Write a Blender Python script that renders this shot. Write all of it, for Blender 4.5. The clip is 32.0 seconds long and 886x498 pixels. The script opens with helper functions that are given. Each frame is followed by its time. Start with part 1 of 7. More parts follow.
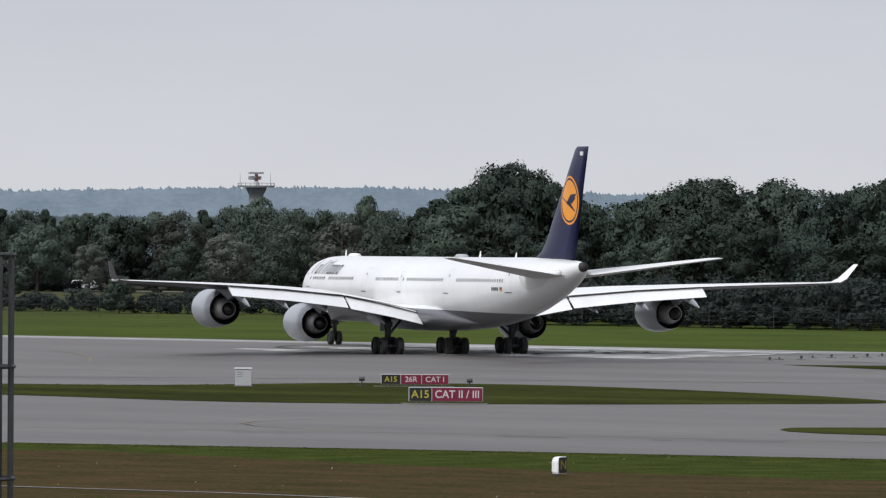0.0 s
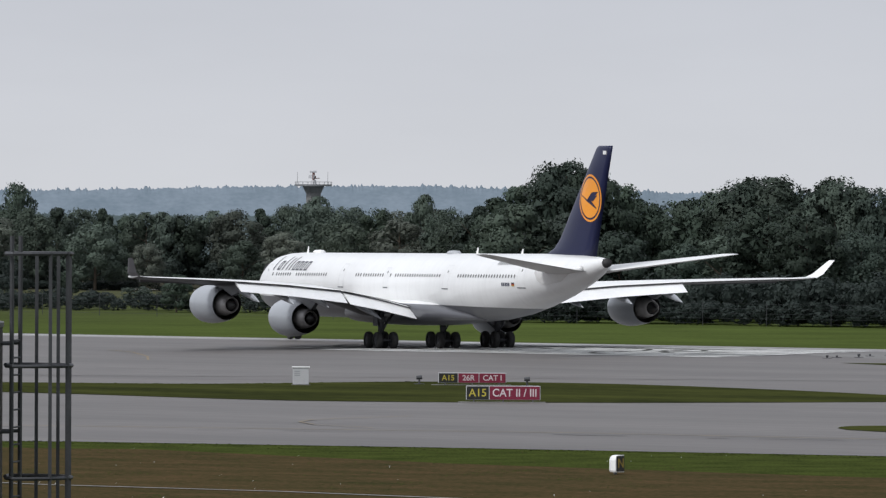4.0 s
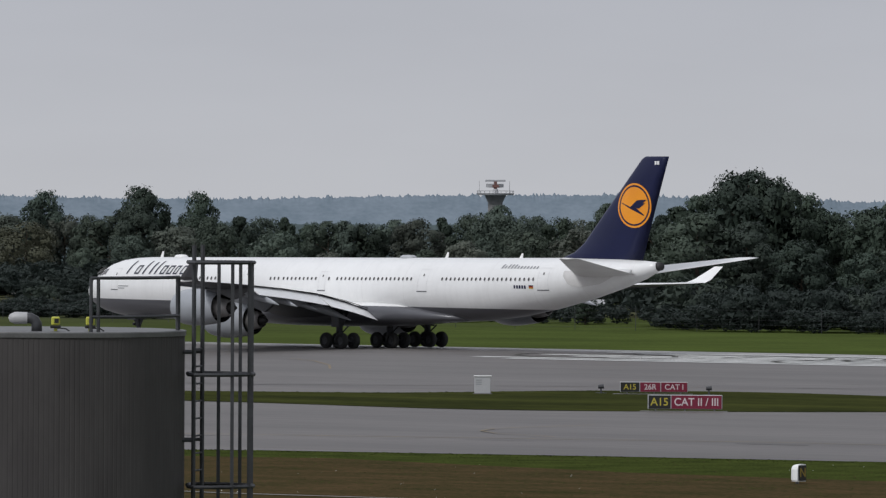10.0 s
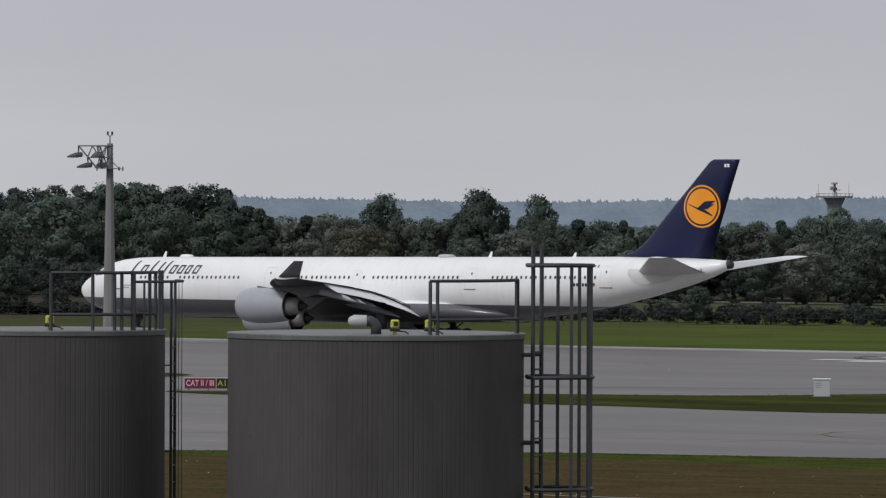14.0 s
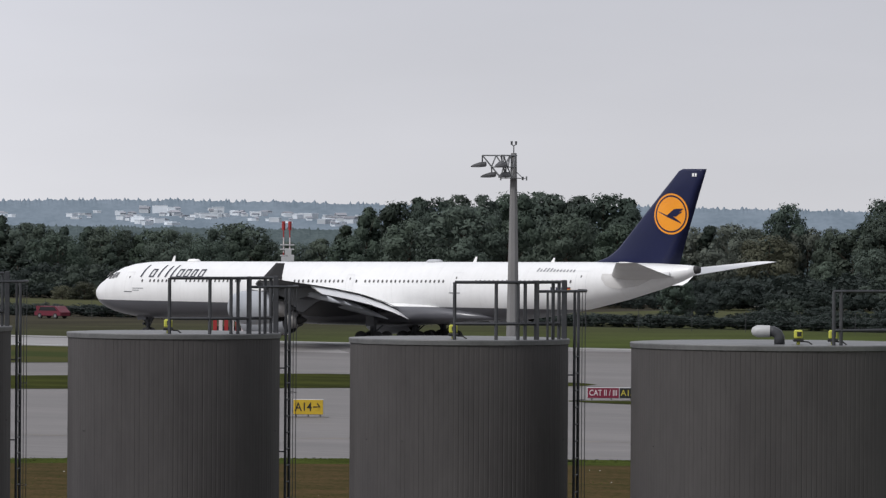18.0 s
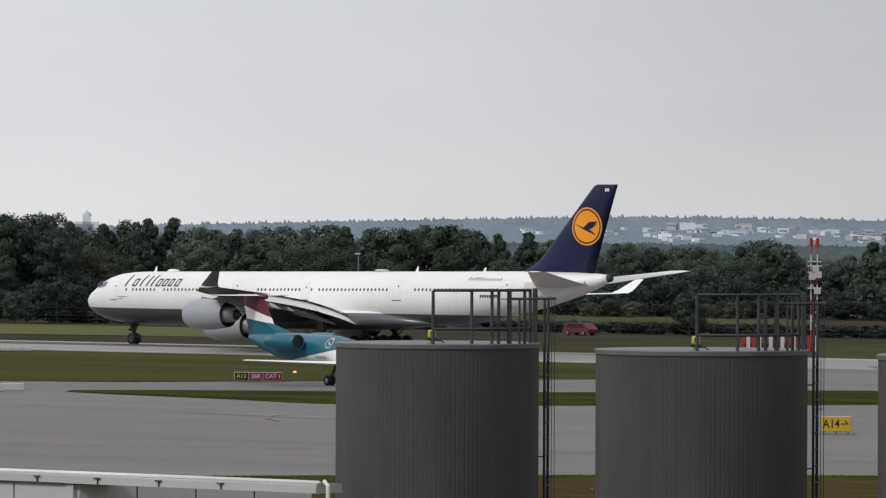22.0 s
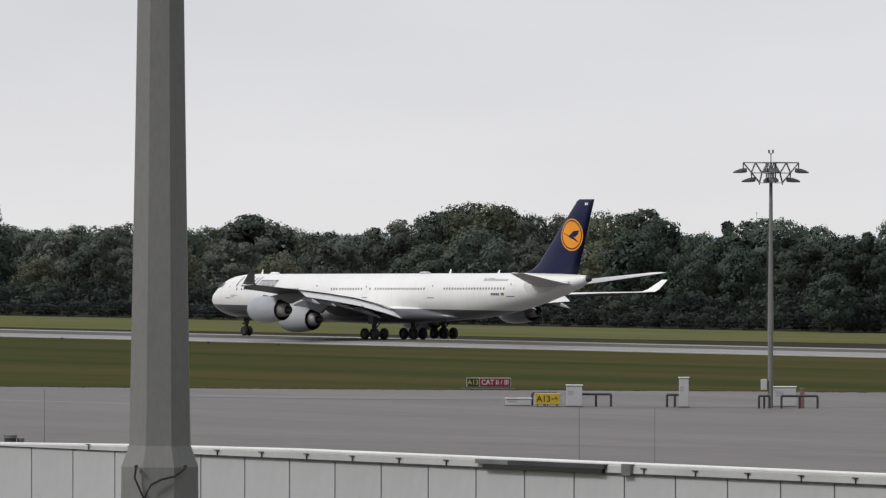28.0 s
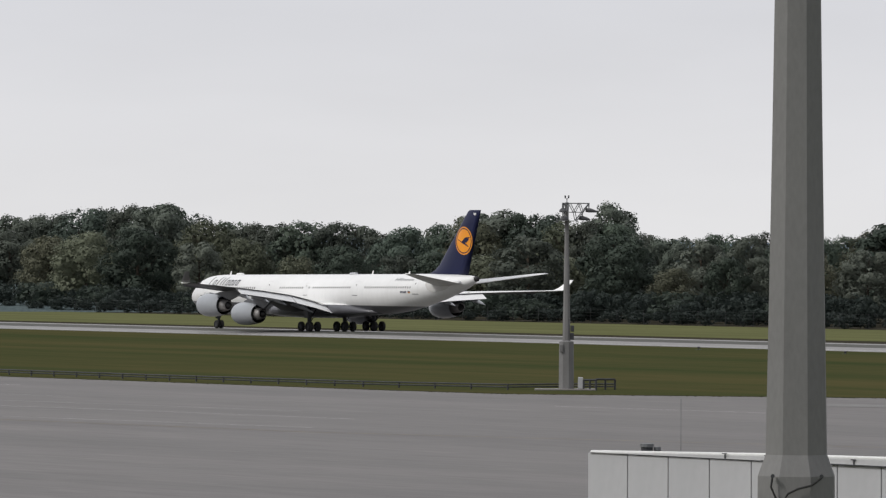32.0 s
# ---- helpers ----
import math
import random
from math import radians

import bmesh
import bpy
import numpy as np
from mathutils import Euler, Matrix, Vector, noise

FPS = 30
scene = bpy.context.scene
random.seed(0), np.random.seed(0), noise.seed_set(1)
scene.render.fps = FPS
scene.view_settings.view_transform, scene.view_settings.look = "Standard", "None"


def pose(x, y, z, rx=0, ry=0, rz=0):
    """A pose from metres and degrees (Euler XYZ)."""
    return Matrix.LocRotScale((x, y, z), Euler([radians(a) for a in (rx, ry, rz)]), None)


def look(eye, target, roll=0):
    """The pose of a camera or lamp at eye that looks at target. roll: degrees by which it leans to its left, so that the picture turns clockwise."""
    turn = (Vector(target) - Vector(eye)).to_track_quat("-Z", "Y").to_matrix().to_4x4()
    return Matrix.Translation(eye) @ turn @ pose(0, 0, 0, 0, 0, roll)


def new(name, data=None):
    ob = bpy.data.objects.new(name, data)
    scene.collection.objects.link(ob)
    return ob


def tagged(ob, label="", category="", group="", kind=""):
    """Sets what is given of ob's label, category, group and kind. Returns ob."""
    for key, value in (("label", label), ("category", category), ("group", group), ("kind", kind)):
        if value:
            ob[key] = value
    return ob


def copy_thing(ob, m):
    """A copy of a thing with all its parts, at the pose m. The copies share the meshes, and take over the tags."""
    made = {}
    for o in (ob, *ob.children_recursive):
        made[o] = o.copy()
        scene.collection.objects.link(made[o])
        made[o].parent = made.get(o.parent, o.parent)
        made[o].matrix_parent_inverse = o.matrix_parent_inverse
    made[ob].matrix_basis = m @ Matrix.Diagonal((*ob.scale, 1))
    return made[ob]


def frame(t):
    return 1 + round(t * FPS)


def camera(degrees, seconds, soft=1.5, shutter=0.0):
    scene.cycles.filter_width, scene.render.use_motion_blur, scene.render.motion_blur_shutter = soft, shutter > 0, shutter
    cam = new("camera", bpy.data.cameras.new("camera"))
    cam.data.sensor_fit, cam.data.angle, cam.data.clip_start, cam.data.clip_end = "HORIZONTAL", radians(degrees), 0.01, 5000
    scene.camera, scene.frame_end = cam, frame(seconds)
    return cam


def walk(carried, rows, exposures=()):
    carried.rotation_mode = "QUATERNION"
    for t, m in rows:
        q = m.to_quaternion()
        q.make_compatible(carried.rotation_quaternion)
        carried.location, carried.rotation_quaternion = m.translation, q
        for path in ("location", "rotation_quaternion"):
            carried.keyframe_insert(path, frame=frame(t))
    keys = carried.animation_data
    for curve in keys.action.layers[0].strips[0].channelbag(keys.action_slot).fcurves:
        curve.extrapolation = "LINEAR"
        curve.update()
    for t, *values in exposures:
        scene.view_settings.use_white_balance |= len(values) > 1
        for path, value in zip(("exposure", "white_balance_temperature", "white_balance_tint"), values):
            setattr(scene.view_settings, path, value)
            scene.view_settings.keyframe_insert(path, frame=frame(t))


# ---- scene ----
# The camera stands still on a terrace 14 m above the airfield and turns to follow the airliner.
EYE = (0.0, 0.0, 14.0)
cam = camera(7.136, 32.0, soft=1.3)
# seconds, pan (degrees to the left of +y), tilt, roll
CAM_ROWS = [
    (0.0, 30.822, -0.523, 0.35), (0.5, 30.817, -0.528, 0.27), (1.0, 30.824, -0.533, 0.34), (1.5, 30.837, -0.539, 0.17),
    (2.0, 30.928, -0.54, 0.21), (2.5, 31.021, -0.541, 0.25), (4.5, 31.401, -0.539, 0.27), (5.0, 31.54, -0.543, 0.24),
    (5.5, 31.672, -0.54, 0.19), (6.0, 31.81, -0.536, 0.21), (6.5, 31.904, -0.529, 0.23), (7.0, 32.02, -0.525, 0.24),
    (7.5, 32.108, -0.511, 0.2), (8.0, 32.265, -0.537, 0.26), (8.5, 32.385, -0.494, 0.29), (9.0, 32.481, -0.483, 0.23),
    (9.5, 32.578, -0.465, 0.25), (10.0, 32.75, -0.472, 0.3), (10.5, 32.942, -0.463, 0.28), (11.0, 33.185, -0.465, 0.28),
    (11.5, 33.459, -0.458, 0.26), (12.0, 33.808, -0.461, 0.24), (12.5, 34.213, -0.463, 0.29), (13.0, 34.651, -0.467, 0.36),
    (13.5, 35.036, -0.468, 0.29), (14.0, 35.483, -0.461, 0.24), (14.5, 35.9, -0.451, 0.3), (15.0, 36.358, -0.447, 0.32),
    (15.5, 36.771, -0.419, 0.34), (17.5, 38.37, -0.41, 0.38), (18.0, 38.736, -0.398, 0.35), (18.5, 39.107, -0.4, 0.32),
    (19.0, 39.561, -0.39, 0.38), (19.5, 40.045, -0.41, 0.21), (20.0, 40.613, -0.38, 0.28), (20.5, 41.137, -0.347, 0.25),
    (21.0, 41.7, -0.325, 0.33), (21.5, 42.261, -0.292, 0.28), (22.0, 42.989, -0.284, 0.25), (22.5, 43.761, -0.307, 0.16),
    (23.0, 44.565, -0.298, 0.24), (23.5, 45.338, -0.307, 0.18), (24.0, 46.209, -0.304, 0.21), (24.5, 47.003, -0.307, 0.17),
    (25.0, 47.823, -0.29, 0.18), (25.5, 48.544, -0.279, 0.24), (26.0, 49.334, -0.29, 0.24), (26.5, 50.058, -0.279, 0.15),
    (28.5, 52.439, -0.201, 0.16), (29.0, 52.981, -0.218, 0.18), (29.5, 53.499, -0.196, 0.2), (30.0, 54.161, -0.182, 0.25),
    (30.5, 54.888, -0.197, 0.15), (31.0, 55.655, -0.189, 0.26), (31.5, 56.346, -0.174, 0.22), (32.0, 57.013, -0.138, 0.19),
]

def aim(pan, tilt, roll):
    a, e = radians(pan), radians(tilt)
    way = Vector((-math.sin(a) * math.cos(e), math.cos(a) * math.cos(e), math.sin(e)))
    return look(EYE, Vector(EYE) + way * 100.0, roll)


walk(cam, [(t, aim(p, e, r)) for t, p, e, r in CAM_ROWS], [(0.0, 0.24, 6290, 9), (8.0, 0.12, 6290, 9), (11.0, -0.19, 6290, 10), (13.0, -0.18, 6330, 10), (15.0, -0.05, 6370, 11), (19.0, 0.20, 6400, 11), (20.5, 0.18, 6450, 11), (22.0, 0.02, 6560, 9), (23.0, -0.03, 6580, 9), (25.0, 0.01, 6600, 9), (28.0, 0.05, 6600, 9), (31.0, 0.09, 6600, 9), (32.0, 0.06, 6600, 9)])

# ---- light: a bright overcast day with a veiled sun ----
SUN_EL, SUN_AZ = 43.0, 172.0      # height; degrees to the left of +y
world = bpy.data.worlds.new("world")
scene.world = world
world.use_nodes = True
wn, wl = world.node_tree.nodes, world.node_tree.links
wn.clear()
sky = wn.new("ShaderNodeTexSky")
sky.sky_type = "NISHITA"
sky.sun_disc = False
sky.sun_elevation, sky.sun_rotation = radians(SUN_EL), radians(-SUN_AZ)
sky.dust_density = 4.0
skybg = wn.new("ShaderNodeBackground")
skybg.inputs["Strength"].default_value = 0.06
wl.new(sky.outputs[0], skybg.inputs["Color"])
# cloud deck: grey, a little brighter overhead, with faint large patches
tc = wn.new("ShaderNodeTexCoord")
sep = wn.new("ShaderNodeSeparateXYZ")
wl.new(tc.outputs["Generated"], sep.inputs[0])
ramp = wn.new("ShaderNodeValToRGB")
ramp.color_ramp.elements[0].position, ramp.color_ramp.elements[0].color = 0.0, (0.612, 0.612, 0.632, 1)
ramp.color_ramp.elements[1].position, ramp.color_ramp.elements[1].color = 1.0, (0.74, 0.755, 0.80, 1)
mid = ramp.color_ramp.elements.new(0.035)
mid.color = (0.55, 0.558, 0.60, 1)
wl.new(sep.outputs["Z"], ramp.inputs[0])
mp = wn.new("ShaderNodeMapping")
mp.inputs["Scale"].default_value = (7.0, 7.0, 30.0)
wl.new(tc.outputs["Generated"], mp.inputs[0])
cl = wn.new("ShaderNodeTexNoise")
cl.inputs["Scale"].default_value, cl.inputs["Detail"].default_value = 1.6, 4.0
wl.new(mp.outputs[0], cl.inputs[0])
cr = wn.new("ShaderNodeMapRange")
cr.inputs[3].default_value, cr.inputs[4].default_value = 0.90, 1.10
wl.new(cl.outputs[0], cr.inputs[0])
cm = wn.new("ShaderNodeVectorMath")
cm.operation = "SCALE"
wl.new(ramp.outputs[0], cm.inputs[0])
# the cloud is thinner and brighter towards the west
toward = wn.new("ShaderNodeVectorMath")
toward.operation = "DOT_PRODUCT"
toward.inputs[1].default_value = (-math.sin(radians(105.0)), math.cos(radians(105.0)), 0.0)
wl.new(tc.outputs["Generated"], toward.inputs[0])
thin = wn.new("ShaderNodeMapRange")
thin.interpolation_type = "SMOOTHSTEP"
thin.inputs[1].default_value, thin.inputs[2].default_value = 0.36, 0.53
thin.inputs[3].default_value, thin.inputs[4].default_value = 0.98, 1.33
wl.new(toward.outputs["Value"], thin.inputs[0])
both = wn.new("ShaderNodeMath")
both.operation = "MULTIPLY"
wl.new(cr.outputs[0], both.inputs[0])
wl.new(thin.outputs[0], both.inputs[1])
wl.new(both.outputs[0], cm.inputs[3])
cloud = wn.new("ShaderNodeBackground")
cloud.inputs["Strength"].default_value = 1.01
wl.new(cm.outputs[0], cloud.inputs["Color"])
wmix = wn.new("ShaderNodeMixShader")
wmix.inputs[0].default_value = 0.88
wl.new(skybg.outputs[0], wmix.inputs[1])
wl.new(cloud.outputs[0], wmix.inputs[2])
wout = wn.new("ShaderNodeOutputWorld")
wl.new(wmix.outputs[0], wout.inputs[0])

sun = new("sun", bpy.data.lights.new("sun", "SUN"))
sun.data.energy, sun.data.angle, sun.data.color = 1.7, radians(10), (1.0, 0.98, 0.95)
sa, se = radians(SUN_AZ), radians(SUN_EL)
sun.matrix_world = look((-math.sin(sa) * math.cos(se) * 50, math.cos(sa) * math.cos(se) * 50, math.sin(se) * 50), (0, 0, 0))


# ---- materials ----
def material(name, color, rough=0.7, metal=0.0, dark=None, scale=1.0, detail=0.3, fine=None, bump=0.0, stretch=(1, 1, 1), vary=0.0, spec=0.5):
    """A surface of two colours mixed by large stains and fine grain. scale: size of the stains in metres."""
    m = bpy.data.materials.new(name)
    m.use_nodes = True
    n, l = m.node_tree.nodes, m.node_tree.links
    b = n["Principled BSDF"]
    b.inputs["Roughness"].default_value, b.inputs["Metallic"].default_value = rough, metal
    b.inputs["Specular IOR Level"].default_value = spec
    dark = dark or tuple(c * 0.82 for c in color)
    tc = n.new("ShaderNodeTexCoord")
    mp = n.new("ShaderNodeMapping")
    mp.inputs["Scale"].default_value = stretch
    l.new(tc.outputs["Object"], mp.inputs[0])
    big = n.new("ShaderNodeTexNoise")
    big.inputs["Scale"].default_value, big.inputs["Detail"].default_value = 1.0 / scale, 5.0
    small = n.new("ShaderNodeTexNoise")
    small.inputs["Scale"].default_value, small.inputs["Detail"].default_value = 1.0 / (fine or scale * 0.08), 3.0
    for q in (big, small):
        l.new(mp.outputs[0], q.inputs[0])
    add = n.new("ShaderNodeMix")
    add.inputs[0].default_value = detail
    l.new(big.outputs[0], add.inputs[2])
    l.new(small.outputs[0], add.inputs[3])
    rg = n.new("ShaderNodeMapRange")
    rg.inputs[1].default_value, rg.inputs[2].default_value = 0.36, 0.64
    l.new(add.outputs[0], rg.inputs[0])
    mix = n.new("ShaderNodeMix")
    mix.data_type = "RGBA"
    l.new(rg.outputs[0], mix.inputs[0])
    mix.inputs[6].default_value, mix.inputs[7].default_value = (*dark, 1), (*color, 1)
    src = mix.outputs[2]
    if vary:
        oi = n.new("ShaderNodeObjectInfo")
        vr = n.new("ShaderNodeMapRange")
        vr.inputs[3].default_value, vr.inputs[4].default_value = 1 - vary, 1 + vary
        l.new(oi.outputs["Random"], vr.inputs[0])
        hs = n.new("ShaderNodeHueSaturation")
        l.new(vr.outputs[0], hs.inputs["Value"])
        l.new(src, hs.inputs["Color"])
        src = hs.outputs[0]
    l.new(src, b.inputs["Base Color"])
    if bump:
        bp = n.new("ShaderNodeBump")
        bp.inputs["Strength"].default_value, bp.inputs["Distance"].default_value = 0.6, bump
        l.new(small.outputs[0], bp.inputs["Height"])
        l.new(bp.outputs[0], b.inputs["Normal"])
    return m


M_grass = material("grass", (0.078, 0.104, 0.028), 0.95, dark=(0.050, 0.066, 0.020), scale=14, fine=0.6, detail=0.45, bump=0.05, spec=0.0)


def drying_grass():
    """The meadow turns from fresh green in the east to a drier olive in the west."""
    n, l = M_grass.node_tree.nodes, M_grass.node_tree.links
    b = n["Principled BSDF"]
    src = b.inputs["Base Color"].links[0].from_socket
    tc, sp, mr, mx = (n.new("ShaderNode" + k) for k in ("TexCoord", "SeparateXYZ", "MapRange", "Mix"))
    l.new(tc.outputs["Object"], sp.inputs[0])
    l.new(sp.outputs["X"], mr.inputs[0])
    mr.interpolation_type = "SMOOTHSTEP"
    mr.inputs[1].default_value, mr.inputs[2].default_value = -370.0, -580.0
    mx.data_type, mx.blend_type = "RGBA", "MULTIPLY"
    l.new(mr.outputs[0], mx.inputs[0])
    l.new(src, mx.inputs[6])
    mx.inputs[7].default_value = (0.78, 0.54, 1.45, 1)
    l.new(mx.outputs[2], b.inputs["Base Color"])


drying_grass()
M_isle = material("isle_grass", (0.056, 0.062, 0.019), 0.95, dark=(0.023, 0.027, 0.011), scale=7, fine=0.5, detail=0.4, stretch=(.35, 1, 1), bump=0.05, spec=0.0)
M_meadow = material("meadow_grass", (0.132, 0.136, 0.064), 0.95, dark=(0.096, 0.101, 0.048), scale=9, fine=0.6, detail=0.4, stretch=(0.2, 1, 1), spec=0.0)
M_verge = material("verge_grass", (0.064, 0.080, 0.020), 0.95, dark=(0.024, 0.032, 0.010), scale=2.6, fine=0.16, detail=0.6, bump=0.05, spec=0.0)
M_dry = material("dry_grass", (0.092, 0.060, 0.032), 0.95, dark=(0.030, 0.034, 0.014), scale=2.6, fine=0.18, detail=0.62, stretch=(.5, 1, 1), bump=0.05, spec=0.0)
M_island = material("island_grass", (0.078, 0.070, 0.032), 0.95, dark=(0.040, 0.052, 0.022), scale=16, fine=1.1, detail=0.4, stretch=(0.07, 1, 1), bump=0.05, spec=0.0)
M_pave = material("apron_concrete", (0.142, 0.130, 0.124), 0.65, dark=(0.098, 0.090, 0.086), scale=11, fine=0.8, detail=0.4, stretch=(0.10, 1, 1), spec=0.42)


def streaked(m, width, length, share, tint):
    """Long darker and paler streaks that traffic and rain leave along the paving."""
    n, l = m.node_tree.nodes, m.node_tree.links
    b = n["Principled BSDF"]
    src = b.inputs["Base Color"].links[0].from_socket
    for k, (w, ln, lo, hi, col) in enumerate(((width, length, .53, .66, tint), (width * .35, length * .5, .60, .70, tuple(c * .9 for c in tint)), (width * 2.2, length * .7, .56, .72, (1.30, 1.29, 1.26)))):
        tc, mp, nz, mr, mx = (n.new("ShaderNode" + q) for q in ("TexCoord", "Mapping", "TexNoise", "MapRange", "Mix"))
        l.new(tc.outputs["Object"], mp.inputs[0])
        mp.inputs["Location"].default_value = (37.0 * k, 11.0 * k, 0)
        mp.inputs["Rotation"].default_value = (0, 0, radians((4, -6, 10)[k]))
        mp.inputs["Scale"].default_value = (1 / ln, 1 / w, 1)
        l.new(mp.outputs[0], nz.inputs[0])
        nz.inputs["Detail"].default_value, nz.inputs["Roughness"].default_value = 3.0, 0.6
        mr.inputs[1].default_value, mr.inputs[2].default_value, mr.inputs[4].default_value = lo, hi, share
        l.new(nz.outputs[0], mr.inputs[0])
        mx.data_type, mx.blend_type = "RGBA", "MULTIPLY"
        l.new(mr.outputs[0], mx.inputs[0])
        l.new(src, mx.inputs[6])
        mx.inputs[7].default_value = (*col, 1)
        src = mx.outputs[2]
    l.new(src, b.inputs["Base Color"])


streaked(M_pave, 5.0, 70.0, .6, (0.74, 0.72, 0.72))
M_rubber = material("rubber_stained_runway", (0.062, 0.060, 0.050), 0.8, dark=(0.042, 0.044, 0.034), scale=7, fine=0.6, detail=0.4, stretch=(0.1, 1, 1))
M_runway = material("runway_concrete", (0.212, 0.198, 0.190), 0.5, dark=(0.155, 0.145, 0.140), scale=18, fine=0.9, detail=0.3, stretch=(0.15, 1, 1), spec=0.6)
streaked(M_runway, 4.0, 120.0, .7, (0.74, 0.73, 0.72))
M_asphalt = material("dark_asphalt", (0.19, 0.185, 0.18), 0.8, dark=(0.14, 0.135, 0.13), scale=10, fine=0.7, detail=0.4, stretch=(0.3, 1, 1), spec=0.3)
M_tar = material("tar_repair", (0.075, 0.073, 0.07), 0.8, dark=(0.05, 0.05, 0.048), scale=.8)
M_white = material("white_paint", (0.84, 0.84, 0.83), 0.35, dark=(0.79, 0.79, 0.78), scale=3, fine=0.2, detail=0.2)
M_linew = material("worn_white_marking", (0.72, 0.72, 0.70), 0.8, dark=(0.42, 0.42, 0.41), scale=6, fine=0.5, detail=0.5, stretch=(0.3, 1, 1))
M_yellow = material("yellow_marking", (0.27, 0.20, 0.10), 0.8, dark=(0.15, 0.13, 0.10), scale=2, detail=0.4)
# near-black stands for shade under wings and flaps, on slats and gear doors
M_under_shade = material("underside_shade", (0.062, 0.063, 0.070), 0.5, dark=(0.048, 0.049, 0.055), scale=3, fine=0.2)
M_name = material("name_paint", (0.026, 0.028, 0.045), 0.4, scale=2)
M_navy = material("navy_paint", (0.008, 0.011, 0.048), 0.42, dark=(0.006, 0.009, 0.040), scale=4, spec=0.3)
M_orange = material("orange_paint", (0.80, 0.30, 0.015), 0.35, dark=(0.74, 0.26, 0.012), scale=2)
M_grey = material("light_grey_paint", (0.42, 0.43, 0.45), 0.35, dark=(0.37, 0.38, 0.40), scale=3, fine=0.2)
M_cap = material("roof_capping", (0.40, 0.40, 0.405), 0.45, dark=(0.33, 0.33, 0.335), scale=1.2, fine=0.1)
M_tailgrey = material("tail_grey_paint", (0.62, 0.61, 0.60), 0.4, dark=(0.54, 0.53, 0.52), scale=2, fine=0.2)
M_finred = material("crimson_paint", (0.125, 0.009, 0.024), 0.45, dark=(0.10, 0.008, 0.020), scale=1)
M_flap = material("flap_paint", (0.84, 0.84, 0.84), 0.35, dark=(0.74, 0.74, 0.74), scale=2, fine=0.2)
M_dgrey = material("dark_grey_paint", (0.085, 0.085, 0.095), 0.35, dark=(0.07, 0.07, 0.078), scale=1)
M_pylon = material("pylon_grey", (0.105, 0.107, 0.115), 0.45, dark=(0.085, 0.087, 0.094), scale=2, fine=0.2)
M_core = material("core_metal", (0.36, 0.35, 0.345), 0.5, 0.4, dark=(0.24, 0.23, 0.225), scale=0.8)
M_cowl = material("cowl_grey", (0.33, 0.345, 0.37), 0.3, dark=(0.29, 0.305, 0.33), scale=2, fine=0.15)
M_metal = material("bare_metal", (0.42, 0.40, 0.38), 0.38, 0.9, dark=(0.26, 0.24, 0.22), scale=0.8)
M_dmetal = material("dark_metal", (0.035, 0.034, 0.034), 0.6, 0.3, scale=0.8)
M_tyre = material("tyre_rubber", (0.018, 0.018, 0.018), 0.85, scale=0.4)
M_glass = material("dark_window", (0.02, 0.022, 0.026), 0.12, scale=1)
M_pane = material("cabin_pane", (0.13, 0.125, 0.125), 0.25, dark=(0.09, 0.087, 0.088), scale=1.5, vary=0.2)
M_line = material("panel_line", (0.28, 0.29, 0.30), 0.6, scale=1)
M_steel = material("galvanised_steel", (0.24, 0.245, 0.25), 0.55, 0.5, dark=(0.15, 0.155, 0.16), scale=0.8, fine=0.06)
M_lamp = material("lamp_housing", (0.062, 0.062, 0.066), 0.6, 0.0, dark=(0.045, 0.045, 0.048), scale=0.6)
M_dsteel = material("dark_steel", (0.060, 0.062, 0.068), 0.6, 0.3, dark=(0.035, 0.036, 0.04), scale=0.5)
M_silo = material("silo_cladding", (0.070, 0.065, 0.064), 0.7, 0.0, dark=(0.049, 0.045, 0.045), scale=1.2, fine=0.12, detail=0.25, stretch=(1, 1, 0.3), vary=0.03, spec=0.3)
M_pole = material("mast_concrete", (0.19, 0.187, 0.186), 0.8, dark=(0.148, 0.146, 0.145), scale=1.2, fine=0.05, detail=0.35, stretch=(1, 1, 0.4), bump=0.004)
M_panel = material("wall_panel", (0.44, 0.442, 0.455), 0.5, dark=(0.385, 0.387, 0.40), scale=1.5, fine=0.1, detail=0.25, stretch=(1, 1, 0.5), vary=0.03)
M_rim = material("silo_rim", (0.135, 0.135, 0.135), 0.5, 0.1, dark=(0.088, 0.088, 0.088), scale=0.6, fine=0.05)
M_roof = material("white_roof_edge", (0.74, 0.74, 0.73), 0.45, dark=(0.62, 0.62, 0.61), scale=1.5, fine=0.1)
M_signred = material("red_sign_face", (0.17, 0.010, 0.034), 0.4, dark=(0.14, 0.008, 0.028), scale=0.6)
M_signblack = material("black_sign_face", (0.014, 0.014, 0.012), 0.4, scale=0.6)
M_signyellow = material("yellow_sign_face", (0.52, 0.35, 0.02), 0.4, scale=0.6)
M_lettery = material("yellow_lettering", (0.44, 0.37, 0.05), 0.4, scale=0.6)
M_letterw = material("white_lettering", (0.60, 0.53, 0.54), 0.4, scale=0.6)
M_red = material("red_paint", (0.34, 0.026, 0.026), 0.45, dark=(0.28, 0.02, 0.02), scale=1)
M_faded = material("faded_red_paint", (0.24, 0.10, 0.095), 0.7, dark=(0.16, 0.085, 0.08), scale=0.4)
M_rust = material("antenna_red_brown", (0.20, 0.10, 0.085), 0.7, scale=0.8)
M_sock = material("faded_red_cloth", (0.60, 0.33, 0.33), 0.9, scale=0.8)
M_door = material("door_outline", (0.72, 0.72, 0.725), 0.5, scale=1)
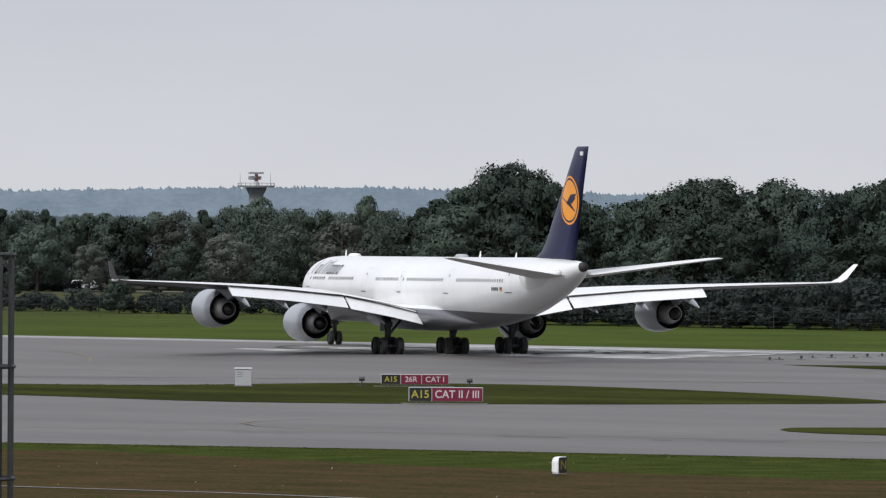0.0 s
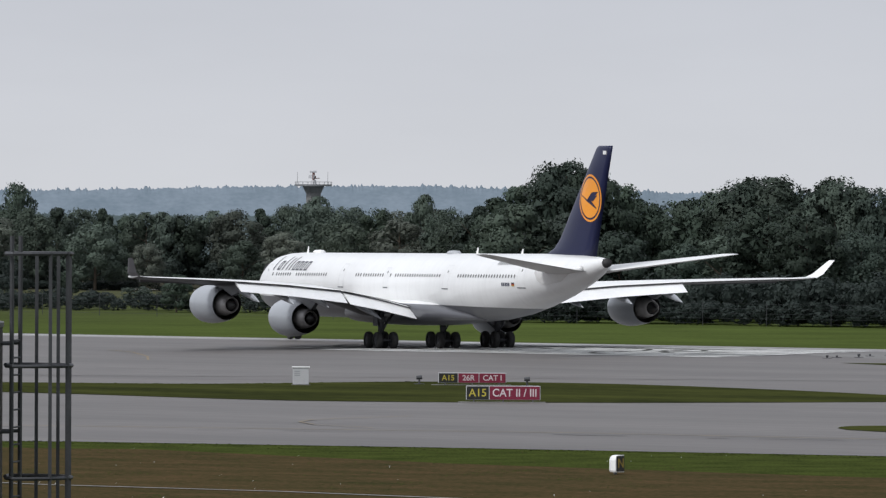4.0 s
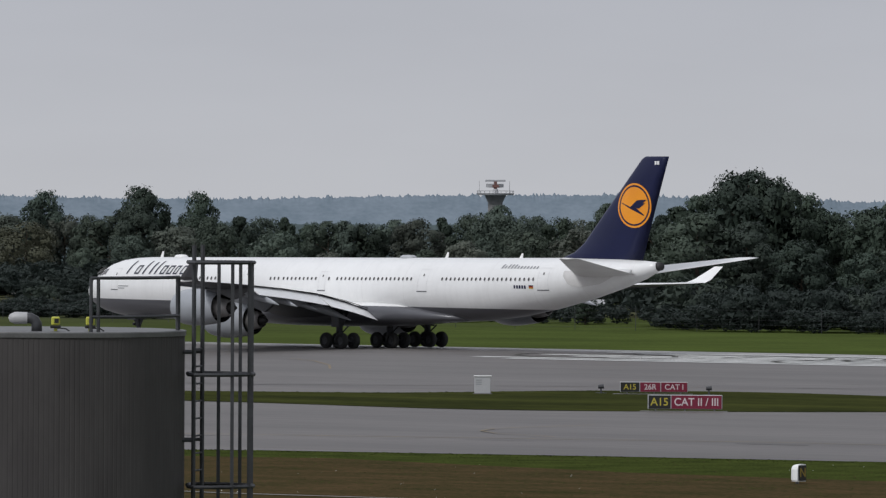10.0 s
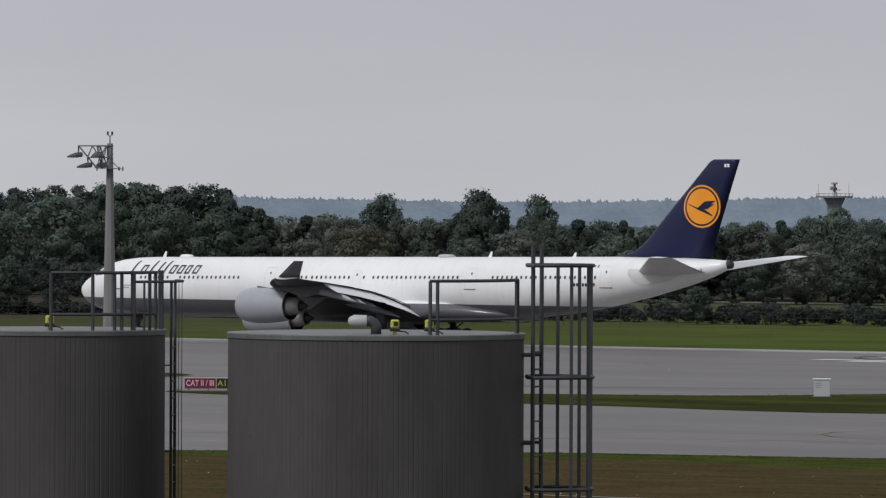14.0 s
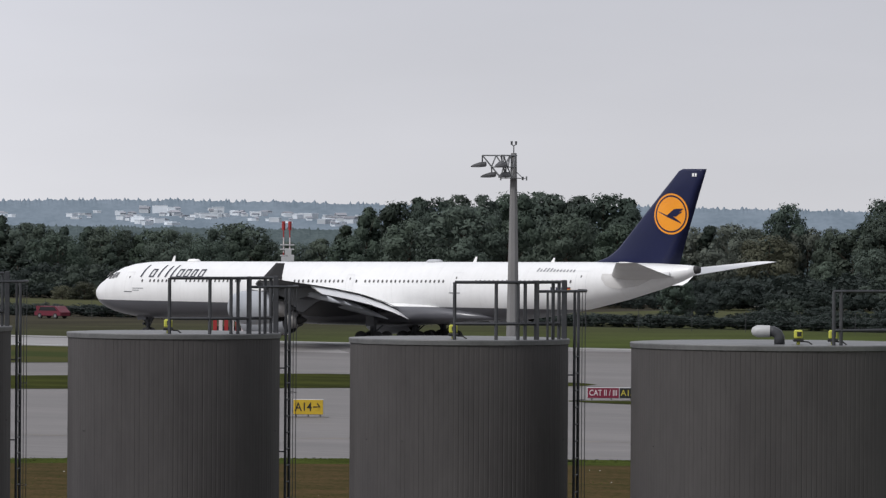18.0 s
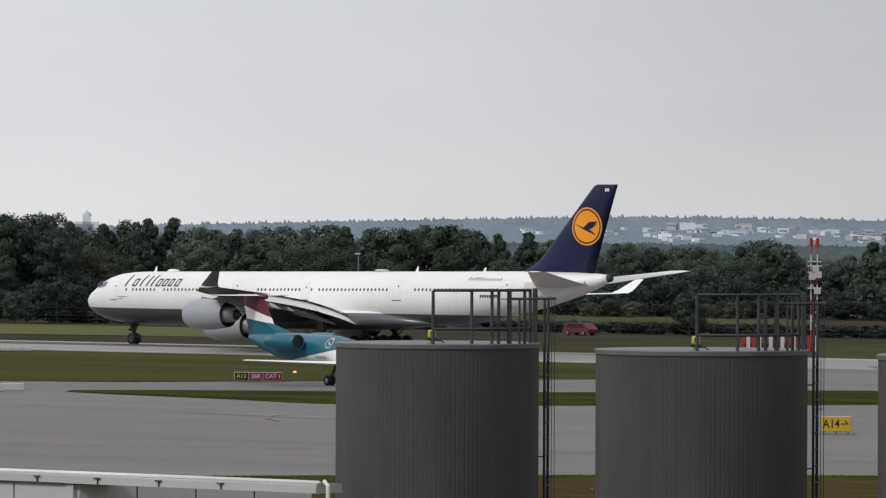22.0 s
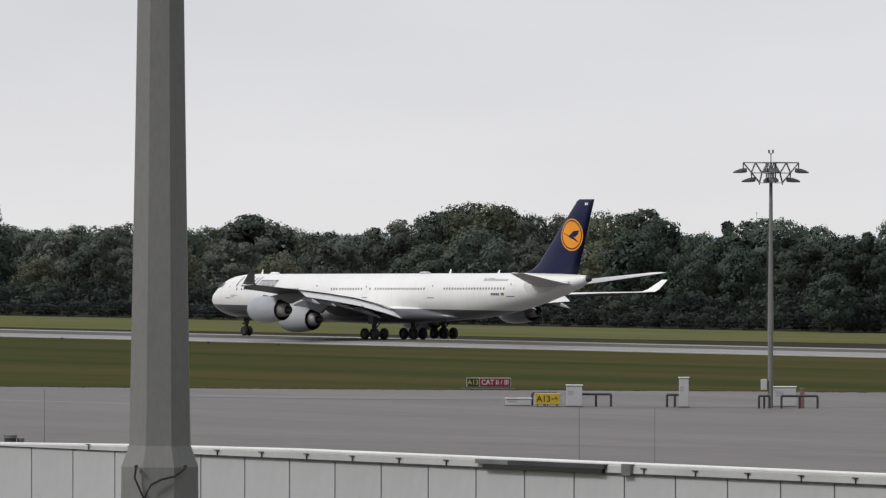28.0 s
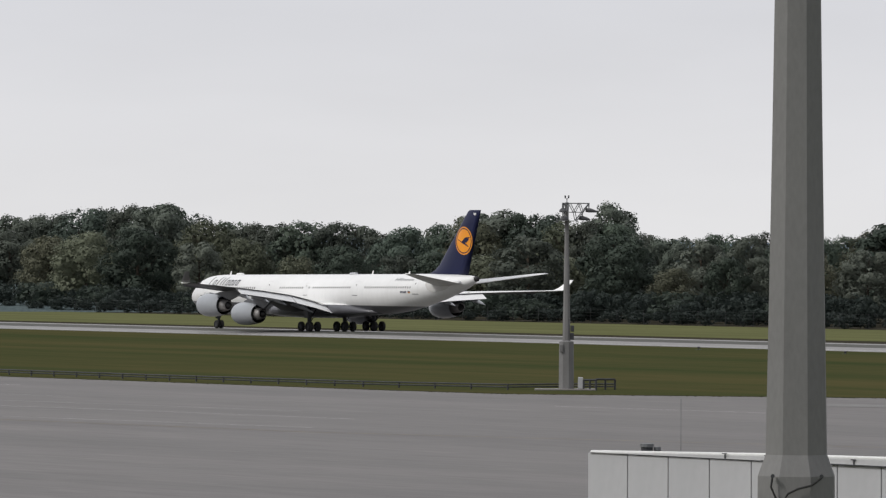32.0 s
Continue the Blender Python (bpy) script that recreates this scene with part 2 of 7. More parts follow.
M_teal = material("teal_paint", (0.007, 0.112, 0.165), 0.3, dark=(0.006, 0.094, 0.142), scale=3)
M_machine = material("machine_yellow", (0.30, 0.22, 0.03), 0.6, scale=1)
M_switch = material("switch_yellow_green", (0.50, 0.50, 0.07), 0.5, scale=0.3)
M_amber = material("lit_amber_glass", (0.8, 0.35, 0.08), 0.3, scale=0.2)
M_amber.node_tree.nodes["Principled BSDF"].inputs["Emission Color"].default_value = (1.0, 0.45, 0.12, 1)
M_amber.node_tree.nodes["Principled BSDF"].inputs["Emission Strength"].default_value = 0.9
M_bark = material("bark", (0.075, 0.058, 0.042), 0.95, dark=(0.04, 0.03, 0.022), scale=0.8, bump=0.02, stretch=(1, 1, 0.3))
# haze mixed into the far hill and woods colours, paler and bluer with distance
M_hill = material("hazed_forest", (0.205, 0.245, 0.285), 1.0, dark=(0.150, 0.188, 0.222), scale=.30, fine=.05, detail=0.4, spec=0.0)
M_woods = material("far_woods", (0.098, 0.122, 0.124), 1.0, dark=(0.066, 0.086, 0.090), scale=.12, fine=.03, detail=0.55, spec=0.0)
for m in (M_hill, M_woods):
    for q in list(m.node_tree.nodes):
        if q.type == "MAPPING":
            uvs = m.node_tree.nodes.new("ShaderNodeUVMap")
            m.node_tree.links.new(uvs.outputs[0], q.inputs[0])
M_stubble = material("pale_field", (0.084, 0.086, 0.046), 0.95, dark=(0.060, 0.064, 0.034), scale=8, fine=0.6, detail=0.4, spec=0.0)
# town walls and tiles greyed and paled, their haze lies in the colour
M_town = material("hazed_render", (0.66, 0.68, 0.70), 0.9, dark=(0.50, 0.54, 0.58), scale=20, vary=0.3, spec=0.0)
M_tiles = material("hazed_roof_tiles", (0.30, 0.30, 0.32), 0.9, dark=(0.24, 0.25, 0.28), scale=8, vary=0.25, spec=0.0)


def leaves(name, a, b):
    m = material(name, a, 0.6, dark=b, scale=0.16, fine=0.04, detail=0.3, vary=0.38, spec=0.15)
    n, l = m.node_tree.nodes, m.node_tree.links
    bs = n["Principled BSDF"]
    hs = next(q for q in n if q.type == "HUE_SAT")
    oi = next(q for q in n if q.type == "OBJECT_INFO")
    turn, seed = n.new("ShaderNodeMapRange"), n.new("ShaderNodeTexWhiteNoise")
    seed.noise_dimensions = "1D"
    l.new(oi.outputs["Random"], seed.inputs["W"])
    turn.inputs[3].default_value, turn.inputs[4].default_value = 0.452, 0.512
    l.new(seed.outputs["Value"], turn.inputs[0])
    l.new(turn.outputs[0], hs.inputs["Hue"])
    tr = n.new("ShaderNodeBsdfTranslucent")
    l.new(bs.inputs["Base Color"].links[0].from_socket, tr.inputs["Color"])
    mx = n.new("ShaderNodeMixShader")
    mx.inputs[0].default_value = 0.28
    l.new(bs.outputs[0], mx.inputs[1])
    l.new(tr.outputs[0], mx.inputs[2])
    l.new(mx.outputs[0], n["Material Output"].inputs[0])
    return m


# blue-grey in the leaf colours stands for haze; the last two hold most
M_leaf = [leaves("leaves_dark", (0.059, 0.080, 0.064), (0.046, 0.064, 0.051)),
          leaves("leaves_mid", (0.085, 0.111, 0.089), (0.070, 0.090, 0.074)),
          leaves("leaves_olive", (0.100, 0.111, 0.075), (0.081, 0.090, 0.063)),
          leaves("leaves_hazed_grey", (0.113, 0.133, 0.109), (0.093, 0.109, 0.090)),
          leaves("leaves_hazed_willow", (0.136, 0.147, 0.102), (0.111, 0.121, 0.085))]
# hedge leaves darker than the trees': shade at the belt's foot is painted in
M_hedge_shade = leaves("leaves_hedge_shade", (0.034, 0.045, 0.042), (0.027, 0.036, 0.034))


# ---- builders ----
def part(name, bm, mat, parent=None, label="", smooth=False):
    bmesh.ops.recalc_face_normals(bm, faces=bm.faces)
    me = bpy.data.meshes.new(name)
    bm.to_mesh(me)
    bm.free()
    me.materials.append(mat)
    if smooth:
        me.shade_smooth()
    ob = new(name, me)
    ob.parent = parent
    if label:
        tagged(ob, label)
    return ob


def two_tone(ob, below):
    """Give faces that look down a second colour; on wings it is shade-darkened."""
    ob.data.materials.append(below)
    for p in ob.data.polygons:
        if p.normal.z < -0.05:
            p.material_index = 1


def shared(name, me, parent, m):
    """One more object on a mesh that is already there."""
    ob = new(name, me)
    ob.parent = parent
    ob.matrix_local = m
    return ob


def thing(name, m, label, category, group="", kind=""):
    ob = new(name)
    ob.matrix_basis = m
    return tagged(ob, label, category, group, kind)


def box(bm, x0, x1, y0, y1, z0, z1, bevel=0.0):
    v = [bm.verts.new((x, y, z)) for z in (z0, z1) for x, y in ((x0, y0), (x1, y0), (x1, y1), (x0, y1))]
    fs = [bm.faces.new([v[i] for i in q]) for q in ((3, 2, 1, 0), (4, 5, 6, 7), (0, 1, 5, 4), (1, 2, 6, 5), (2, 3, 7, 6), (3, 0, 4, 7))]
    if bevel:
        bmesh.ops.bevel(bm, geom=list({e for f in fs for e in f.edges}), offset=bevel, segments=1, affect="EDGES")
    return bm


def tube(bm, p, q, r0, r1=None, n=8, caps=True, phase=0.0):
    p, q = Vector(p), Vector(q)
    r1 = r0 if r1 is None else r1
    w = (q - p).normalized()
    u = w.orthogonal().normalized()
    v = w.cross(u)
    rings = []
    for c, r in ((p, r0), (q, r1)):
        rings.append([bm.verts.new(c + (u * math.cos(a) + v * math.sin(a)) * r) for a in (phase + 2 * math.pi * i / n for i in range(n))])
    for i in range(n):
        bm.faces.new((rings[0][i], rings[0][(i + 1) % n], rings[1][(i + 1) % n], rings[1][i]))
    if caps:
        bm.faces.new(rings[0][::-1])
        bm.faces.new(rings[1])
    return bm


def pipe(bm, pts, r, n=6):
    """One continuous bent tube through pts."""
    ps = [Vector(p) for p in pts]
    rings = []
    for i, p in enumerate(ps):
        w = (ps[min(i + 1, len(ps) - 1)] - ps[max(i - 1, 0)]).normalized()
        u = w.cross(Vector((0, 0, 1)) if abs(w.z) < .95 else Vector((1, 0, 0))).normalized()
        v = w.cross(u)
        rings.append([p + (u * math.cos(a) + v * math.sin(a)) * r for a in (2 * math.pi * k / n for k in range(n))])
    return loft(bm, rings)


def loft(bm, rings, closed=True, caps=True):
    vs = [[bm.verts.new(p) for p in r] for r in rings]
    n = len(vs[0])
    for a, b in zip(vs, vs[1:]):
        for i in range(n if closed else n - 1):
            j = (i + 1) % n
            bm.faces.new((a[i], a[j], b[j], b[i]))
    if caps:
        bm.faces.new(vs[0][::-1])
        bm.faces.new(vs[-1])
    return bm


def turned(bm, profile, axis_y=True, n=32, centre=(0, 0, 0)):
    """A body of revolution about the y axis (or z): profile of (place along the axis, radius)."""
    rings = []
    for a, r in profile:
        ring = []
        for i in range(n):
            t = 2 * math.pi * i / n
            c, s = math.cos(t) * r, math.sin(t) * r
            ring.append((centre[0] + c, centre[1] + a, centre[2] + s) if axis_y else (centre[0] + c, centre[1] + s, centre[2] + a))
        rings.append(ring)
    return loft(bm, rings, caps=False)


def sheet(name, pts, z, mat, label="", category="", kind="structure", parent=None, thick=0.0):
    """A flat piece of ground with the outline pts."""
    bm = bmesh.new()
    vs = [bm.verts.new((x, y, z)) for x, y in pts]
    f = bm.faces.new(vs)
    if f.normal.z < 0:
        f.normal_flip()
    bm.normal_update()
    bmesh.ops.triangulate(bm, faces=bm.faces[:])
    me = bpy.data.meshes.new(name)
    bm.to_mesh(me)
    bm.free()
    me.materials.append(mat)
    ob = new(name, me)
    ob.parent = parent
    return tagged(ob, label, category, "", kind) if label or category else ob


def smooth_outline(pts, steps=4):
    """A closed outline rounded through its corner points."""
    out, n = [], len(pts)
    for i in range(n):
        p0, p1, p2, p3 = (Vector(pts[(i + k) % n]) for k in (-1, 0, 1, 2))
        for k in range(steps):
            t = k / steps
            out.append(tuple(0.5 * (2 * p1 + (p2 - p0) * t + (2 * p0 - 5 * p1 + 4 * p2 - p3) * t * t + (3 * p1 - p0 - 3 * p2 + p3) * t ** 3)))
    return out


def polar(az, d):
    a = radians(az)
    return -math.sin(a) * d, math.cos(a) * d


def seen_z(el, d):
    """Height of a point d metres off that shows el degrees above the eye's level."""
    return EYE[2] + d * math.tan(radians(el))


def writing(name, body, size, m, mat, parent):
    """Letters as a thin mesh, centred, standing in the x-z plane."""
    cu = bpy.data.curves.new(name, "FONT")
    cu.body, cu.size, cu.align_x, cu.align_y, cu.extrude = body, size, "CENTER", "CENTER", 0.004
    cu.offset = 0.012 * size
    tmp = new(name, cu)
    me = bpy.data.meshes.new_from_object(tmp.evaluated_get(bpy.context.evaluated_depsgraph_get()))
    bpy.data.objects.remove(tmp)
    me.materials.clear()
    me.materials.append(mat)
    ob = new(name, me)
    ob.parent = parent
    ob.matrix_local = m @ pose(0, 0, 0, 90, 0, 0)
    return ob


# ---- the airfield ----
FAR_Z = -0.64          # level of the ground beyond the runway's crown


def ground_sheet():
    xs = (-4800, -1600, -900, -500, -100, 400, 2500)
    rows = ((-600, -0.02), (250, -0.02), (529.9, -0.02), (560.0, FAR_Z - 0.02), (700, FAR_Z - 0.02), (4900, FAR_Z - 0.02))
    bm = bmesh.new()
    grid = [[bm.verts.new((x, y, z)) for x in xs] for y, z in rows]
    for a, b in zip(grid, grid[1:]):
        for i in range(len(xs) - 1):
            bm.faces.new((a[i], a[i + 1], b[i + 1], b[i]))
    tagged(part("ground", bm, M_grass), "mown green airfield grass reaching to the horizon", "grass", "", "structure")


ground_sheet()
# paved field: taxiways and apron in one concrete surface, its near edge curving along the dry grass
APRON = [(300, 529.9), (-1500, 529.9), (-1500, 60), (-330, 60), (-275, 255), (-262, 275), (-250, 290), (-236, 303), (-215, 315.5), (-195, 320.5), (-167, 325.5), (-120, 334), (300, 400)]
sheet("pavement", APRON, 0.0, M_pave, "weathered grey concrete taxiways and apron", "taxiway")
# runway: near half level, far half falling away behind the crown
bm = bmesh.new()
v = [bm.verts.new(p) for p in ((-276, 498, 0.012), (-276, 530, 0.012), (-276, 560, FAR_Z), (-2600, 560, FAR_Z), (-2600, 530, 0.012), (-2600, 498, 0.012))]
bm.faces.new((v[0], v[1], v[4], v[5]))
bm.faces.new((v[1], v[2], v[3], v[4]))
tagged(part("runway", bm, M_runway), "pale concrete runway with a crowned surface", "runway", "", "structure")
sheet("rubber_band", [(-455, 529.8), (-520, 523), (-600, 518), (-700, 516), (-2600, 514.5), (-2600, 529.8)], 0.026, M_rubber, "dark rubber-stained middle of the runway", "runway")
ASPH = smooth_outline([(-262, 500), (-262, 524), (-300, 527), (-380, 526), (-420, 514), (-412, 500), (-385, 470), (-340, 432), (-300, 418), (-262, 436), (-225, 455), (-215, 480)], 3)
sheet("dark_pavement", ASPH, 0.016, M_pave, "darker worn concrete where aircraft turn onto the runway", "taxiway")
ISLANDS = {
    "grass_island_a": [(-211, 411), (-224, 421), (-246, 429), (-260, 425), (-268, 411), (-280, 405), (-303, 392), (-280, 386.5), (-262, 385.5), (-244, 383), (-229, 390), (-216, 402)],
    "grass_island_b": [(-327, 425), (-340, 434), (-363, 437), (-374, 414), (-402, 388.5), (-375, 379), (-360, 376), (-347, 387), (-336, 404)],
    "grass_island_c": [(-193, 362), (-186, 369), (-150, 388), (-100, 400), (-100, 380), (-150, 366), (-183, 356)],
}
for nm, pts in ISLANDS.items():
    sheet(nm, smooth_outline(pts), 0.03, M_isle, "rough dark green grass island between taxiways", "grass")
WIDE = [(-396, 458), (-402, 470), (-425, 498), (-1600, 498), (-1600, 333), (-700, 334), (-600, 335), (-560, 336.5), (-530, 337), (-512, 339), (-480, 364), (-455, 389), (-444, 398), (-419, 410), (-404, 446)]
sheet("grass_strip", WIDE, 0.03, M_island, "broad strip of rough grass beside the runway", "grass")
NEARG = [(-275.5, 255), (-262.5, 275), (-250.5, 290), (-236.5, 303), (-215, 315), (-195, 320), (-167, 325), (-120, 333.5), (-60, 343), (-60, 250), (-280, 200)]
sheet("near_grass", [(x, y - 0.8) for x, y in NEARG], 0.012, M_verge, "green grass verge beside the taxiway", "grass")
sheet("dry_grass", [(-290, 200), (-262, 262), (-247, 282), (-222, 302), (-205, 308), (-183, 302), (-160, 300), (-100, 305), (-60, 200), (-60, 40), (-330, 40)], 0.03, M_dry, "brown dry grass on poor soil", "grass")


# ---- the airliner ----
# Local axes: +y ahead, +x to starboard, origin on the ground between the main legs, 40 m behind the nose.
NOSE = 40.0


def hull(s):
    """Top, bottom and half width of the fuselage s metres behind the nose."""
    st = (0, .25, .8, 1.6, 2.6, 3.8, 5.2, 7, 9, 50, 54, 58, 62, 66, 70, 72.5, 74.2)
    top = (4.66, 5.1, 5.55, 6.02, 6.6, 7.12, 7.46, 7.66, 7.74, 8.1, 8.13, 8.18, 8.22, 8.24, 8.18, 8.08, 7.98)
    bot = (4.56, 3.95, 3.45, 3.05, 2.72, 2.48, 2.3, 2.17, 2.12, 2.48, 2.65, 3.1, 3.8, 4.65, 5.7, 6.48, 7.2)
    half = (.05, .58, 1.05, 1.42, 1.77, 2.1, 2.42, 2.69, 2.81, 2.82, 2.8, 2.68, 2.42, 2.0, 1.4, .92, .38)
    return tuple(float(np.interp(s, st, q)) for q in (top, bot, half))


def hull_x(s, z):
    top, bot, half = hull(s)
    c, r = (top + bot) / 2, (top - bot) / 2
    return half * math.sqrt(max(0.0, 1 - ((z - c) / r) ** 2))


def hull_patch(bm, s0, s1, z0, z1, side=1, slant=0.0, off=0.02, n=3):
    """A thin painted or glazed field on the fuselage side. side: 1 port, -1 starboard."""
    rows = []
    for k in range(n + 1):
        z = z0 + (z1 - z0) * k / n
        sh = -slant * (z - z0)
        rows.append([bm.verts.new((-side * (hull_x(s + sh * -1, z) + off), NOSE - (s + sh * -1), z)) for s in (s0, s1)])
    for a, b in zip(rows, rows[1:]):
        bm.faces.new((a[0], a[1], b[1], b[0]))
    return bm


def hull_frame(bm, s0, s1, z0, z1, side, w=0.045):
    for q in ((s0, s0 + w, z0, z1), (s1 - w, s1, z0, z1), (s0, s1, z0, z0 + w), (s0, s1, z1 - w, z1)):
        hull_patch(bm, *q, side, n=4 if q[3] - q[2] > 0.5 else 1)
    return bm


def fuselage_material():
    """White paint above, grey belly below a sharp line, darkened for its shade, faint frame joints."""
    m = material("fuselage_paint", (0.76, 0.76, 0.758), 0.28, dark=(0.71, 0.71, 0.708), scale=3, fine=0.25, detail=0.25)
    n, l = m.node_tree.nodes, m.node_tree.links
    b = n["Principled BSDF"]
    white = b.inputs["Base Color"].links[0].from_socket
    tc = n.new("ShaderNodeTexCoord")
    sp = n.new("ShaderNodeSeparateXYZ")
    l.new(tc.outputs["Object"], sp.inputs[0])
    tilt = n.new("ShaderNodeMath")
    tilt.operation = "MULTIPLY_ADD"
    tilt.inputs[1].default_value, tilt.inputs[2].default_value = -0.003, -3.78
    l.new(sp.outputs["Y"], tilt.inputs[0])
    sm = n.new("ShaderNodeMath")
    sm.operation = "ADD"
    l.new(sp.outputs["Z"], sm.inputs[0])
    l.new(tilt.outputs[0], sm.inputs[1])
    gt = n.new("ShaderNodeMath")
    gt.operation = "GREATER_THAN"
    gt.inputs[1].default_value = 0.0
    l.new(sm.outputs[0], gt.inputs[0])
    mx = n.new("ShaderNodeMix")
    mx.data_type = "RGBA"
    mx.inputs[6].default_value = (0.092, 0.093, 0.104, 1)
    # skin joints every few metres, and faint grime that runs down the sides
    div, frac, less, jm = (n.new("ShaderNodeMath") for k in range(4))
    div.operation, frac.operation, less.operation = "DIVIDE", "FRACT", "LESS_THAN"
    div.inputs[1].default_value, less.inputs[1].default_value = 5.35, 0.011
    l.new(sp.outputs["Y"], div.inputs[0])
    l.new(div.outputs[0], frac.inputs[0])
    l.new(frac.outputs[0], less.inputs[0])
    mp2, gz, gr = n.new("ShaderNodeMapping"), n.new("ShaderNodeTexNoise"), n.new("ShaderNodeMapRange")
    mp2.inputs["Scale"].default_value = (1, 1.6, .22)
    l.new(tc.outputs["Object"], mp2.inputs[0])
    l.new(mp2.outputs[0], gz.inputs[0])
    gz.inputs["Scale"].default_value, gz.inputs["Detail"].default_value = 1.0, 5.0
    gr.inputs[1].default_value, gr.inputs[2].default_value, gr.inputs[4].default_value = .5, .75, .10
    l.new(gz.outputs[0], gr.inputs[0])
    jm.operation = "MULTIPLY_ADD"
    jm.inputs[1].default_value = .16
    l.new(less.outputs[0], jm.inputs[0])
    l.new(gr.outputs[0], jm.inputs[2])
    worn = n.new("ShaderNodeMix")
    worn.data_type = "RGBA"
    l.new(jm.outputs[0], worn.inputs[0])
    l.new(white, worn.inputs[6])
    worn.inputs[7].default_value = (0.42, 0.41, 0.40, 1)
    white = worn.outputs[2]
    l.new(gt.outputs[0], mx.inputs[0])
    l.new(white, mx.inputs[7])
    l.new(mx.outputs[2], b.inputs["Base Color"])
    return m


M_fus = fuselage_material()


def foil(lat, le, chord, z, thick, side, twist=0.0):
    """An aerofoil ring: from the trailing edge over the top to the nose and back below."""
    us = (1, .9, .75, .55, .35, .2, .1, .04, .01, 0)
    up, lo = [], []
    for u in us:
        t = thick * chord * (1.48 * math.sqrt(u) - 0.63 * u - 1.76 * u * u + 1.42 * u ** 3 - 0.51 * u ** 4)
        up.append((u, t * 0.55))
        lo.append((u, -t * 1.2))
    pts = up + lo[-2:0:-1]
    return [(-side * lat, NOSE - (le + u * chord), z + h - math.tan(radians(twist)) * (u - 0.3) * chord) for u, h in pts]


def wing(ac, side):
    # lateral, leading edge, chord, height, thickness
    st = [(1.5, 25.6, 15.6, 3.35, .13), (2.8, 26.8, 14.2, 3.60, .13), (6.0, 29.1, 12.4, 4.30, .12), (9.8, 31.7, 10.1, 4.98, .11),
          (15.0, 35.2, 7.9, 5.42, .105), (20.0, 38.6, 6.1, 5.70, .10), (25.0, 42.3, 4.4, 5.92, .10), (29.6, 45.9, 3.0, 6.1, .10), (30.7, 47.0, 2.5, 6.2, .10)]
    bm = bmesh.new()
    loft(bm, [foil(a, b, c, z, t, side, 1.5 - a * 0.08) for a, b, c, z, t in st])
    w = part("wing", bm, M_white, ac, "white swept wing with lowered flaps, grey underside darkened for shade", True)
    two_tone(w, M_under_shade)
    # winglet
    bm = bmesh.new()
    ring = []
    for lat, le, ch, z in ((30.6, 47.1, 2.5, 6.2), (31.05, 47.8, 2.15, 6.52), (31.7, 49.75, 1.05, 7.72)):
        th = 0.07
        ring.append([(-side * (lat + dx), NOSE - (le + u * ch), z) for u, dx in ((0, 0), (.3, th * ch * .6), (1, 0), (.3, -th * ch * .6))])
    loft(bm, ring)
    part("winglet", bm, M_white if side < 0 else M_dgrey, w, "swept winglet")
    # flaps, lowered a little, inboard and outboard
    for nm, (l0, l1) in (("inboard_flap", (3.1, 9.5)), ("outboard_flap", (9.7, 20.3))):
        bm = bmesh.new()
        rings = []
        for k in range(5):
            lat = l0 + (l1 - l0) * k / 4
            le, ch, z = (float(np.interp(lat, [q[0] for q in st], [q[i] for q in st])) for i in (1, 2, 3))
            te = le + ch * 0.965
            fc = 2.3 if lat < 9.6 else 2.2 - 0.05 * (lat - 9.6)
            r = []
            for u, h in ((0, 0.02), (.25, .14), (.6, .10), (1, 0), (.6, -.04), (.2, -.08)):
                r.append((-side * lat, NOSE - (te - 0.30 + u * fc * .92), z - 0.02 - u * fc * .46 + h - 0.006 * ch))
            rings.append(r)
        loft(bm, rings)
        two_tone(part(nm, bm, M_flap, w, "pale lowered flap"), M_under_shade)
    # dark strip in place of the shadow between wing and flaps
    for l0, l1 in ((3.1, 9.5), (9.8, 20.2)):
        bm = bmesh.new()
        rings = []
        for q in range(5):
            lat = l0 + (l1 - l0) * q / 4
            le, ch, z = (float(np.interp(lat, [v[0] for v in st], [v[i] for v in st])) for i in (1, 2, 3))
            te = le + ch
            rings.append([(-side * lat, NOSE - (te - .02), z + dz - .004 * ch) for dz in (-.07, -.02)] + [(-side * lat, NOSE - (te + .05), z + dz - .004 * ch) for dz in (-.02, -.07)])
        loft(bm, rings)
        part("flap_slot", bm, M_dmetal, w)
    # slats along the front
    for nm, (l0, l1) in (("inboard_slat", (4.0, 8.6)), ("outboard_slat", (10.2, 29.0))):
        bm = bmesh.new()
        rings = []
        for k in range(6):
            lat = l0 + (l1 - l0) * k / 5
            le, ch, z = (float(np.interp(lat, [q[0] for q in st], [q[i] for q in st])) for i in (1, 2, 3))
            c = 0.16 * ch ** 0.75 + 0.2
            rings.append([(-side * lat, NOSE - (le - .42 + u * c), z - .30 + h) for u, h in ((0, 0), (.3, .22), (1, .42), (1.05, .36), (.35, .06), (.1, -.08))])
        loft(bm, rings)
        part(nm, bm, M_under_shade, w)
    # flap track fairings
    for lat in (6.4, 11.6, 15.4, 19.2):
        le, ch, z = (float(np.interp(lat, [q[0] for q in st], [q[i] for q in st])) for i in (1, 2, 3))
        bm = bmesh.new()
        y0 = NOSE - (le + ch * .55)
        k = 1.15 if lat < 8 else .95
        prof = ((0, .04), (-.8, .25 * k), (-2.0, .34 * k), (-3.2, .32 * k), (-4.6, .2 * k), (-5.6 if lat > 8 else -6.4, .03))
        rings = []
        for a, r in prof:
            dz = -.50 - 0.15 * max(0, -a - 1.2) ** 1.25
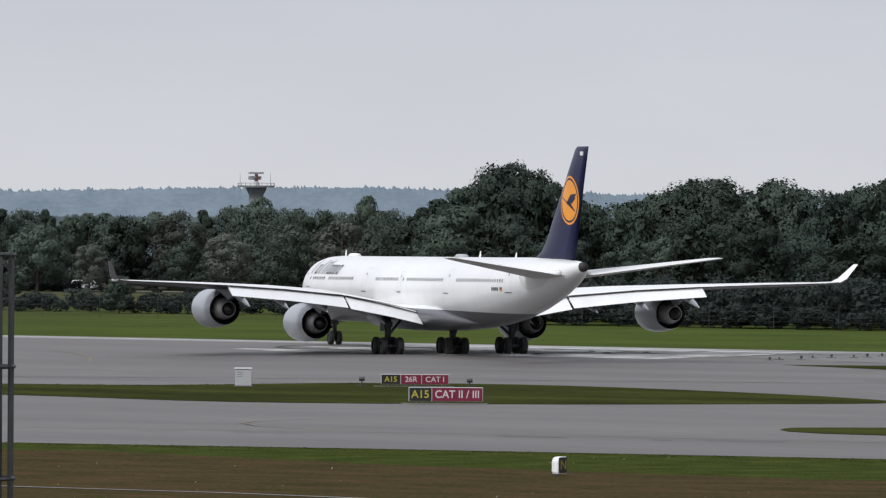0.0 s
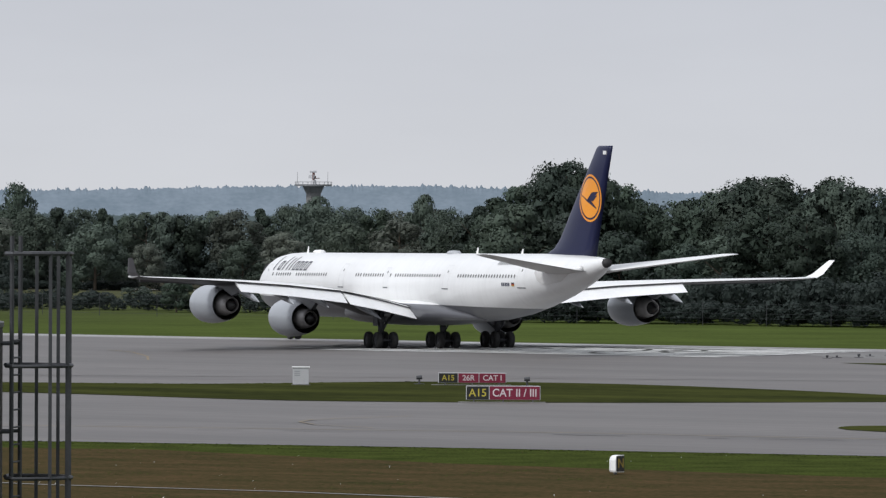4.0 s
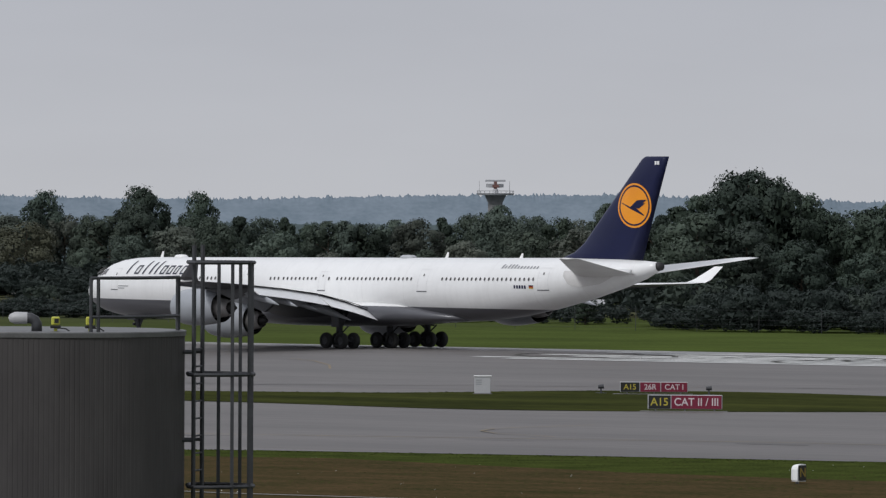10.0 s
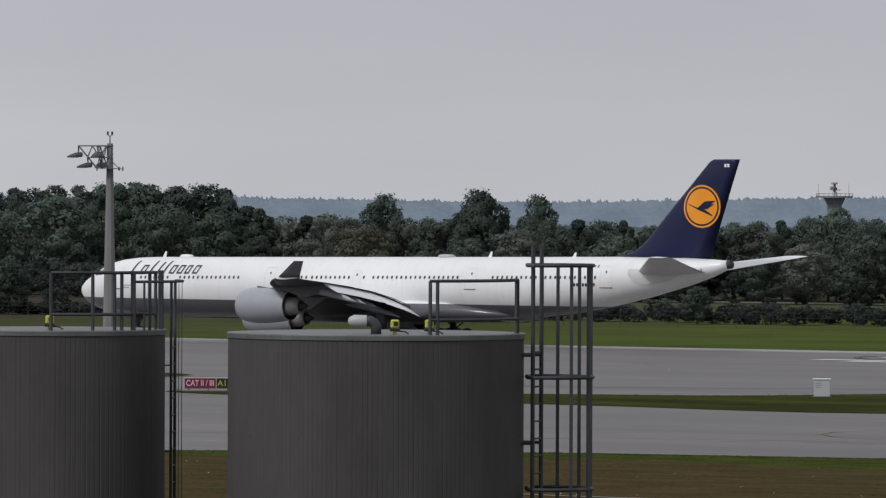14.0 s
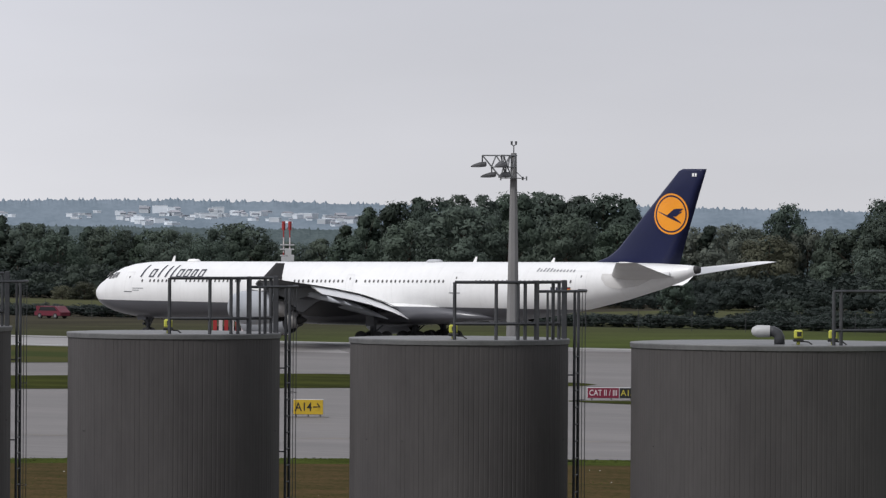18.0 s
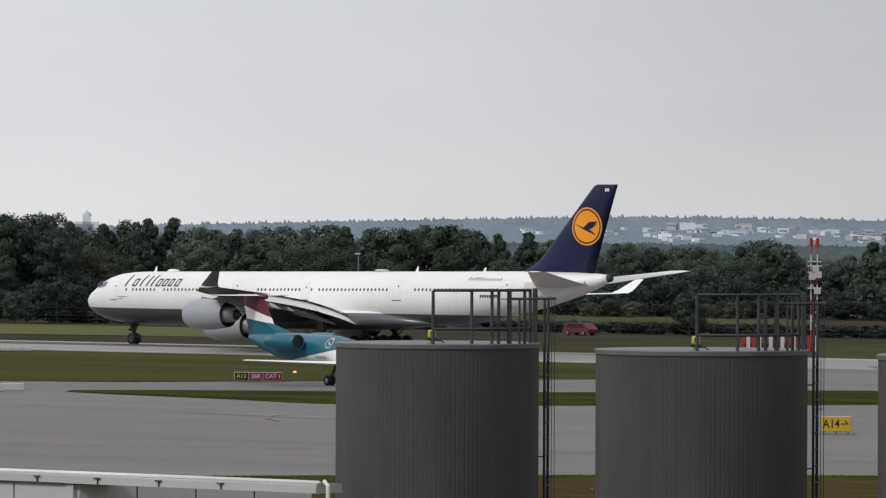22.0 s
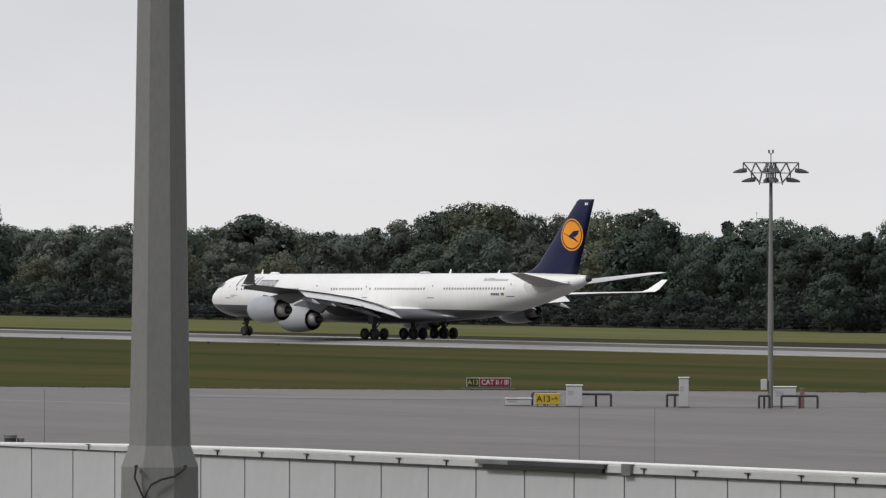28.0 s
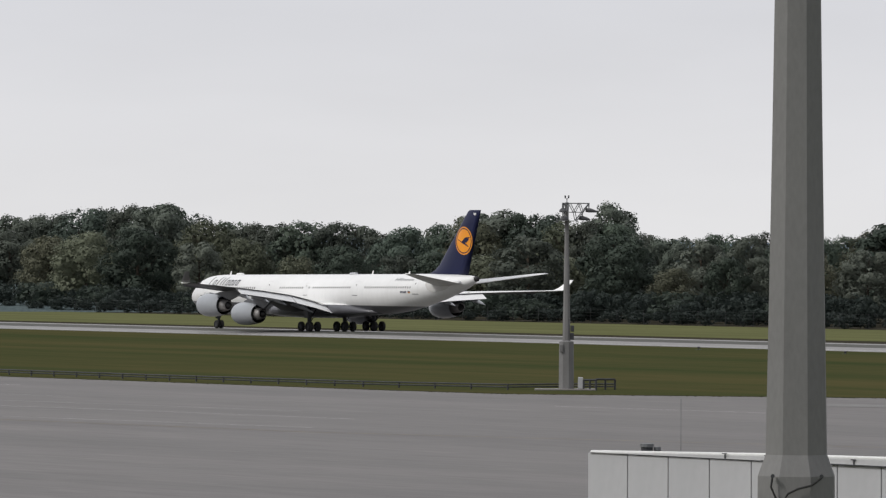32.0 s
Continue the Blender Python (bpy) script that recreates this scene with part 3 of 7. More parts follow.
            rings.append([(-side * lat + math.cos(t) * r * .62, y0 + a, z - .15 + dz + math.sin(t) * r * 1.1) for t in (2 * math.pi * i / 10 for i in range(10))])
        loft(bm, rings)
        part("flap_track_fairing", bm, M_cowl, w, "", True)
    return w


def engine(ac, side, lat, s0, zc, pyl):
    """A turbofan with its fan cowl, dark exhaust, core and pylon. s0: place of the intake lip."""
    cx, y0 = -side * lat, NOSE - s0
    bm = bmesh.new()
    k = .93      # size against the drawing below
    prof = ((0.0, 1.30), (.06, 1.38), (.0, 1.40), (-.02, 1.40), (-.35, 1.54), (-1.0, 1.68), (-2.0, 1.74), (-3.2, 1.70), (-4.4, 1.58), (-5.3, 1.46), (-5.75, 1.38))
    turned(bm, [(a * k, r * k) for a, r in prof[2:]], n=36, centre=(cx, y0, zc))
    cowl = part("engine_cowl", bm, M_cowl, ac, "pale grey fan cowl", True)
    bm = bmesh.new()
    turned(bm, [(a * k, r * k) for a, r in ((.0, 1.40), (.07, 1.34), (.05, 1.27), (-.25, 1.19), (-1.0, 1.22))], n=36, centre=(cx, y0, zc))
    part("intake_lip", bm, M_metal, cowl, "polished metal intake lip", True)
    bm = bmesh.new()
    tube(bm, (cx, y0 - .93, zc), (cx, y0 - 1.0, zc), 1.13, 1.13, 24)
    tube(bm, (cx, y0 - .5, zc), (cx, y0 - .93, zc), .06, .34, 16)
    part("fan", bm, M_dmetal, cowl, "dark fan disc with spinner", True)
    bm = bmesh.new()
    turned(bm, [(a * k, r * k) for a, r in ((-5.75, 1.38), (-5.72, 1.33), (-4.6, 1.40), (-3.6, 1.36), (-3.6, .9))], n=36, centre=(cx, y0, zc))
    part("fan_duct", bm, M_dmetal, cowl, "dark bypass duct", True)
    bm = bmesh.new()
    turned(bm, [(a * k, r * k) for a, r in ((-4.0, 1.00), (-5.4, .98), (-6.3, .84), (-7.0, .66), (-7.02, .60), (-6.2, .66))], n=32, centre=(cx, y0, zc))
    part("core_cowl", bm, M_core, cowl, "heat-stained metal core cowl", True)
    bm = bmesh.new()
    turned(bm, [(a * k, r * k) for a, r in ((-6.2, .66), (-6.4, .50), (-7.0, .44), (-7.8, .12), (-7.9, .01))], n=24, centre=(cx, y0, zc))
    part("exhaust_plug", bm, M_dmetal, cowl, "sooty exhaust plug", True)
    # pylon from the cowl up to the wing
    bm = bmesh.new()
    rings = []
    for yy, zb, zt, w in ((-1.6, 1.60, 1.75, .12), (-3.0, 1.50, pyl - .35, .24), (-5.0, 1.30, pyl, .26), (-7.0, .75, pyl + .1, .2), (-8.6, pyl - .75, pyl + .1, .1), (-9.6, pyl - .4, pyl - .1, .03)):
        rings.append([(cx - w, y0 + yy, zc + zb), (cx + w, y0 + yy, zc + zb), (cx + w, y0 + yy, zc + zt), (cx - w, y0 + yy, zc + zt)])
    loft(bm, rings)
    part("pylon", bm, M_pylon, cowl, "", False)


def wheel(parent, x, y, r, w, mesh={}):
    key = (r, w)
    if key not in mesh:
        bm = bmesh.new()
        prof = ((-w / 2, r * .52), (-w / 2, r * .80), (-w * .40, r * .95), (-w * .2, r), (w * .2, r), (w * .40, r * .95), (w / 2, r * .80), (w / 2, r * .52))
        rings = [[(a, math.cos(t) * q, math.sin(t) * q) for t in (2 * math.pi * i / 24 for i in range(24))] for a, q in prof]
        loft(bm, rings, caps=False)
        ty = part("tyre", bm, M_tyre, None, "", True)
        bm = bmesh.new()
        tube(bm, (-w * .36, 0, 0), (w * .36, 0, 0), r * .54, r * .54, 20)
        tube(bm, (-w * .46, 0, 0), (w * .46, 0, 0), r * .2, r * .2, 10)
        rm = part("rim", bm, M_grey if r < .6 else M_dsteel)
        mesh[key] = (ty.data, rm.data)
        bpy.data.objects.remove(ty)
        bpy.data.objects.remove(rm)
    ob = new("wheel", mesh[key][0])
    ob.parent = parent
    ob.location = (x, y, r)
    rim = new("rim", mesh[key][1])
    rim.parent = ob


def leg(ac, x, y, name, nose=False, top=3.4):
    bm = bmesh.new()
    if nose:
        tube(bm, (x, y, .58), (x, y + .1, 3.2), .17, .24, 12)
        box(bm, x - .3, x + .3, y - .25, y + .3, 1.75, 2.3, .05)
        tube(bm, (x, y - .1, 1.2), (x, y - .55, 2.0), .07, .07, 8)
        tube(bm, (x - .45, y, .58), (x + .45, y, .58), .09, .09, 8)
        tube(bm, (x, y + .1, 1.5), (x, y + 1.7, 2.9), .08, .08, 8)
        box(bm, x - .12, x + .12, y + .15, y + .35, 1.35, 1.75)
    else:
        tube(bm, (x, y, .75), (x, y + .05, top), .24, .30, 14)
        tube(bm, (x, y - 1.0, .70), (x, y + 1.0, .70), .16, .16, 10)
        for dy in (-1.0, 1.0):
            tube(bm, (x - .9, y + dy, .70), (x + .9, y + dy, .70), .10, .10, 8)
        tube(bm, (x, y, 1.5), (x + (.0 if x == 0 else (-1.7 if x > 0 else 1.7)), y + .9, 3.2), .11, .11, 8)
        tube(bm, (x, y, 1.2), (x, y - 1.1, 2.0), .07, .07, 8)
        tube(bm, (x, y + .3, 1.0), (x, y + .25, 2.6), .14, .16, 8)
        box(bm, x - .34, x + .34, y - .3, y + .4, 2.2, 2.7, .05)
    g = part(name, bm, M_dsteel, ac, "grey steel undercarriage leg", True)
    if nose:
        for dx in (-.36, .36):
            wheel(g, x + dx, y, .60, .42)
        for dx in (-.62, .56):
            bm = bmesh.new()
            box(bm, x + dx, x + dx + .06, y - .2, y + .9, 1.95, 2.6)
            part("gear_door", bm, M_under_shade, g)
        for dx in (-.28, .12):
            bm = bmesh.new()
            tube(bm, (x + dx + .08, y + .36, 1.55), (x + dx + .08, y + .5, 1.55), .12, .14, 10)
            part("landing_light", bm, M_glass, g)
    else:
        for dx in (-.70, .70):
            for dy in (-1.0, 1.0):
                wheel(g, x + dx, y + dy, .71, .50)
        if x:
            bm = bmesh.new()
            sx = 1 if x > 0 else -1
            box(bm, x + sx * .45 - .04, x + sx * .45 + .04, y - .35, y + .6, 1.9, 3.5)
            part("gear_door", bm, M_under_shade, g)


WINGS = []


def airliner():
    ac = thing("airliner", pose(-371, 530, 0, 0, 0, 87), "long white four-engined airliner with navy fin and orange disc", "aeroplane")
    # fuselage
    bm = bmesh.new()
    rings = []
    for s in (0, .1, .25, .5, .8, 1.2, 1.6, 2.1, 2.6, 3.2, 3.8, 4.5, 5.2, 6, 7, 8, 9, 14, 20, 26, 32, 38, 44, 50, 52, 54, 56, 58, 60, 62, 64, 66, 68, 70, 71.5, 72.5, 73.5, 74.2):
        top, bot, half = hull(s)
        c, r = (top + bot) / 2, (top - bot) / 2
        rings.append([(math.sin(t) * half, NOSE - s, c + math.cos(t) * r) for t in (2 * math.pi * i / 48 for i in range(48))])
    loft(bm, rings)
    part("fuselage", bm, M_fus, ac, "white painted fuselage with a grey belly darkened for shade", True)
    # belly fairing where the wing meets the body
    bm = bmesh.new()
    rings = []
    for s, hw, zt, zb in ((21.5, .3, 2.6, 2.5), (23.5, 2.0, 3.2, 2.2), (26, 2.95, 3.9, 1.95), (30, 3.2, 4.15, 1.85), (36, 3.25, 4.3, 1.85), (41, 3.2, 4.35, 1.95), (44, 3.05, 4.2, 2.1), (47, 2.8, 3.8, 2.3), (50, 2.2, 3.3, 2.5), (52.5, .3, 2.8, 2.66)):
        c, r = (zt + zb) / 2, (zt - zb) / 2
        ring = []
        for i in range(28):
            t = 2 * math.pi * i / 28
            cx, cz = math.sin(t), math.cos(t)
            ring.append((math.copysign(abs(cx) ** .65, cx) * hw, NOSE - s, c + math.copysign(abs(cz) ** .75, cz) * r))
        rings.append(ring)
    loft(bm, rings)
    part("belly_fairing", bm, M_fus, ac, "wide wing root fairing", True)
    for side in (1, -1):
        WINGS.append((wing(ac, side), side))
        engine(ac, side, 9.4, 27.6, 2.42, 2.5)
        engine(ac, side, 19.25, 34.5, 3.72 if side > 0 else 3.36, 1.9 if side > 0 else 2.02)
    # tailplane
    for side in (1, -1):
        bm = bmesh.new()
        loft(bm, [foil(a, b, c, z, .10, side) for a, b, c, z in ((.6, 64.6, 7.6, 6.95), (1.6, 65.5, 6.9, 7.0), (6, 69.1, 4.7, 7.62), (10.6, 72.9, 2.5, 8.28), (11.2, 73.7, 1.6, 8.34))])
        two_tone(part("tailplane", bm, M_white, ac, "white tailplane, light grey below", True), M_tailgrey)
        bm = bmesh.new()
        tube(bm, (-side * 1.55, NOSE - 65.2, 6.9), (-side * 1.2, NOSE - 72, 7.15), .38, .2, 14)
        part("tailplane_fairing", bm, M_fus, ac, "", True)
    # grey trim plates on the tail below the tailplane roots
    for side in (1, -1):
        bm = bmesh.new()
        rows = []
        for k in range(13):
            s = 64.7 + 5.7 * k / 12
            z0 = float(np.interp(s, (64.7, 65.0, 65.6, 66.4, 68.6, 70.4), (6.7, 6.15, 5.86, 5.74, 6.05, 6.85)))
            rows.append([bm.verts.new((-side * (hull_x(s, z) + .05), NOSE - s, z)) for z in (z0, z0 * .66 + 7.15 * .34, z0 * .33 + 7.15 * .67, 7.15)])
        for a, b in zip(rows, rows[1:]):
            for i in range(3):
                bm.faces.new((a[i], a[i + 1], b[i + 1], b[i]))
        part("trim_plate", bm, M_tailgrey, ac, "grey plate at the tailplane root", True)
    # fin
    bm = bmesh.new()
    rings = []
    for z, le, te, th in ((7.7, 60.9, 72.0, .04), (8.2, 62.4, 72.3, .08), (8.7, 63.9, 72.5, .095), (9.5, 65.1, 72.75, .10), (12, 67.5, 73.6, .10), (15, 70.4, 74.65, .10), (16.8, 72.15, 75.3, .09), (17.0, 72.6, 75.36, .05)):
        ch = te - le
        ring = []
        for u, h in ((0, 0), (.04, .32), (.12, .6), (.3, .98), (.5, .9), (.75, .5), (1, .02)):
            ring.append((th * ch * .5 * h, NOSE - (le + u * ch), z))
        ring += [(-x, y, zz) for x, y, zz in ring[-2:0:-1]]
        rings.append(ring)
    loft(bm, rings)
    fin = part("fin", bm, M_navy, ac, "dark navy tail fin", True)
    for side in (1, -1):
        # orange disc, navy ring and a simple rising-bird shape
        for nm, rad, inner, mat, off in (("fin_disc", 1.92, 0.0, M_orange, .0), ("fin_ring", 1.75, 1.60, M_navy, .012)):
            bm = bmesh.new()
            n = 40
            def spot(r, t):
                s, z = 71.42 + r * math.cos(t), 12.8 + r * math.sin(t)
                le, te = 67.5 + (z - 12) * .967, 73.6 + (z - 12) * .35
                u = (s - le) / (te - le)
                h = float(np.interp(u, (0, .04, .12, .3, .5, .75, 1), (0, .32, .6, .98, .9, .5, .02)))
                return (-side * (.1 * (te - le) * .5 * h + .02 + off), NOSE - s, z)
            if inner:
                loft(bm, [[spot(inner, 2 * math.pi * i / n) for i in range(n)], [spot(rad, 2 * math.pi * i / n) for i in range(n)]], caps=False)
            else:
                rr = [[spot(q, 2 * math.pi * i / n) for i in range(n)] for q in (.05, .5, 1.0, 1.5, rad)]
                loft(bm, rr, caps=False)
            part(nm, bm, mat, fin, "orange disc" if not inner else "thin navy ring")
        bm = bmesh.new()
        def mark(s, z):
            le, te = 67.5 + (z - 12) * .967, 73.6 + (z - 12) * .35
            h = float(np.interp((s - le) / (te - le), (0, .04, .12, .3, .5, .75, 1), (0, .32, .6, .98, .9, .5, .02)))
            return (-side * (.1 * (te - le) * .5 * h + .045), NOSE - s, z)
        quads = [((69.92, 13.06), (70.0, 12.98), (71.05, 12.50), (71.0, 12.68)), ((71.0, 12.68), (71.05, 12.50), (72.55, 11.90), (72.5, 12.02)), ((71.0, 12.68), (72.5, 12.02), (71.75, 12.52), (71.3, 12.72))]
        # a raised wing with a notched rear edge
        quads += [((71.0, 12.66), (71.4, 12.60), (72.15, 13.28), (71.75, 13.24)), ((71.4, 12.60), (71.72, 12.56), (72.86, 13.30), (72.15, 13.28)), ((71.72, 12.56), (72.0, 12.55), (72.72, 13.02), (72.3, 12.98))]
        for quad in quads:
            bm.faces.new([bm.verts.new(mark(*q)) for q in quad])
        part("fin_mark", bm, M_navy, fin, "navy slanted mark on the disc")
    # tail cone outlet, antennas, satellite dome
    bm = bmesh.new()
    tube(bm, (0, NOSE - 74.1, 7.6), (0, NOSE - 74.55, 7.62), .40, .34, 16)
    part("exhaust_outlet", bm, M_dmetal, ac, "dark tail cone outlet", True)
    for s, h in ((9.6, .55), (47.6, .5), (57.0, .4)):
        bm = bmesh.new()
        top = hull(s)[0]
        loft(bm, [[(-.04, NOSE - s - .1, top - .05), (.04, NOSE - s - .1, top - .05), (.02, NOSE - s - .5, top - .05)], [(-.02, NOSE - s - .42, top + h), (.02, NOSE - s - .42, top + h), (.01, NOSE - s - .6, top + h)]])
        part("antenna", bm, M_white, ac)
    for s, ln, mat in ((12.6, 1.5, M_white), (43.0, 1.9, M_grey)):
        bm = bmesh.new()
        top = hull(s)[0]
        loft(bm, [[(math.cos(t) * .55 * q, NOSE - s + math.sin(t) * ln / 2 * q, top - .08 + z) for t in (2 * math.pi * i / 16 for i in range(16))] for q, z in ((1, 0), (.95, .18), (.7, .3), (.1, .33))])
        part("antenna_dome", bm, mat, ac, "", True)
    # windows, doors, painted marks
    pane = bmesh.new()
    for y0, y1, z0, z1 in ((-.11, .11, -.09, .09), (-.075, .075, -.15, .15)):
        pane.faces.new([pane.verts.new((0, y, z)) for y, z in ((y0, z0), (y1, z0), (y1, z1), (y0, z1))])
    first = part("cabin_window", pane, M_pane)
    pm = first.data
    bpy.data.objects.remove(first)
    groups = ((8.15, 8.2), (9.2, 12.5), (13.9, 21.1), (27.75, 28.9), (29.5, 33.9), (35.5, 36.0), (36.6, 46.6), (50.15, 61.5))
    for side in (1, -1):
        for a, b in groups:
            for k in range(int((b - a) / .533) + 1):
                s = a + k * .533
                z = 5.76 + .0100 * s
                x = hull_x(s, z) + .02
                tilt = math.degrees(math.atan2(hull_x(s, z + .1) - hull_x(s, z - .1), .2))
                shared("cabin_window", pm, ac, pose(-side * x, NOSE - s, z, 0, -side * tilt, 0))
        for s0, s1, z0, z1 in ((5.7, 6.75, 4.75, 6.7), (24.0, 25.1, 4.95, 6.95), (34.2, 35.1, 5.05, 6.75), (47.1, 48.3, 5.15, 7.1), (61.85, 63.05, 5.45, 7.4)):
            bm = bmesh.new()
            hull_frame(bm, s0, s1, z0, z1, side)
            d = part("cabin_door", bm, M_door, ac, "outlined cabin door")
            bm = bmesh.new()
            zz = (z0 + z1) / 2 + .35
            hull_patch(bm, (s0 + s1) / 2 - .08, (s0 + s1) / 2 + .08, zz, zz + .2, side, n=1)
            part("door_window", bm, M_pane, d)
            bm = bmesh.new()
            hull_patch(bm, s0 - .06, s1 + .06, z0 - .05, z0 + .03, side, n=1, off=.03)
            part("door_sill", bm, M_pylon, d, "grey sill line")
        # flight deck windows
        for s0, s1, z0, z1 in ((2.55, 3.05, 5.95, 6.42), (3.12, 3.65, 6.0, 6.62), (3.72, 4.15, 6.1, 6.62)):
            bm = bmesh.new()
            hull_patch(bm, s0, s1, z0, z1, side, slant=.35)
            part("flight_deck_window", bm, M_pane, ac)
        bm = bmesh.new()
        bm.faces.new([bm.verts.new((-side * x, NOSE - s, z)) for x, s, z in ((.06, 1.93, 6.05 + .42), (.06, 2.35, 6.78), (1.1, 2.62, 6.62), (1.22, 2.2, 6.1))])
        part("flight_deck_window", bm, M_pane, ac)
        # the airline's name: nine plain slanted blocks, tall ones as single strokes, low ones as open boxes
        for i, (h, w) in enumerate(((1.18, .20), (.80, .64), (1.18, .20), (1.08, .20), (1.18, .20), (.80, .64), (.80, .64), (.80, .56), (.80, .64))):
            bm = bmesh.new()
            s = 7.72 + i * .93 + (.22 if 0 < i < 4 else 0) + (.2 if h > 1 and i else 0)
            z0, t, lean = 6.16 + .006 * s, .15 if w > .3 else .20, .30
            hull_patch(bm, s, s + t, z0, z0 + h, side, slant=lean, off=.05, n=6)
            if w > .3:
                hull_patch(bm, s + w - t, s + w, z0, z0 + h, side, slant=lean, off=.05, n=4)
                for cz in (0.0, h - .13):
                    hull_patch(bm, s + t + lean * cz, s + w - t + lean * cz, z0 + cz, z0 + cz + .13, side, slant=lean, off=.05, n=1)
            part("name_bar", bm, M_name, ac)
        for i in range(12):
            bm = bmesh.new()
            s = 57.0 + i * .39
            hull_patch(bm, s, s + .17, 7.28, 7.28 + (.34 if i in (0, 2, 3, 4) else .22), side, slant=.25, off=.05, n=3)
            part("address_bar", bm, M_line, ac)
        for i in range(5):
            bm = bmesh.new()
            s = 59.1 + i * .30
            hull_patch(bm, s, s + .2, 5.55, 5.83, side, n=1)
            part("registration_bar", bm, M_navy, ac)
        for i, mat in enumerate((M_signyellow, M_red, M_signblack)):
            bm = bmesh.new()
            hull_patch(bm, 60.85, 61.35, 5.55 + i * .1, 5.65 + i * .1, side, n=1)
            part("flag_stripe", bm, mat, ac)
        for s, w in ((6.9, 1.5), (6.9, .9)):
            bm = bmesh.new()
            hull_patch(bm, s, s + w, 5.05 if w > 1 else 4.85, 5.13 if w > 1 else 4.93, side, n=1)
            part("name_bar", bm, M_line, ac)
    for i in range(2):
        bm = bmesh.new()
        box(bm, -.17, .17, NOSE - 74.0 - i * .3, NOSE - 73.8 - i * .3, 16.3, 16.6)
        part("registration_bar", bm, M_white, fin)
    # undercarriage
    leg(ac, 0, NOSE - 6.7, "nose_leg", True)
    for x in (-5.34, 5.34):
        leg(ac, x, NOSE - 39.9, "main_leg", top=3.7)
    leg(ac, 0, NOSE - 40.7, "centre_leg", top=2.4)
    return ac


AIRLINER = airliner()


# ---- silos by the terrace ----
SILO_TOP = 11.72


def silo(az, d, dia, label):
    x, y = polar(az, d)
    # local axes: +x to the camera's right, +y away from it
    ob = thing("silo", pose(x, y, 0, 0, 0, az), label, "silo", "silos in a row")
    r, n = dia / 2, int(math.pi * dia / 0.082)
    bm = bmesh.new()
    prof = []
    rng = random.Random(n)
    for i in range(n):
        deep = rng.uniform(.4, 1.0)
        for f, dr in ((0, 0), (.6, 0), (.72, -.006), (.86, -.006)):
            t = 2 * math.pi * (i + f) / n
            prof.append((math.cos(t) * (r + dr * deep), math.sin(t) * (r + dr * deep)))
    loft(bm, [[(a, b, 0) for a, b in prof], [(a, b, SILO_TOP - .07) for a, b in prof]], caps=False)
    part("cladding", bm, M_silo, ob, "dark grey ribbed sheet cladding")
    for i in range(14):
        bm = bmesh.new()
        t, z = 2 * math.pi * (i + .3) / 14, SILO_TOP - 1.65
        tube(bm, (math.cos(t) * r, math.sin(t) * r, z), (math.cos(t) * (r + .02), math.sin(t) * (r + .02), z), .007, .007, 6)
        part("bolt", bm, M_dsteel, ob)
    bm = bmesh.new()
    turned(bm, ((SILO_TOP - .085, r - .02), (SILO_TOP - .085, r + .02), (SILO_TOP - .015, r + .025), (SILO_TOP, r + .015), (SILO_TOP + .005, r - .1), (SILO_TOP + .02, .05)), False, 64)
    part("roof_rim", bm, M_rim, ob, "galvanised metal roof and rim")
    return ob, r


def cage_ladder(ob, cx, cy, out, top, lower=0.3, w=.95, angles=(-68, -24, 20, 64), rise=0.0, skew=0.0):
    """A caged ladder; (cx, cy) its foot beside the shell, out: direction in degrees that the cage bulges to."""
    o = Vector((math.cos(radians(out)), math.sin(radians(out)), 0))
    s = Vector((-o.y, o.x, 0))
    c = Vector((cx, cy, 0))
    lad = part("ladder", ladder_bm(c, s + o * skew, o, lower, top + rise), M_dsteel, ob, "dark steel ladder")
    bars, hoops = [], []
    for deg in angles:
        a = radians(deg)
        p = c + o * (.18 + math.cos(a) * w * .62) + s * (math.sin(a) * w * .5)
        bm = bmesh.new()
        hw = .028 if w > 1 else .018
        box(bm, -hw, hw, -.02, .02, 2.3, top + .03)
        bmesh.ops.translate(bm, verts=bm.verts, vec=p)
        part("cage_bar", bm, M_dsteel, lad)
    z = top
    while z > 2.2:
        bm = bmesh.new()
        pts = [c + o * (.18 + math.cos(a) * w * .62) + s * (math.sin(a) * w * .5) for a in (radians(-95 + 19 * i) for i in range(11))]
        pts = [c + s * -.3] + pts + [c + s * .3]
        pipe(bm, [(p.x, p.y, z) for p in pts], .035)
        part("cage_hoop", bm, M_dsteel, lad)
        z -= 1.805


def ladder_bm(c, s, o, lower, top):
    bm = bmesh.new()
    for k in (-.24, .24):
        p = c + s * k + o * .16
        tube(bm, (p.x, p.y, lower), (p.x, p.y, top), .035, .035, 8)
    z = lower + .2
    while z < top - 1.5:
        a, b = c + s * -.24 + o * .16, c + s * .24 + o * .16
        tube(bm, (a.x, a.y, z), (b.x, b.y, z), .015, .015, 6)
        z += .28
    z = 2.85
    while z < top - 1.3:
        for k in (-.24, .24):
            p = c + s * k
            tube(bm, (p.x - o.x * .2, p.y - o.y * .2, z), (p.x + o.x * .16, p.y + o.y * .16, z), .03, .03, 6)
        z += 1.42
    return bm


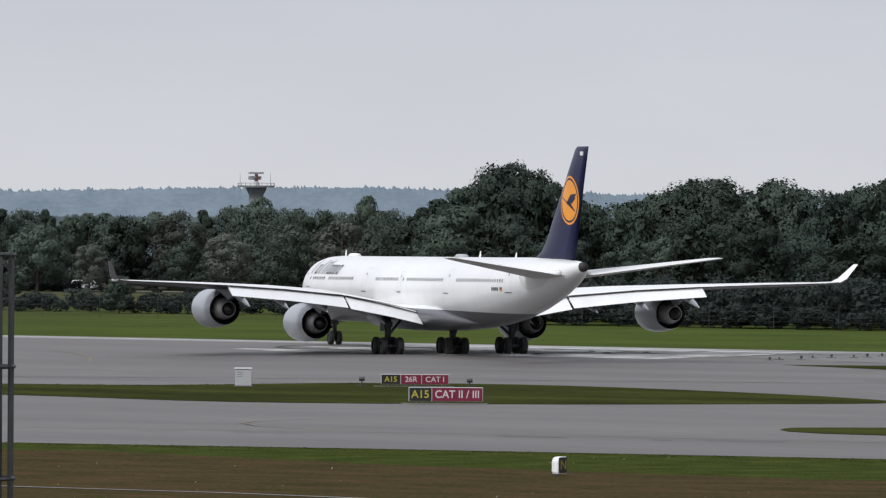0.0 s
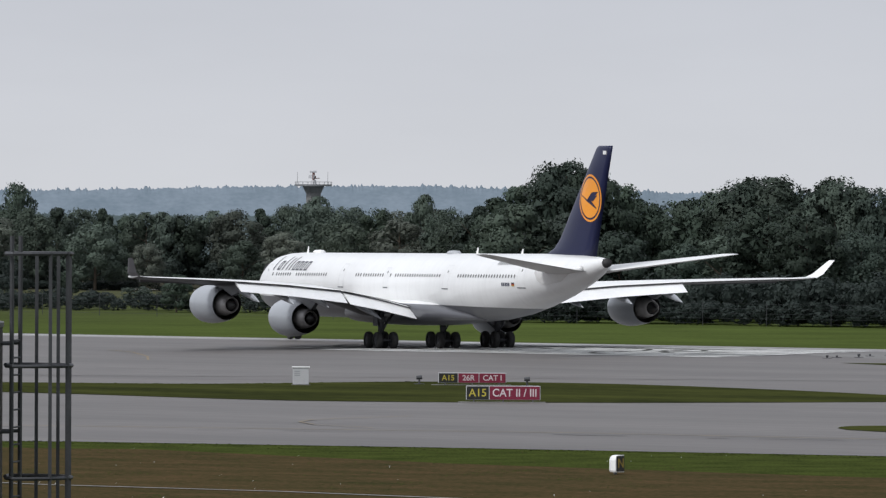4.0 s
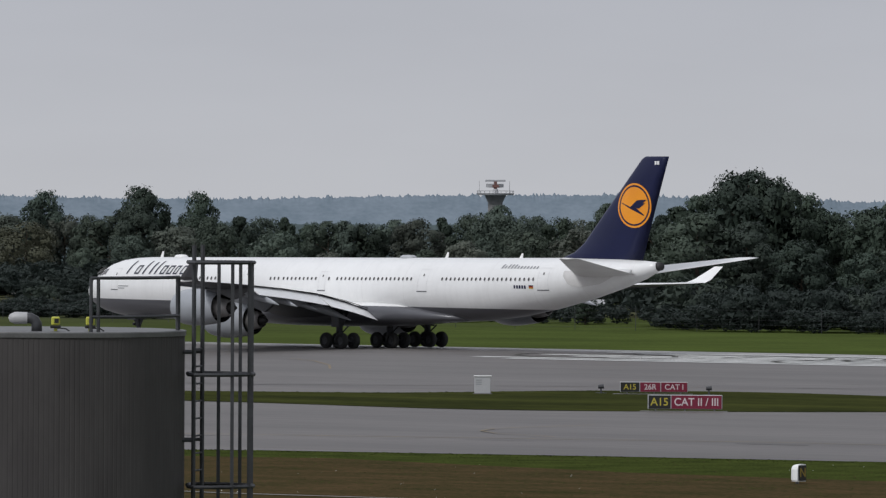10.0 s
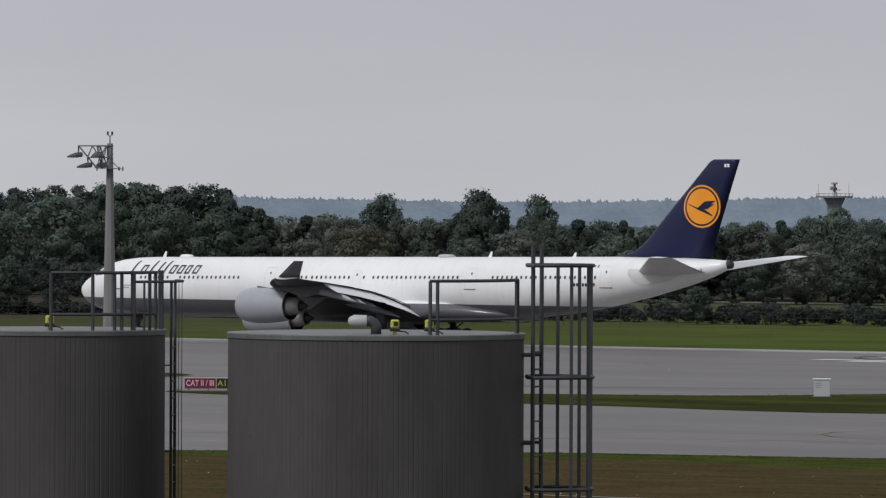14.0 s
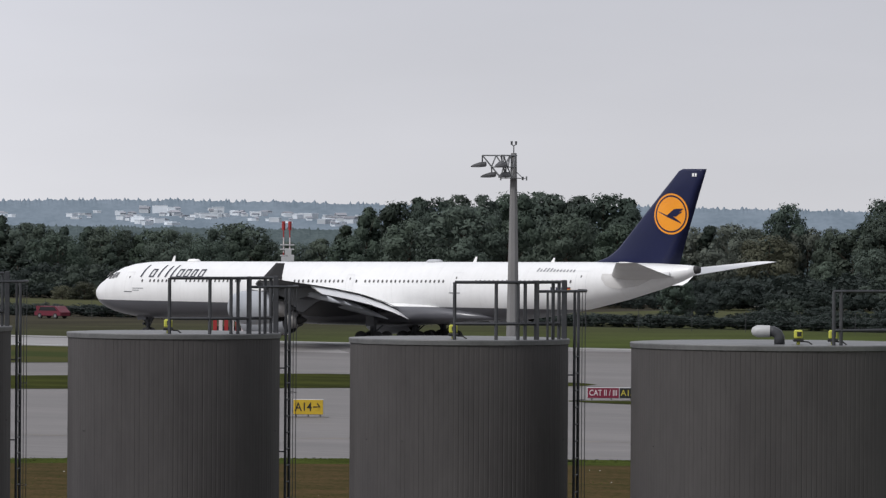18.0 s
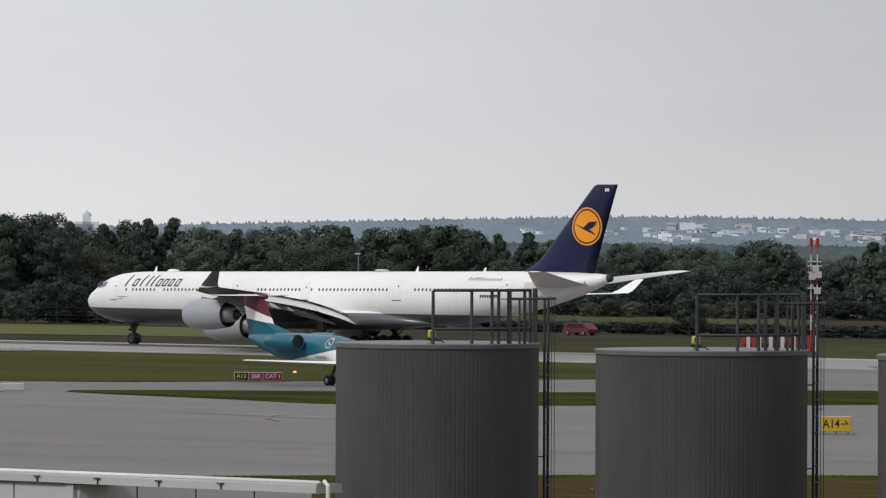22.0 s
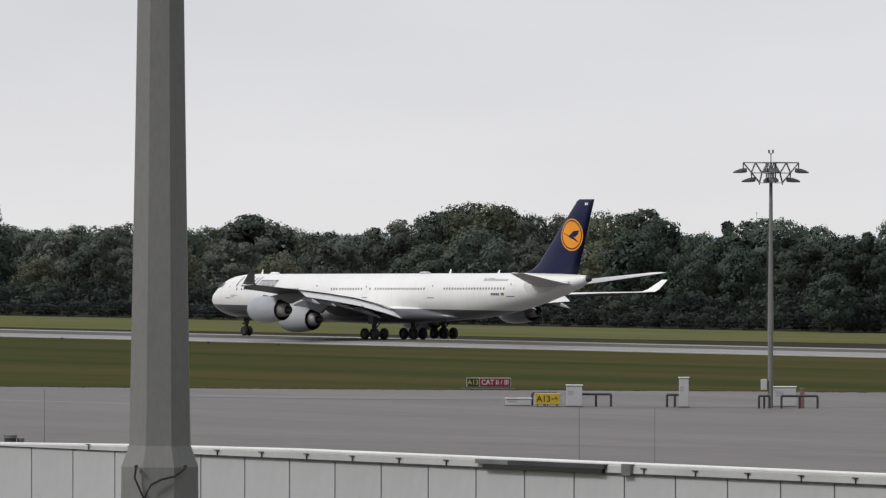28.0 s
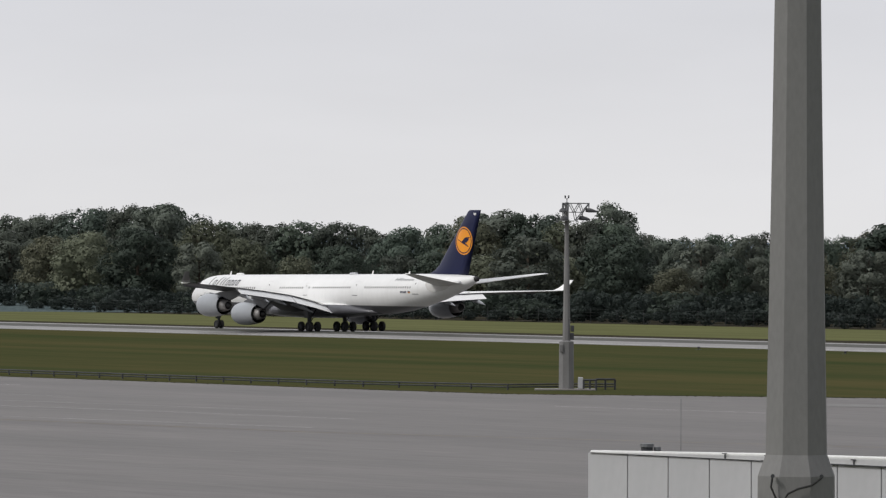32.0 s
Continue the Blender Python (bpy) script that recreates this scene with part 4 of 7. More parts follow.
def side_ladder(ob):
    """A slim ladder on the silo's flank with a half cage that joins the roof rail."""
    top = SILO_TOP + .79
    bm = bmesh.new()
    for x, y, r in ((1.90, .0, .024), (1.97, .42, .026)):
        tube(bm, (x, y, .3), (x, y, top), r, r, 8)
    z = .5
    while z < top - .9:
        tube(bm, (1.90, 0, z), (1.97, .42, z), .014, .014, 6)
        z += .28
    z = 2.6
    while z < SILO_TOP:
        tube(bm, (1.76, .0, z), (1.90, .0, z), .012, .012, 6)
        z += 1.42
    lad = part("ladder", bm, M_dsteel, ob, "dark steel ladder")
    for x, y in ((2.02, -.32), (1.53, -1.0), (1.44, -1.1), (2.08, .2)):
        bm = bmesh.new()
        z0 = 2.3 if x > 2 else SILO_TOP
        tube(bm, (x, y, z0), (x, y, top), .006 if x > 2 else .02, None, 6)
        part("cage_bar", bm, M_dsteel, lad)
    z = top
    while z > 2.3:
        bm = bmesh.new()
        pts = [(1.9, -.05), (2.02, -.28), (2.07, -.1), (2.09, .2), (2.03, .5), (1.97, .42)]
        if z == top:
            pts = [(1.26, -1.2), (1.55, -.95), (1.9, -.6)] + pts[1:]
        pipe(bm, [(x, y, z) for x, y in pts], .026 if z == top else .005)
        part("cage_hoop", bm, M_dsteel, lad)
        z -= 1.805


def railing(ob, r, a0, a1, h, posts, stout=()):
    """A guard rail along the roof edge from angle a0 to a1."""
    rail = None
    for z in (h, h * .28):
        bm = bmesh.new()
        n = 18
        angs = [radians(a0 + (a1 - a0) * k / n) for k in range(n + 1)]
        pipe(bm, [(math.cos(a) * r, math.sin(a) * r, SILO_TOP + z) for a in angs], .03)
        made = part("guard_rail", bm, M_dsteel, rail or ob, "" if rail else "dark steel guard rail")
        rail = rail or made
    for x, w in stout:
        y = -math.sqrt(r * r - x * x)
        bm = bmesh.new()
        box(bm, x - w / 2, x + w / 2, y - .04, y + .04, SILO_TOP - .02, SILO_TOP + h + .03, .01)
        part("stout_post", bm, M_dsteel, rail)
    for f in posts:
        t = radians(a0 + (a1 - a0) * f)
        bm = bmesh.new()
        tube(bm, (math.cos(t) * r, math.sin(t) * r, SILO_TOP - .1), (math.cos(t) * r, math.sin(t) * r, SILO_TOP + h), .03, .03, 6)
        part("rail_post", bm, M_dsteel, rail)


def roof_fittings(ob, spots):
    """Yellow level switches and a hooded vent pipe on a silo roof: spots of (kind, x, y)."""
    for kind, x, y in spots:
        bm = bmesh.new()
        if kind == "vent":
            prev = None
            pts = [(x, y, SILO_TOP), (x, y, SILO_TOP + .12), (x - .03, y, SILO_TOP + .18), (x - .10, y, SILO_TOP + .215), (x - .17, y, SILO_TOP + .215)]
            pipe(bm, pts, .085, 12)
            v = part("vent_pipe", bm, M_dsteel, ob, "bent dark vent pipe", True)
            bm = bmesh.new()
            turned(bm, ((0, .095), (-.2, .10), (-.28, .06), (-.3, .01)), True, 14)
            bmesh.ops.rotate(bm, verts=bm.verts, matrix=Matrix.Rotation(radians(-90), 3, "Z"))
            bmesh.ops.translate(bm, verts=bm.verts, vec=(x - .15, y, SILO_TOP + .215))
            part("vent_cap", bm, M_cap, v, "pale vent cap", True)
        else:
            tube(bm, (x, y, SILO_TOP), (x, y, SILO_TOP + .10), .03, .03, 8)
            box(bm, x - .07, x + .07, y - .06, y + .06, SILO_TOP + .10, SILO_TOP + .24, .02)
            sw = part("level_switch", bm, M_switch, ob, "yellow-green switch box")
            bm = bmesh.new()
            box(bm, x - .085, x + .085, y - .075, y + .075, SILO_TOP + .055, SILO_TOP + .10, .01)
            box(bm, x - .02, x + .05, y - .07, y - .055, SILO_TOP + .14, SILO_TOP + .21)
            part("housing", bm, M_tyre, sw, "black housing")
            bm = bmesh.new()
            pipe(bm, [(x + .03, y, SILO_TOP + .06), (x + .16, y - .02, SILO_TOP + .05), (x + .22, y - .04, SILO_TOP + .01)], .012)
            part("cable", bm, M_tyre, sw)


def silos():
    sa, r = silo(36.02, 115.0, 4.79, "broad dark grey ribbed metal silo with caged ladder")
    cage_ladder(sa, r + .05, -.2, 0, SILO_TOP + 1.1, w=1.42, angles=(68, -54, 40, -25, 14), rise=.28, skew=.31)
    railing(sa, r - .1, -68, -5, .86, (0, .05, .93, 1))
    roof_fittings(sa, (("vent", -.0, -1.7), ("switch", .30, -1.75), ("switch", .85, -1.7)))
    for az, d in ((38.60, 117.2), (40.90, 120.8), (43.03, 126.0)):
        sb, r = silo(az, d, 3.60, "dark grey ribbed metal silo with a railed roof")
        side_ladder(sb)
        railing(sb, r - .06, -92.6, -19.5, .94, (0, .31, .49, .555, .88, .99), ((1.26, .085), (1.725, .09)))
        roof_fittings(sb, (("switch", -.1, -1.2),))


silos()


# ---- low building with a panelled parapet ----
WALL_A, WALL_DIR = Vector((-70.28, 72.751)), Vector((-17.6, -.15)).normalized()


def along(s, back=0.0):
    """A point of the parapet's line, s metres from its eastern end, back metres behind it."""
    p = WALL_A + WALL_DIR * s + Vector((WALL_DIR.y, -WALL_DIR.x)) * back
    return p.x, p.y


def parapet_building():
    ob = thing("parapet_building", pose(0, 0, 0), "flat-roofed building with pale grey panels and white roof edge", "building")
    ang = math.degrees(math.atan2(WALL_DIR.y, WALL_DIR.x))
    w, top = 1.2622, 10.0
    bm = bmesh.new()
    box(bm, .014, w - .014, -.06, .06, -3.2, 0, .006)
    tmp = part("wall_panel", bm, M_panel)
    me = tmp.data
    bpy.data.objects.remove(tmp)
    for k in range(25):
        x, y = along(4.838 + w * k)
        shared("wall_panel", me, ob, pose(x, y, top, 0, 0, ang))
    # the eastern end turns back a little
    ax, ay = along(4.838)
    bx, by = -73.7, 76.2
    n, turn = 4, math.degrees(math.atan2(by - ay, bx - ax))
    ln = math.hypot(bx - ax, by - ay)
    bm = bmesh.new()
    box(bm, .014, ln / n - .014, -.06, .06, -3.2, 0, .006)
    tmp = part("wall_panel", bm, M_panel)
    me = tmp.data
    bpy.data.objects.remove(tmp)
    for k in range(n):
        shared("wall_panel", me, ob, pose(ax + (bx - ax) * k / n, ay + (by - ay) * k / n, top, 0, 0, turn))
    # shadowed wall behind the joints
    for (x0, y0), (x1, y1) in (((ax, ay), along(36.3)), ((bx, by), (ax, ay))):
        bm = bmesh.new()
        m = math.hypot(x1 - x0, y1 - y0)
        box(bm, .02, m - .02, -.5, -.04, -top, .01)
        q = part("wall", bm, M_dsteel, ob, "shadowed wall behind the panel joints")
        q.matrix_local = pose(x0, y0, top, 0, 0, math.degrees(math.atan2(y1 - y0, x1 - x0)))
    # capping: a pale sloped strip that sinks towards the western end; a white bead carries the highlight on its rounded
    # upper edge
    stations = ((-.1, .16), (14, .165), (26, .16), (31, .11), (36.3, .02))
    bm = bmesh.new()
    rings = []
    for s, h in stations:
        rings.append([(*along(s, f), top + z) for f, z in ((-.10, .015), (-.085, h * .8), (-.02, h), (.45, h - .02), (.45, .015))])
    loft(bm, rings)
    cap = part("roof_edge", bm, M_cap, ob, "pale metal roof capping")
    bm = bmesh.new()
    pipe(bm, [(*along(s, -.03), top + h) for s, h in stations], .036, 10)
    part("edge_bead", bm, M_roof, cap, "rounded upper edge, white for its highlight", True)
    bm = bmesh.new()
    loft(bm, [[(*along(s, f), top + z) for f, z in ((-.105, .0), (-.105, .022), (.2, .022), (.2, .0))] for s in (5.0, 17.9, 31.0)])
    part("joint", bm, M_dsteel, cap, "dark joint under the capping")
    bm = bmesh.new()
    box(bm, -.008, .008, -.018, 0, .02, .10, 0)
    box(bm, -.08, .05, -.02, 0, .098, .115, 0)
    tmp = part("bracket", bm, M_dsteel)
    me = tmp.data
    bpy.data.objects.remove(tmp)
    for k in range(25):
        s = 1.05 + .72 + w * k
        x, y = along(s, -.10)
        if not 17.7 < s < 21.2:
            shared("bracket", me, cap, pose(x, y, top, 0, 0, ang + 180))
    # long overflow slot under the capping: a black block in place of its shaded opening
    for s0, s1, z0, z1, mat, nm in ((17.9, 20.95, .0, .075, M_tyre, "overflow_slot"), (17.85, 20.3, .078, .15, M_dsteel, "slot_hood"), (20.3, 21.15, .078, .15, M_steel, "slot_hood"), (17.2, 17.42, -.01, .17, M_steel, "clamp")):
        bm = bmesh.new()
        loft(bm, [[(*along(s, f), top + z) for f, z in ((-.16, z0), (-.16, z1), (.0, z1), (.0, z0))] for s in (s0, s1)])
        part(nm, bm, mat, cap)
    bm = bmesh.new()
    pipe(bm, [(*along(-.12, .05), top + .19), (*along(-.2, .05), top + .12), (*along(-.2, .05), top - .3)], .03, 8)
    part("end_pipe", bm, M_roof, cap, "white pipe end")
    bm = bmesh.new()
    vs = [(bx, by), (ax, ay + .3), along(36.2, .3), (-114, 82), (-95, 90), (-86.5, 88.5)]
    loft(bm, [[(x, y, top - 1.5) for x, y in vs], [(x, y, top - 1.2) for x, y in vs]])
    part("roof", bm, M_asphalt, ob, "dark flat roof")
    ring = vs[2:] + vs[:1]
    for (x0, y0), (x1, y1) in zip(ring, ring[1:]):
        bm = bmesh.new()
        m = math.hypot(x1 - x0, y1 - y0)
        box(bm, .03, m - .03, -.3, -.05, 0, top - 1.55)
        q = part("wall", bm, M_panel, ob)
        q.matrix_local = pose(x0, y0, 0, 0, 0, math.degrees(math.atan2(y1 - y0, x1 - x0)))
    return ob


parapet_building()


def roof_things():
    # twin round vents
    for az, w, h in ((55.364, .128, 1.35), (55.28, .068, 1.29)):
        x, y = polar(az, 129.6)
        ob = thing("roof_vent", pose(x, y, 8.8), "small dark round roof vent with a flat cap", "vent")
        bm = bmesh.new()
        tube(bm, (0, 0, 0), (0, 0, h - .06), w * .85, w * .85, 16)
        part("pipe", bm, M_dsteel, ob)
        bm = bmesh.new()
        tube(bm, (0, 0, h - .06), (0, 0, h), w, w, 18)
        part("cap", bm, M_steel, ob)
    for az, d, h in ((55.09, 128.5, 2.2), (50.78, 116.0, 2.2), (50.17, 114.5, 2.25)):
        x, y = polar(az, d)
        bm = bmesh.new()
        tube(bm, (0, 0, 0), (0, 0, h), .008, .005, 6)
        rod = part("rod", bm, M_steel)
        ob = thing("lightning_rod", pose(x, y, 8.8), "thin metal lightning rod on the roof", "lightning rod")
        rod.parent = ob


roof_things()


def near_mast():
    x, y = polar(54.16, 85.0)
    ob = thing("near_mast", pose(x, y, 0, 0, 0, 54.16), "stout grey octagonal concrete lamp mast with a jointed foot", "lamp mast")
    bm = bmesh.new()
    rings = []
    for z, r in ((11.2, .395), (11.93, .380), (13.5, .350), (15.3, .318), (17.0, .292), (24.0, .21)):
        rings.append([(math.cos(t) * r, math.sin(t) * r, z) for t in (2 * math.pi * (i + .45) / 8 for i in range(8))])
    loft(bm, rings)
    part("shaft", bm, M_pole, ob)
    bm = bmesh.new()
    rings = []
    for z, r in ((0, .56), (11.10, .49), (11.36, .39), (11.37, .30)):
        rings.append([(math.cos(t) * r, math.sin(t) * r, z) for t in (2 * math.pi * (i + .45) / 8 for i in range(8))])
    loft(bm, rings)
    part("foot", bm, M_pole, ob, "wider lower mast section")
    bm = bmesh.new()
    pts = [(.30, -.48, 11.09), (.18, -.50, 11.00), (.02, -.51, 10.96), (-.10, -.51, 10.90), (-.17, -.51, 10.78), (-.18, -.51, 10.55)]
    pipe(bm, pts, .014)
    part("cable", bm, M_tyre, ob, "thin black cable")
    bm = bmesh.new()
    pts = [(-.28, -.48, 11.12), (-.30, -.49, 10.98), (-.22, -.51, 10.80), (-.17, -.51, 10.70)]
    pipe(bm, pts, .014)
    part("cable", bm, M_tyre, ob, "thin black cable")
    for px in (-.28, .30):
        bm = bmesh.new()
        tube(bm, (px, -.44, 11.11), (px, -.52, 11.11), .025, .025, 8)
        part("clamp", bm, M_dsteel, ob)


near_mast()


# ---- flood-light masts on the apron ----
def flood_mast(az, d, lights, foot_w, top, low, high, label, foot):
    """An eight-sided tapering shaft on a wider foot. lights: height of the twin obstruction lights; foot_w, low, high: widths."""
    x, y = polar(az, d)
    ob = thing("flood_mast", pose(x, y, 0, 0, 0, az), label, "lamp mast", "apron flood-light masts")
    bm = bmesh.new()
    loft(bm, [[(math.cos(t) * w / 2, math.sin(t) * w / 2, z) for t in (2 * math.pi * (i + .4) / 8 for i in range(8))] for z, w in ((foot - .3, low), (foot + 1.2, low * .94), (top, high))])
    part("shaft", bm, M_pole, ob, "tapered grey shaft", False)
    bm = bmesh.new()
    loft(bm, [[(math.cos(t) * w / 2, math.sin(t) * w / 2, z) for t in (2 * math.pi * (i + .4) / 8 for i in range(8))] for z, w in ((0, foot_w * 1.06), (foot, foot_w), (foot + .14, low * .9))])
    part("foot", bm, M_pole, ob, "wider concrete foot", False)
    bm = bmesh.new()
    tube(bm, (0, 0, top - .3), (0, 0, lights - .02), .045, .035, 6)
    for dx in (-.15, .15):
        tube(bm, (0, 0, lights - .08), (dx, 0, lights + .06), .03, .03, 6)
        tube(bm, (dx, 0, lights), (dx, 0, lights + .26), .06, .075, 8)
    part("obstruction_light", bm, M_dsteel, ob, "twin dark obstruction lights")
    return ob


def truss_head(ob, zu, angles, ru=2.14, rl=.88, upper=True):
    """Lattice arms below a mast's top, each a triangle with one lamp under its tip and one lower down, over a small square platform."""
    zl, zm, rm = zu - 1.53, zu - .79, 1.52
    tips = []
    for ang in angles:
        o = Vector((math.cos(radians(ang)), math.sin(radians(ang)), 0))
        side = Vector((-o.y, o.x, 0))
        up = Vector((0, 0, 1))
        tips.append(o * ru + up * zu)
        bm = bmesh.new()
        for k in (-.22, .22):
            tube(bm, side * k + up * zu, o * ru + side * k * .4 + up * zu, .048, .048, 5)
            tube(bm, o * ru + side * k * .4 + up * zu, o * rl + side * k + up * zl, .048, .048, 5)
            tube(bm, side * k + up * zm, o * rm + side * k + up * zm, .036, .036, 5)
            tube(bm, o * rm + side * k + up * zm, o * ru * .56 + side * k + up * zu, .036, .036, 5)
            tube(bm, o * ru * .56 + side * k + up * zu, o * .7 + side * k + up * zm, .036, .036, 5)
            tube(bm, o * .7 + side * k + up * zm, o * .25 + side * k + up * zu, .036, .036, 5)
            tube(bm, o * .7 + side * k + up * zm, o * rl + side * k + up * zl, .036, .036, 5)
        arm = part("arm", bm, M_steel, ob, "grey lattice arm")
        for r, z, grip in ((2.36, zu - .70, o * ru + up * zu), (1.70, zu - 1.40, o * rm + up * zm)):
            bm = bmesh.new()
            c = o * r + up * z
            tube(bm, c - o * .22 + up * .14, grip, .05, .05, 5)
            # a flat shade that thins towards its outer end
            rings = []
            for dx, w, zt, zb in ((-.50, .14, .22, .0), (-.42, .28, .28, -.07), (-.05, .36, .24, -.11), (.35, .30, .10, -.11), (.56, .12, -.02, -.10)):
                q = c + o * dx
                rings.append([q + side * (w * x) + up * zz for x, zz in ((-1, zb), (1, zb), (1, (zt + zb) / 2), (.55, zt), (-.55, zt), (-1, (zt + zb) / 2))])
            loft(bm, rings)
            part("lamp_head", bm, M_lamp, arm, "dark grey flood lamp head")
    if upper:
        bm = bmesh.new()
        pipe(bm, tips + tips[:1], .046)
        pipe(bm, [Vector((p.x, p.y, 0)) * (rm / ru) + Vector((0, 0, zm)) for p in tips + tips[:1]], .028)
        part("upper_ring", bm, M_steel, ob, "grey steel frame ring")
    bm = bmesh.new()
    box(bm, -rl, rl, -rl * .8, rl * .8, zl - .04, zl, .01)
    for x in (-rl, rl):
        for y in (-rl * .8, rl * .8):
            box(bm, x - .05, x + .05, y - .05, y + .05, zl - .16, zl + .12, 0)
    part("platform", bm, M_steel, ob, "small square service platform")


def masts():
    # tall slim mast with lamps all round
    ob = flood_mast(49.24, 545.0, 19.5, .42, 17.3, .50, .26, "tall slim grey apron mast with flood lamps all round", 6.0)
    truss_head(ob, 18.78, (8, 98, 188, 278))
    bm = bmesh.new()
    tube(bm, (0, 0, 17.2), (0, 0, 19.3), .045, .035, 6)
    part("spire", bm, M_steel, ob)
    bm = bmesh.new()
    pipe(bm, [(0, 0, 14.5), (-1.06, 0, 14.5), (-1.08, 0, 14.86)], .026)
    tube(bm, (-1.08, 0, 14.86), (-1.08, 0, 15.0), .04, .02, 6)
    part("side_bracket", bm, M_steel, ob, "thin bracket with a small sensor")
    bm = bmesh.new()
    box(bm, -.64, -.2, -.12, .12, 12.4, 12.55, .02)
    tube(bm, (-.27, -.1, 12.4), (-.3, -.1, 6.0), .025, .025, 5)
    part("conduit", bm, M_dsteel, ob, "dark cable conduit with a junction box")
    bm = bmesh.new()
    box(bm, -.74, -.26, -.3, .1, 1.37, 2.19, .03)
    part("switch_cabinet", bm, M_panel, ob, "small grey switch box")
    # stout mast with a wide square foot
    ob = flood_mast(56.015, 629.0, 17.0, 1.34, 16.65, .74, .30, "thick grey apron mast with lamps on one side", 4.3)
    truss_head(ob, 16.57, (24, 262), upper=False)
    bm = bmesh.new()
    pipe(bm, [(-.1, -.1, 15.9), (-.65, -.2, 15.15), (.1, -.2, 15.1)], .035)
    box(bm, -.7, .1, -.3, .1, 15.0, 15.06, .01)
    part("side_bracket", bm, M_steel, ob)
    for x, z0, z1 in ((.34, 4.5, 5.1), (.36, 5.2, 5.75), (-.60, 3.4, 4.1)):
        bm = bmesh.new()
        box(bm, x, x + .32, -.72 if x < 0 else -.25, -.5 if x < 0 else .25, z0, z1, .04)
        part("equipment_box", bm, M_dsteel if x > 0 else M_pole, ob, "box fixed to the shaft")
    bm = bmesh.new()
    box(bm, -2.8, 2.6, -1.2, 1.2, 0, .16, .04)
    part("plinth", bm, M_runway, ob, "low pale concrete plinth")
    bm = bmesh.new()
    box(bm, 1.02, 1.48, -.3, .2, .16, 1.18, .04)
    part("cabinet", bm, M_panel, ob, "white cabinet")
    # mast behind the broad silos
    ob = flood_mast(38.17, 484.0, 17.75, 1.08, 17.2, 1.0, .42, "grey apron mast with lamps hung on one side", 3.2)
    truss_head(ob, 17.03, (184, 248), upper=False)
    bm = bmesh.new()
    pipe(bm, [(0, 0, 16.1), (.62, 0, 15.5), (0, 0, 15.5)], .04)
    box(bm, .55, .7, -.1, .1, 15.36, 15.6, .02)
    part("side_bracket", bm, M_steel, ob)


masts()


# ---- signs ----
def sign(az, d, w, h, fields, label, ground=True, turn=0.0, tail=False):
    """A lit guidance sign: fields of (width share, face, lettering, text)."""
    x, y = polar(az, d)
    ob = thing("guidance_sign", pose(x, y, 0, 0, 0, az + turn), label, "sign", "airfield guidance signs")
    bm = bmesh.new()
    box(bm, -w / 2 - .02, w / 2 + .02, 0, .28, .17, .16 + h + .055, .03)
    case = part("case", bm, M_panel, ob, "pale grey sign case")
    x0 = -w / 2
    for share, face, ink, text in fields:
        fw = w * share
        bm = bmesh.new()
        box(bm, x0 + .03, x0 + fw - .03, -.02, .01, .20, .16 + h + .02)
        f = part("sign_face", bm, face, case)
        ob2 = writing("lettering", text, h * .80, pose(x0 + fw / 2, -.03, .18 + h * .5), ink, f)
        bpy.context.view_layer.update()
        ob2.scale.x = min(1.0, fw * .86 / max(.1, max(v.co.x for v in ob2.data.vertices) - min(v.co.x for v in ob2.data.vertices)))
        x0 += fw
    for k in range(3):
        bm = bmesh.new()
        px = -w / 2 + w * (.1 + .4 * k)
        tube(bm, (px, .14, 0), (px, .14, .2), .05, .05, 8)
        part("leg", bm, M_steel, ob)
    bm = bmesh.new()
    box(bm, -w / 2 - .5, w / 2 + .35, -.25, .6, 0, .05)
    part("slab", bm, M_asphalt, ob, "concrete base slab")
    if tail:
        bm = bmesh.new()
        box(bm, w / 2 + .15, w / 2 + 2.0, .0, .5, .12, .7, .05)
        part("light_box", bm, M_panel, ob, "pale box beside the sign")
    return ob


RB, RW = (M_signblack, M_lettery), (M_signred, M_letterw)
sign(31.043, 490, 4.65, .66, ((.29, *RB, "A15"), (.31, *RW, "26R"), (.40, *RW, "CAT I")), "black and red runway holding sign on grass")
sign(30.792, 452, 4.7, .86, ((.31, *RB, "A15"), (.69, *RW, "CAT II / III")), "larger black and red holding sign on grass")
sign(37.37, 497, 3.4, .72, ((.66, *RW, "CAT II / III"), (.34, *RB, "A15")), "red and black holding sign facing the taxiway")
sign(39.815, 455, 1.95, .95, ((1.0, M_signyellow, M_signblack, "A14→"),), "yellow direction sign with black letters")
sign(44.475, 588, 3.95, .62, ((.30, *RB, "A13"), (.30, *RW, "26R"), (.40, *RW, "CAT I")), "small black and red holding sign on grass")
sign(46.70, 553, 2.62, .74, ((.62, *RW, "CAT II / III"), (.38, *RB, "A13")), "red and black holding sign beside a pale box", tail=True)
sign(51.51, 605, 3.75, .72, ((.29, *RB, "A13"), (.71, *RW, "CAT II / III")), "black and red holding sign at the apron edge")
sign(51.035, 546, 1.95, .82, ((1.0, M_signyellow, M_signblack, "A13→"),), "yellow direction sign with black letters")


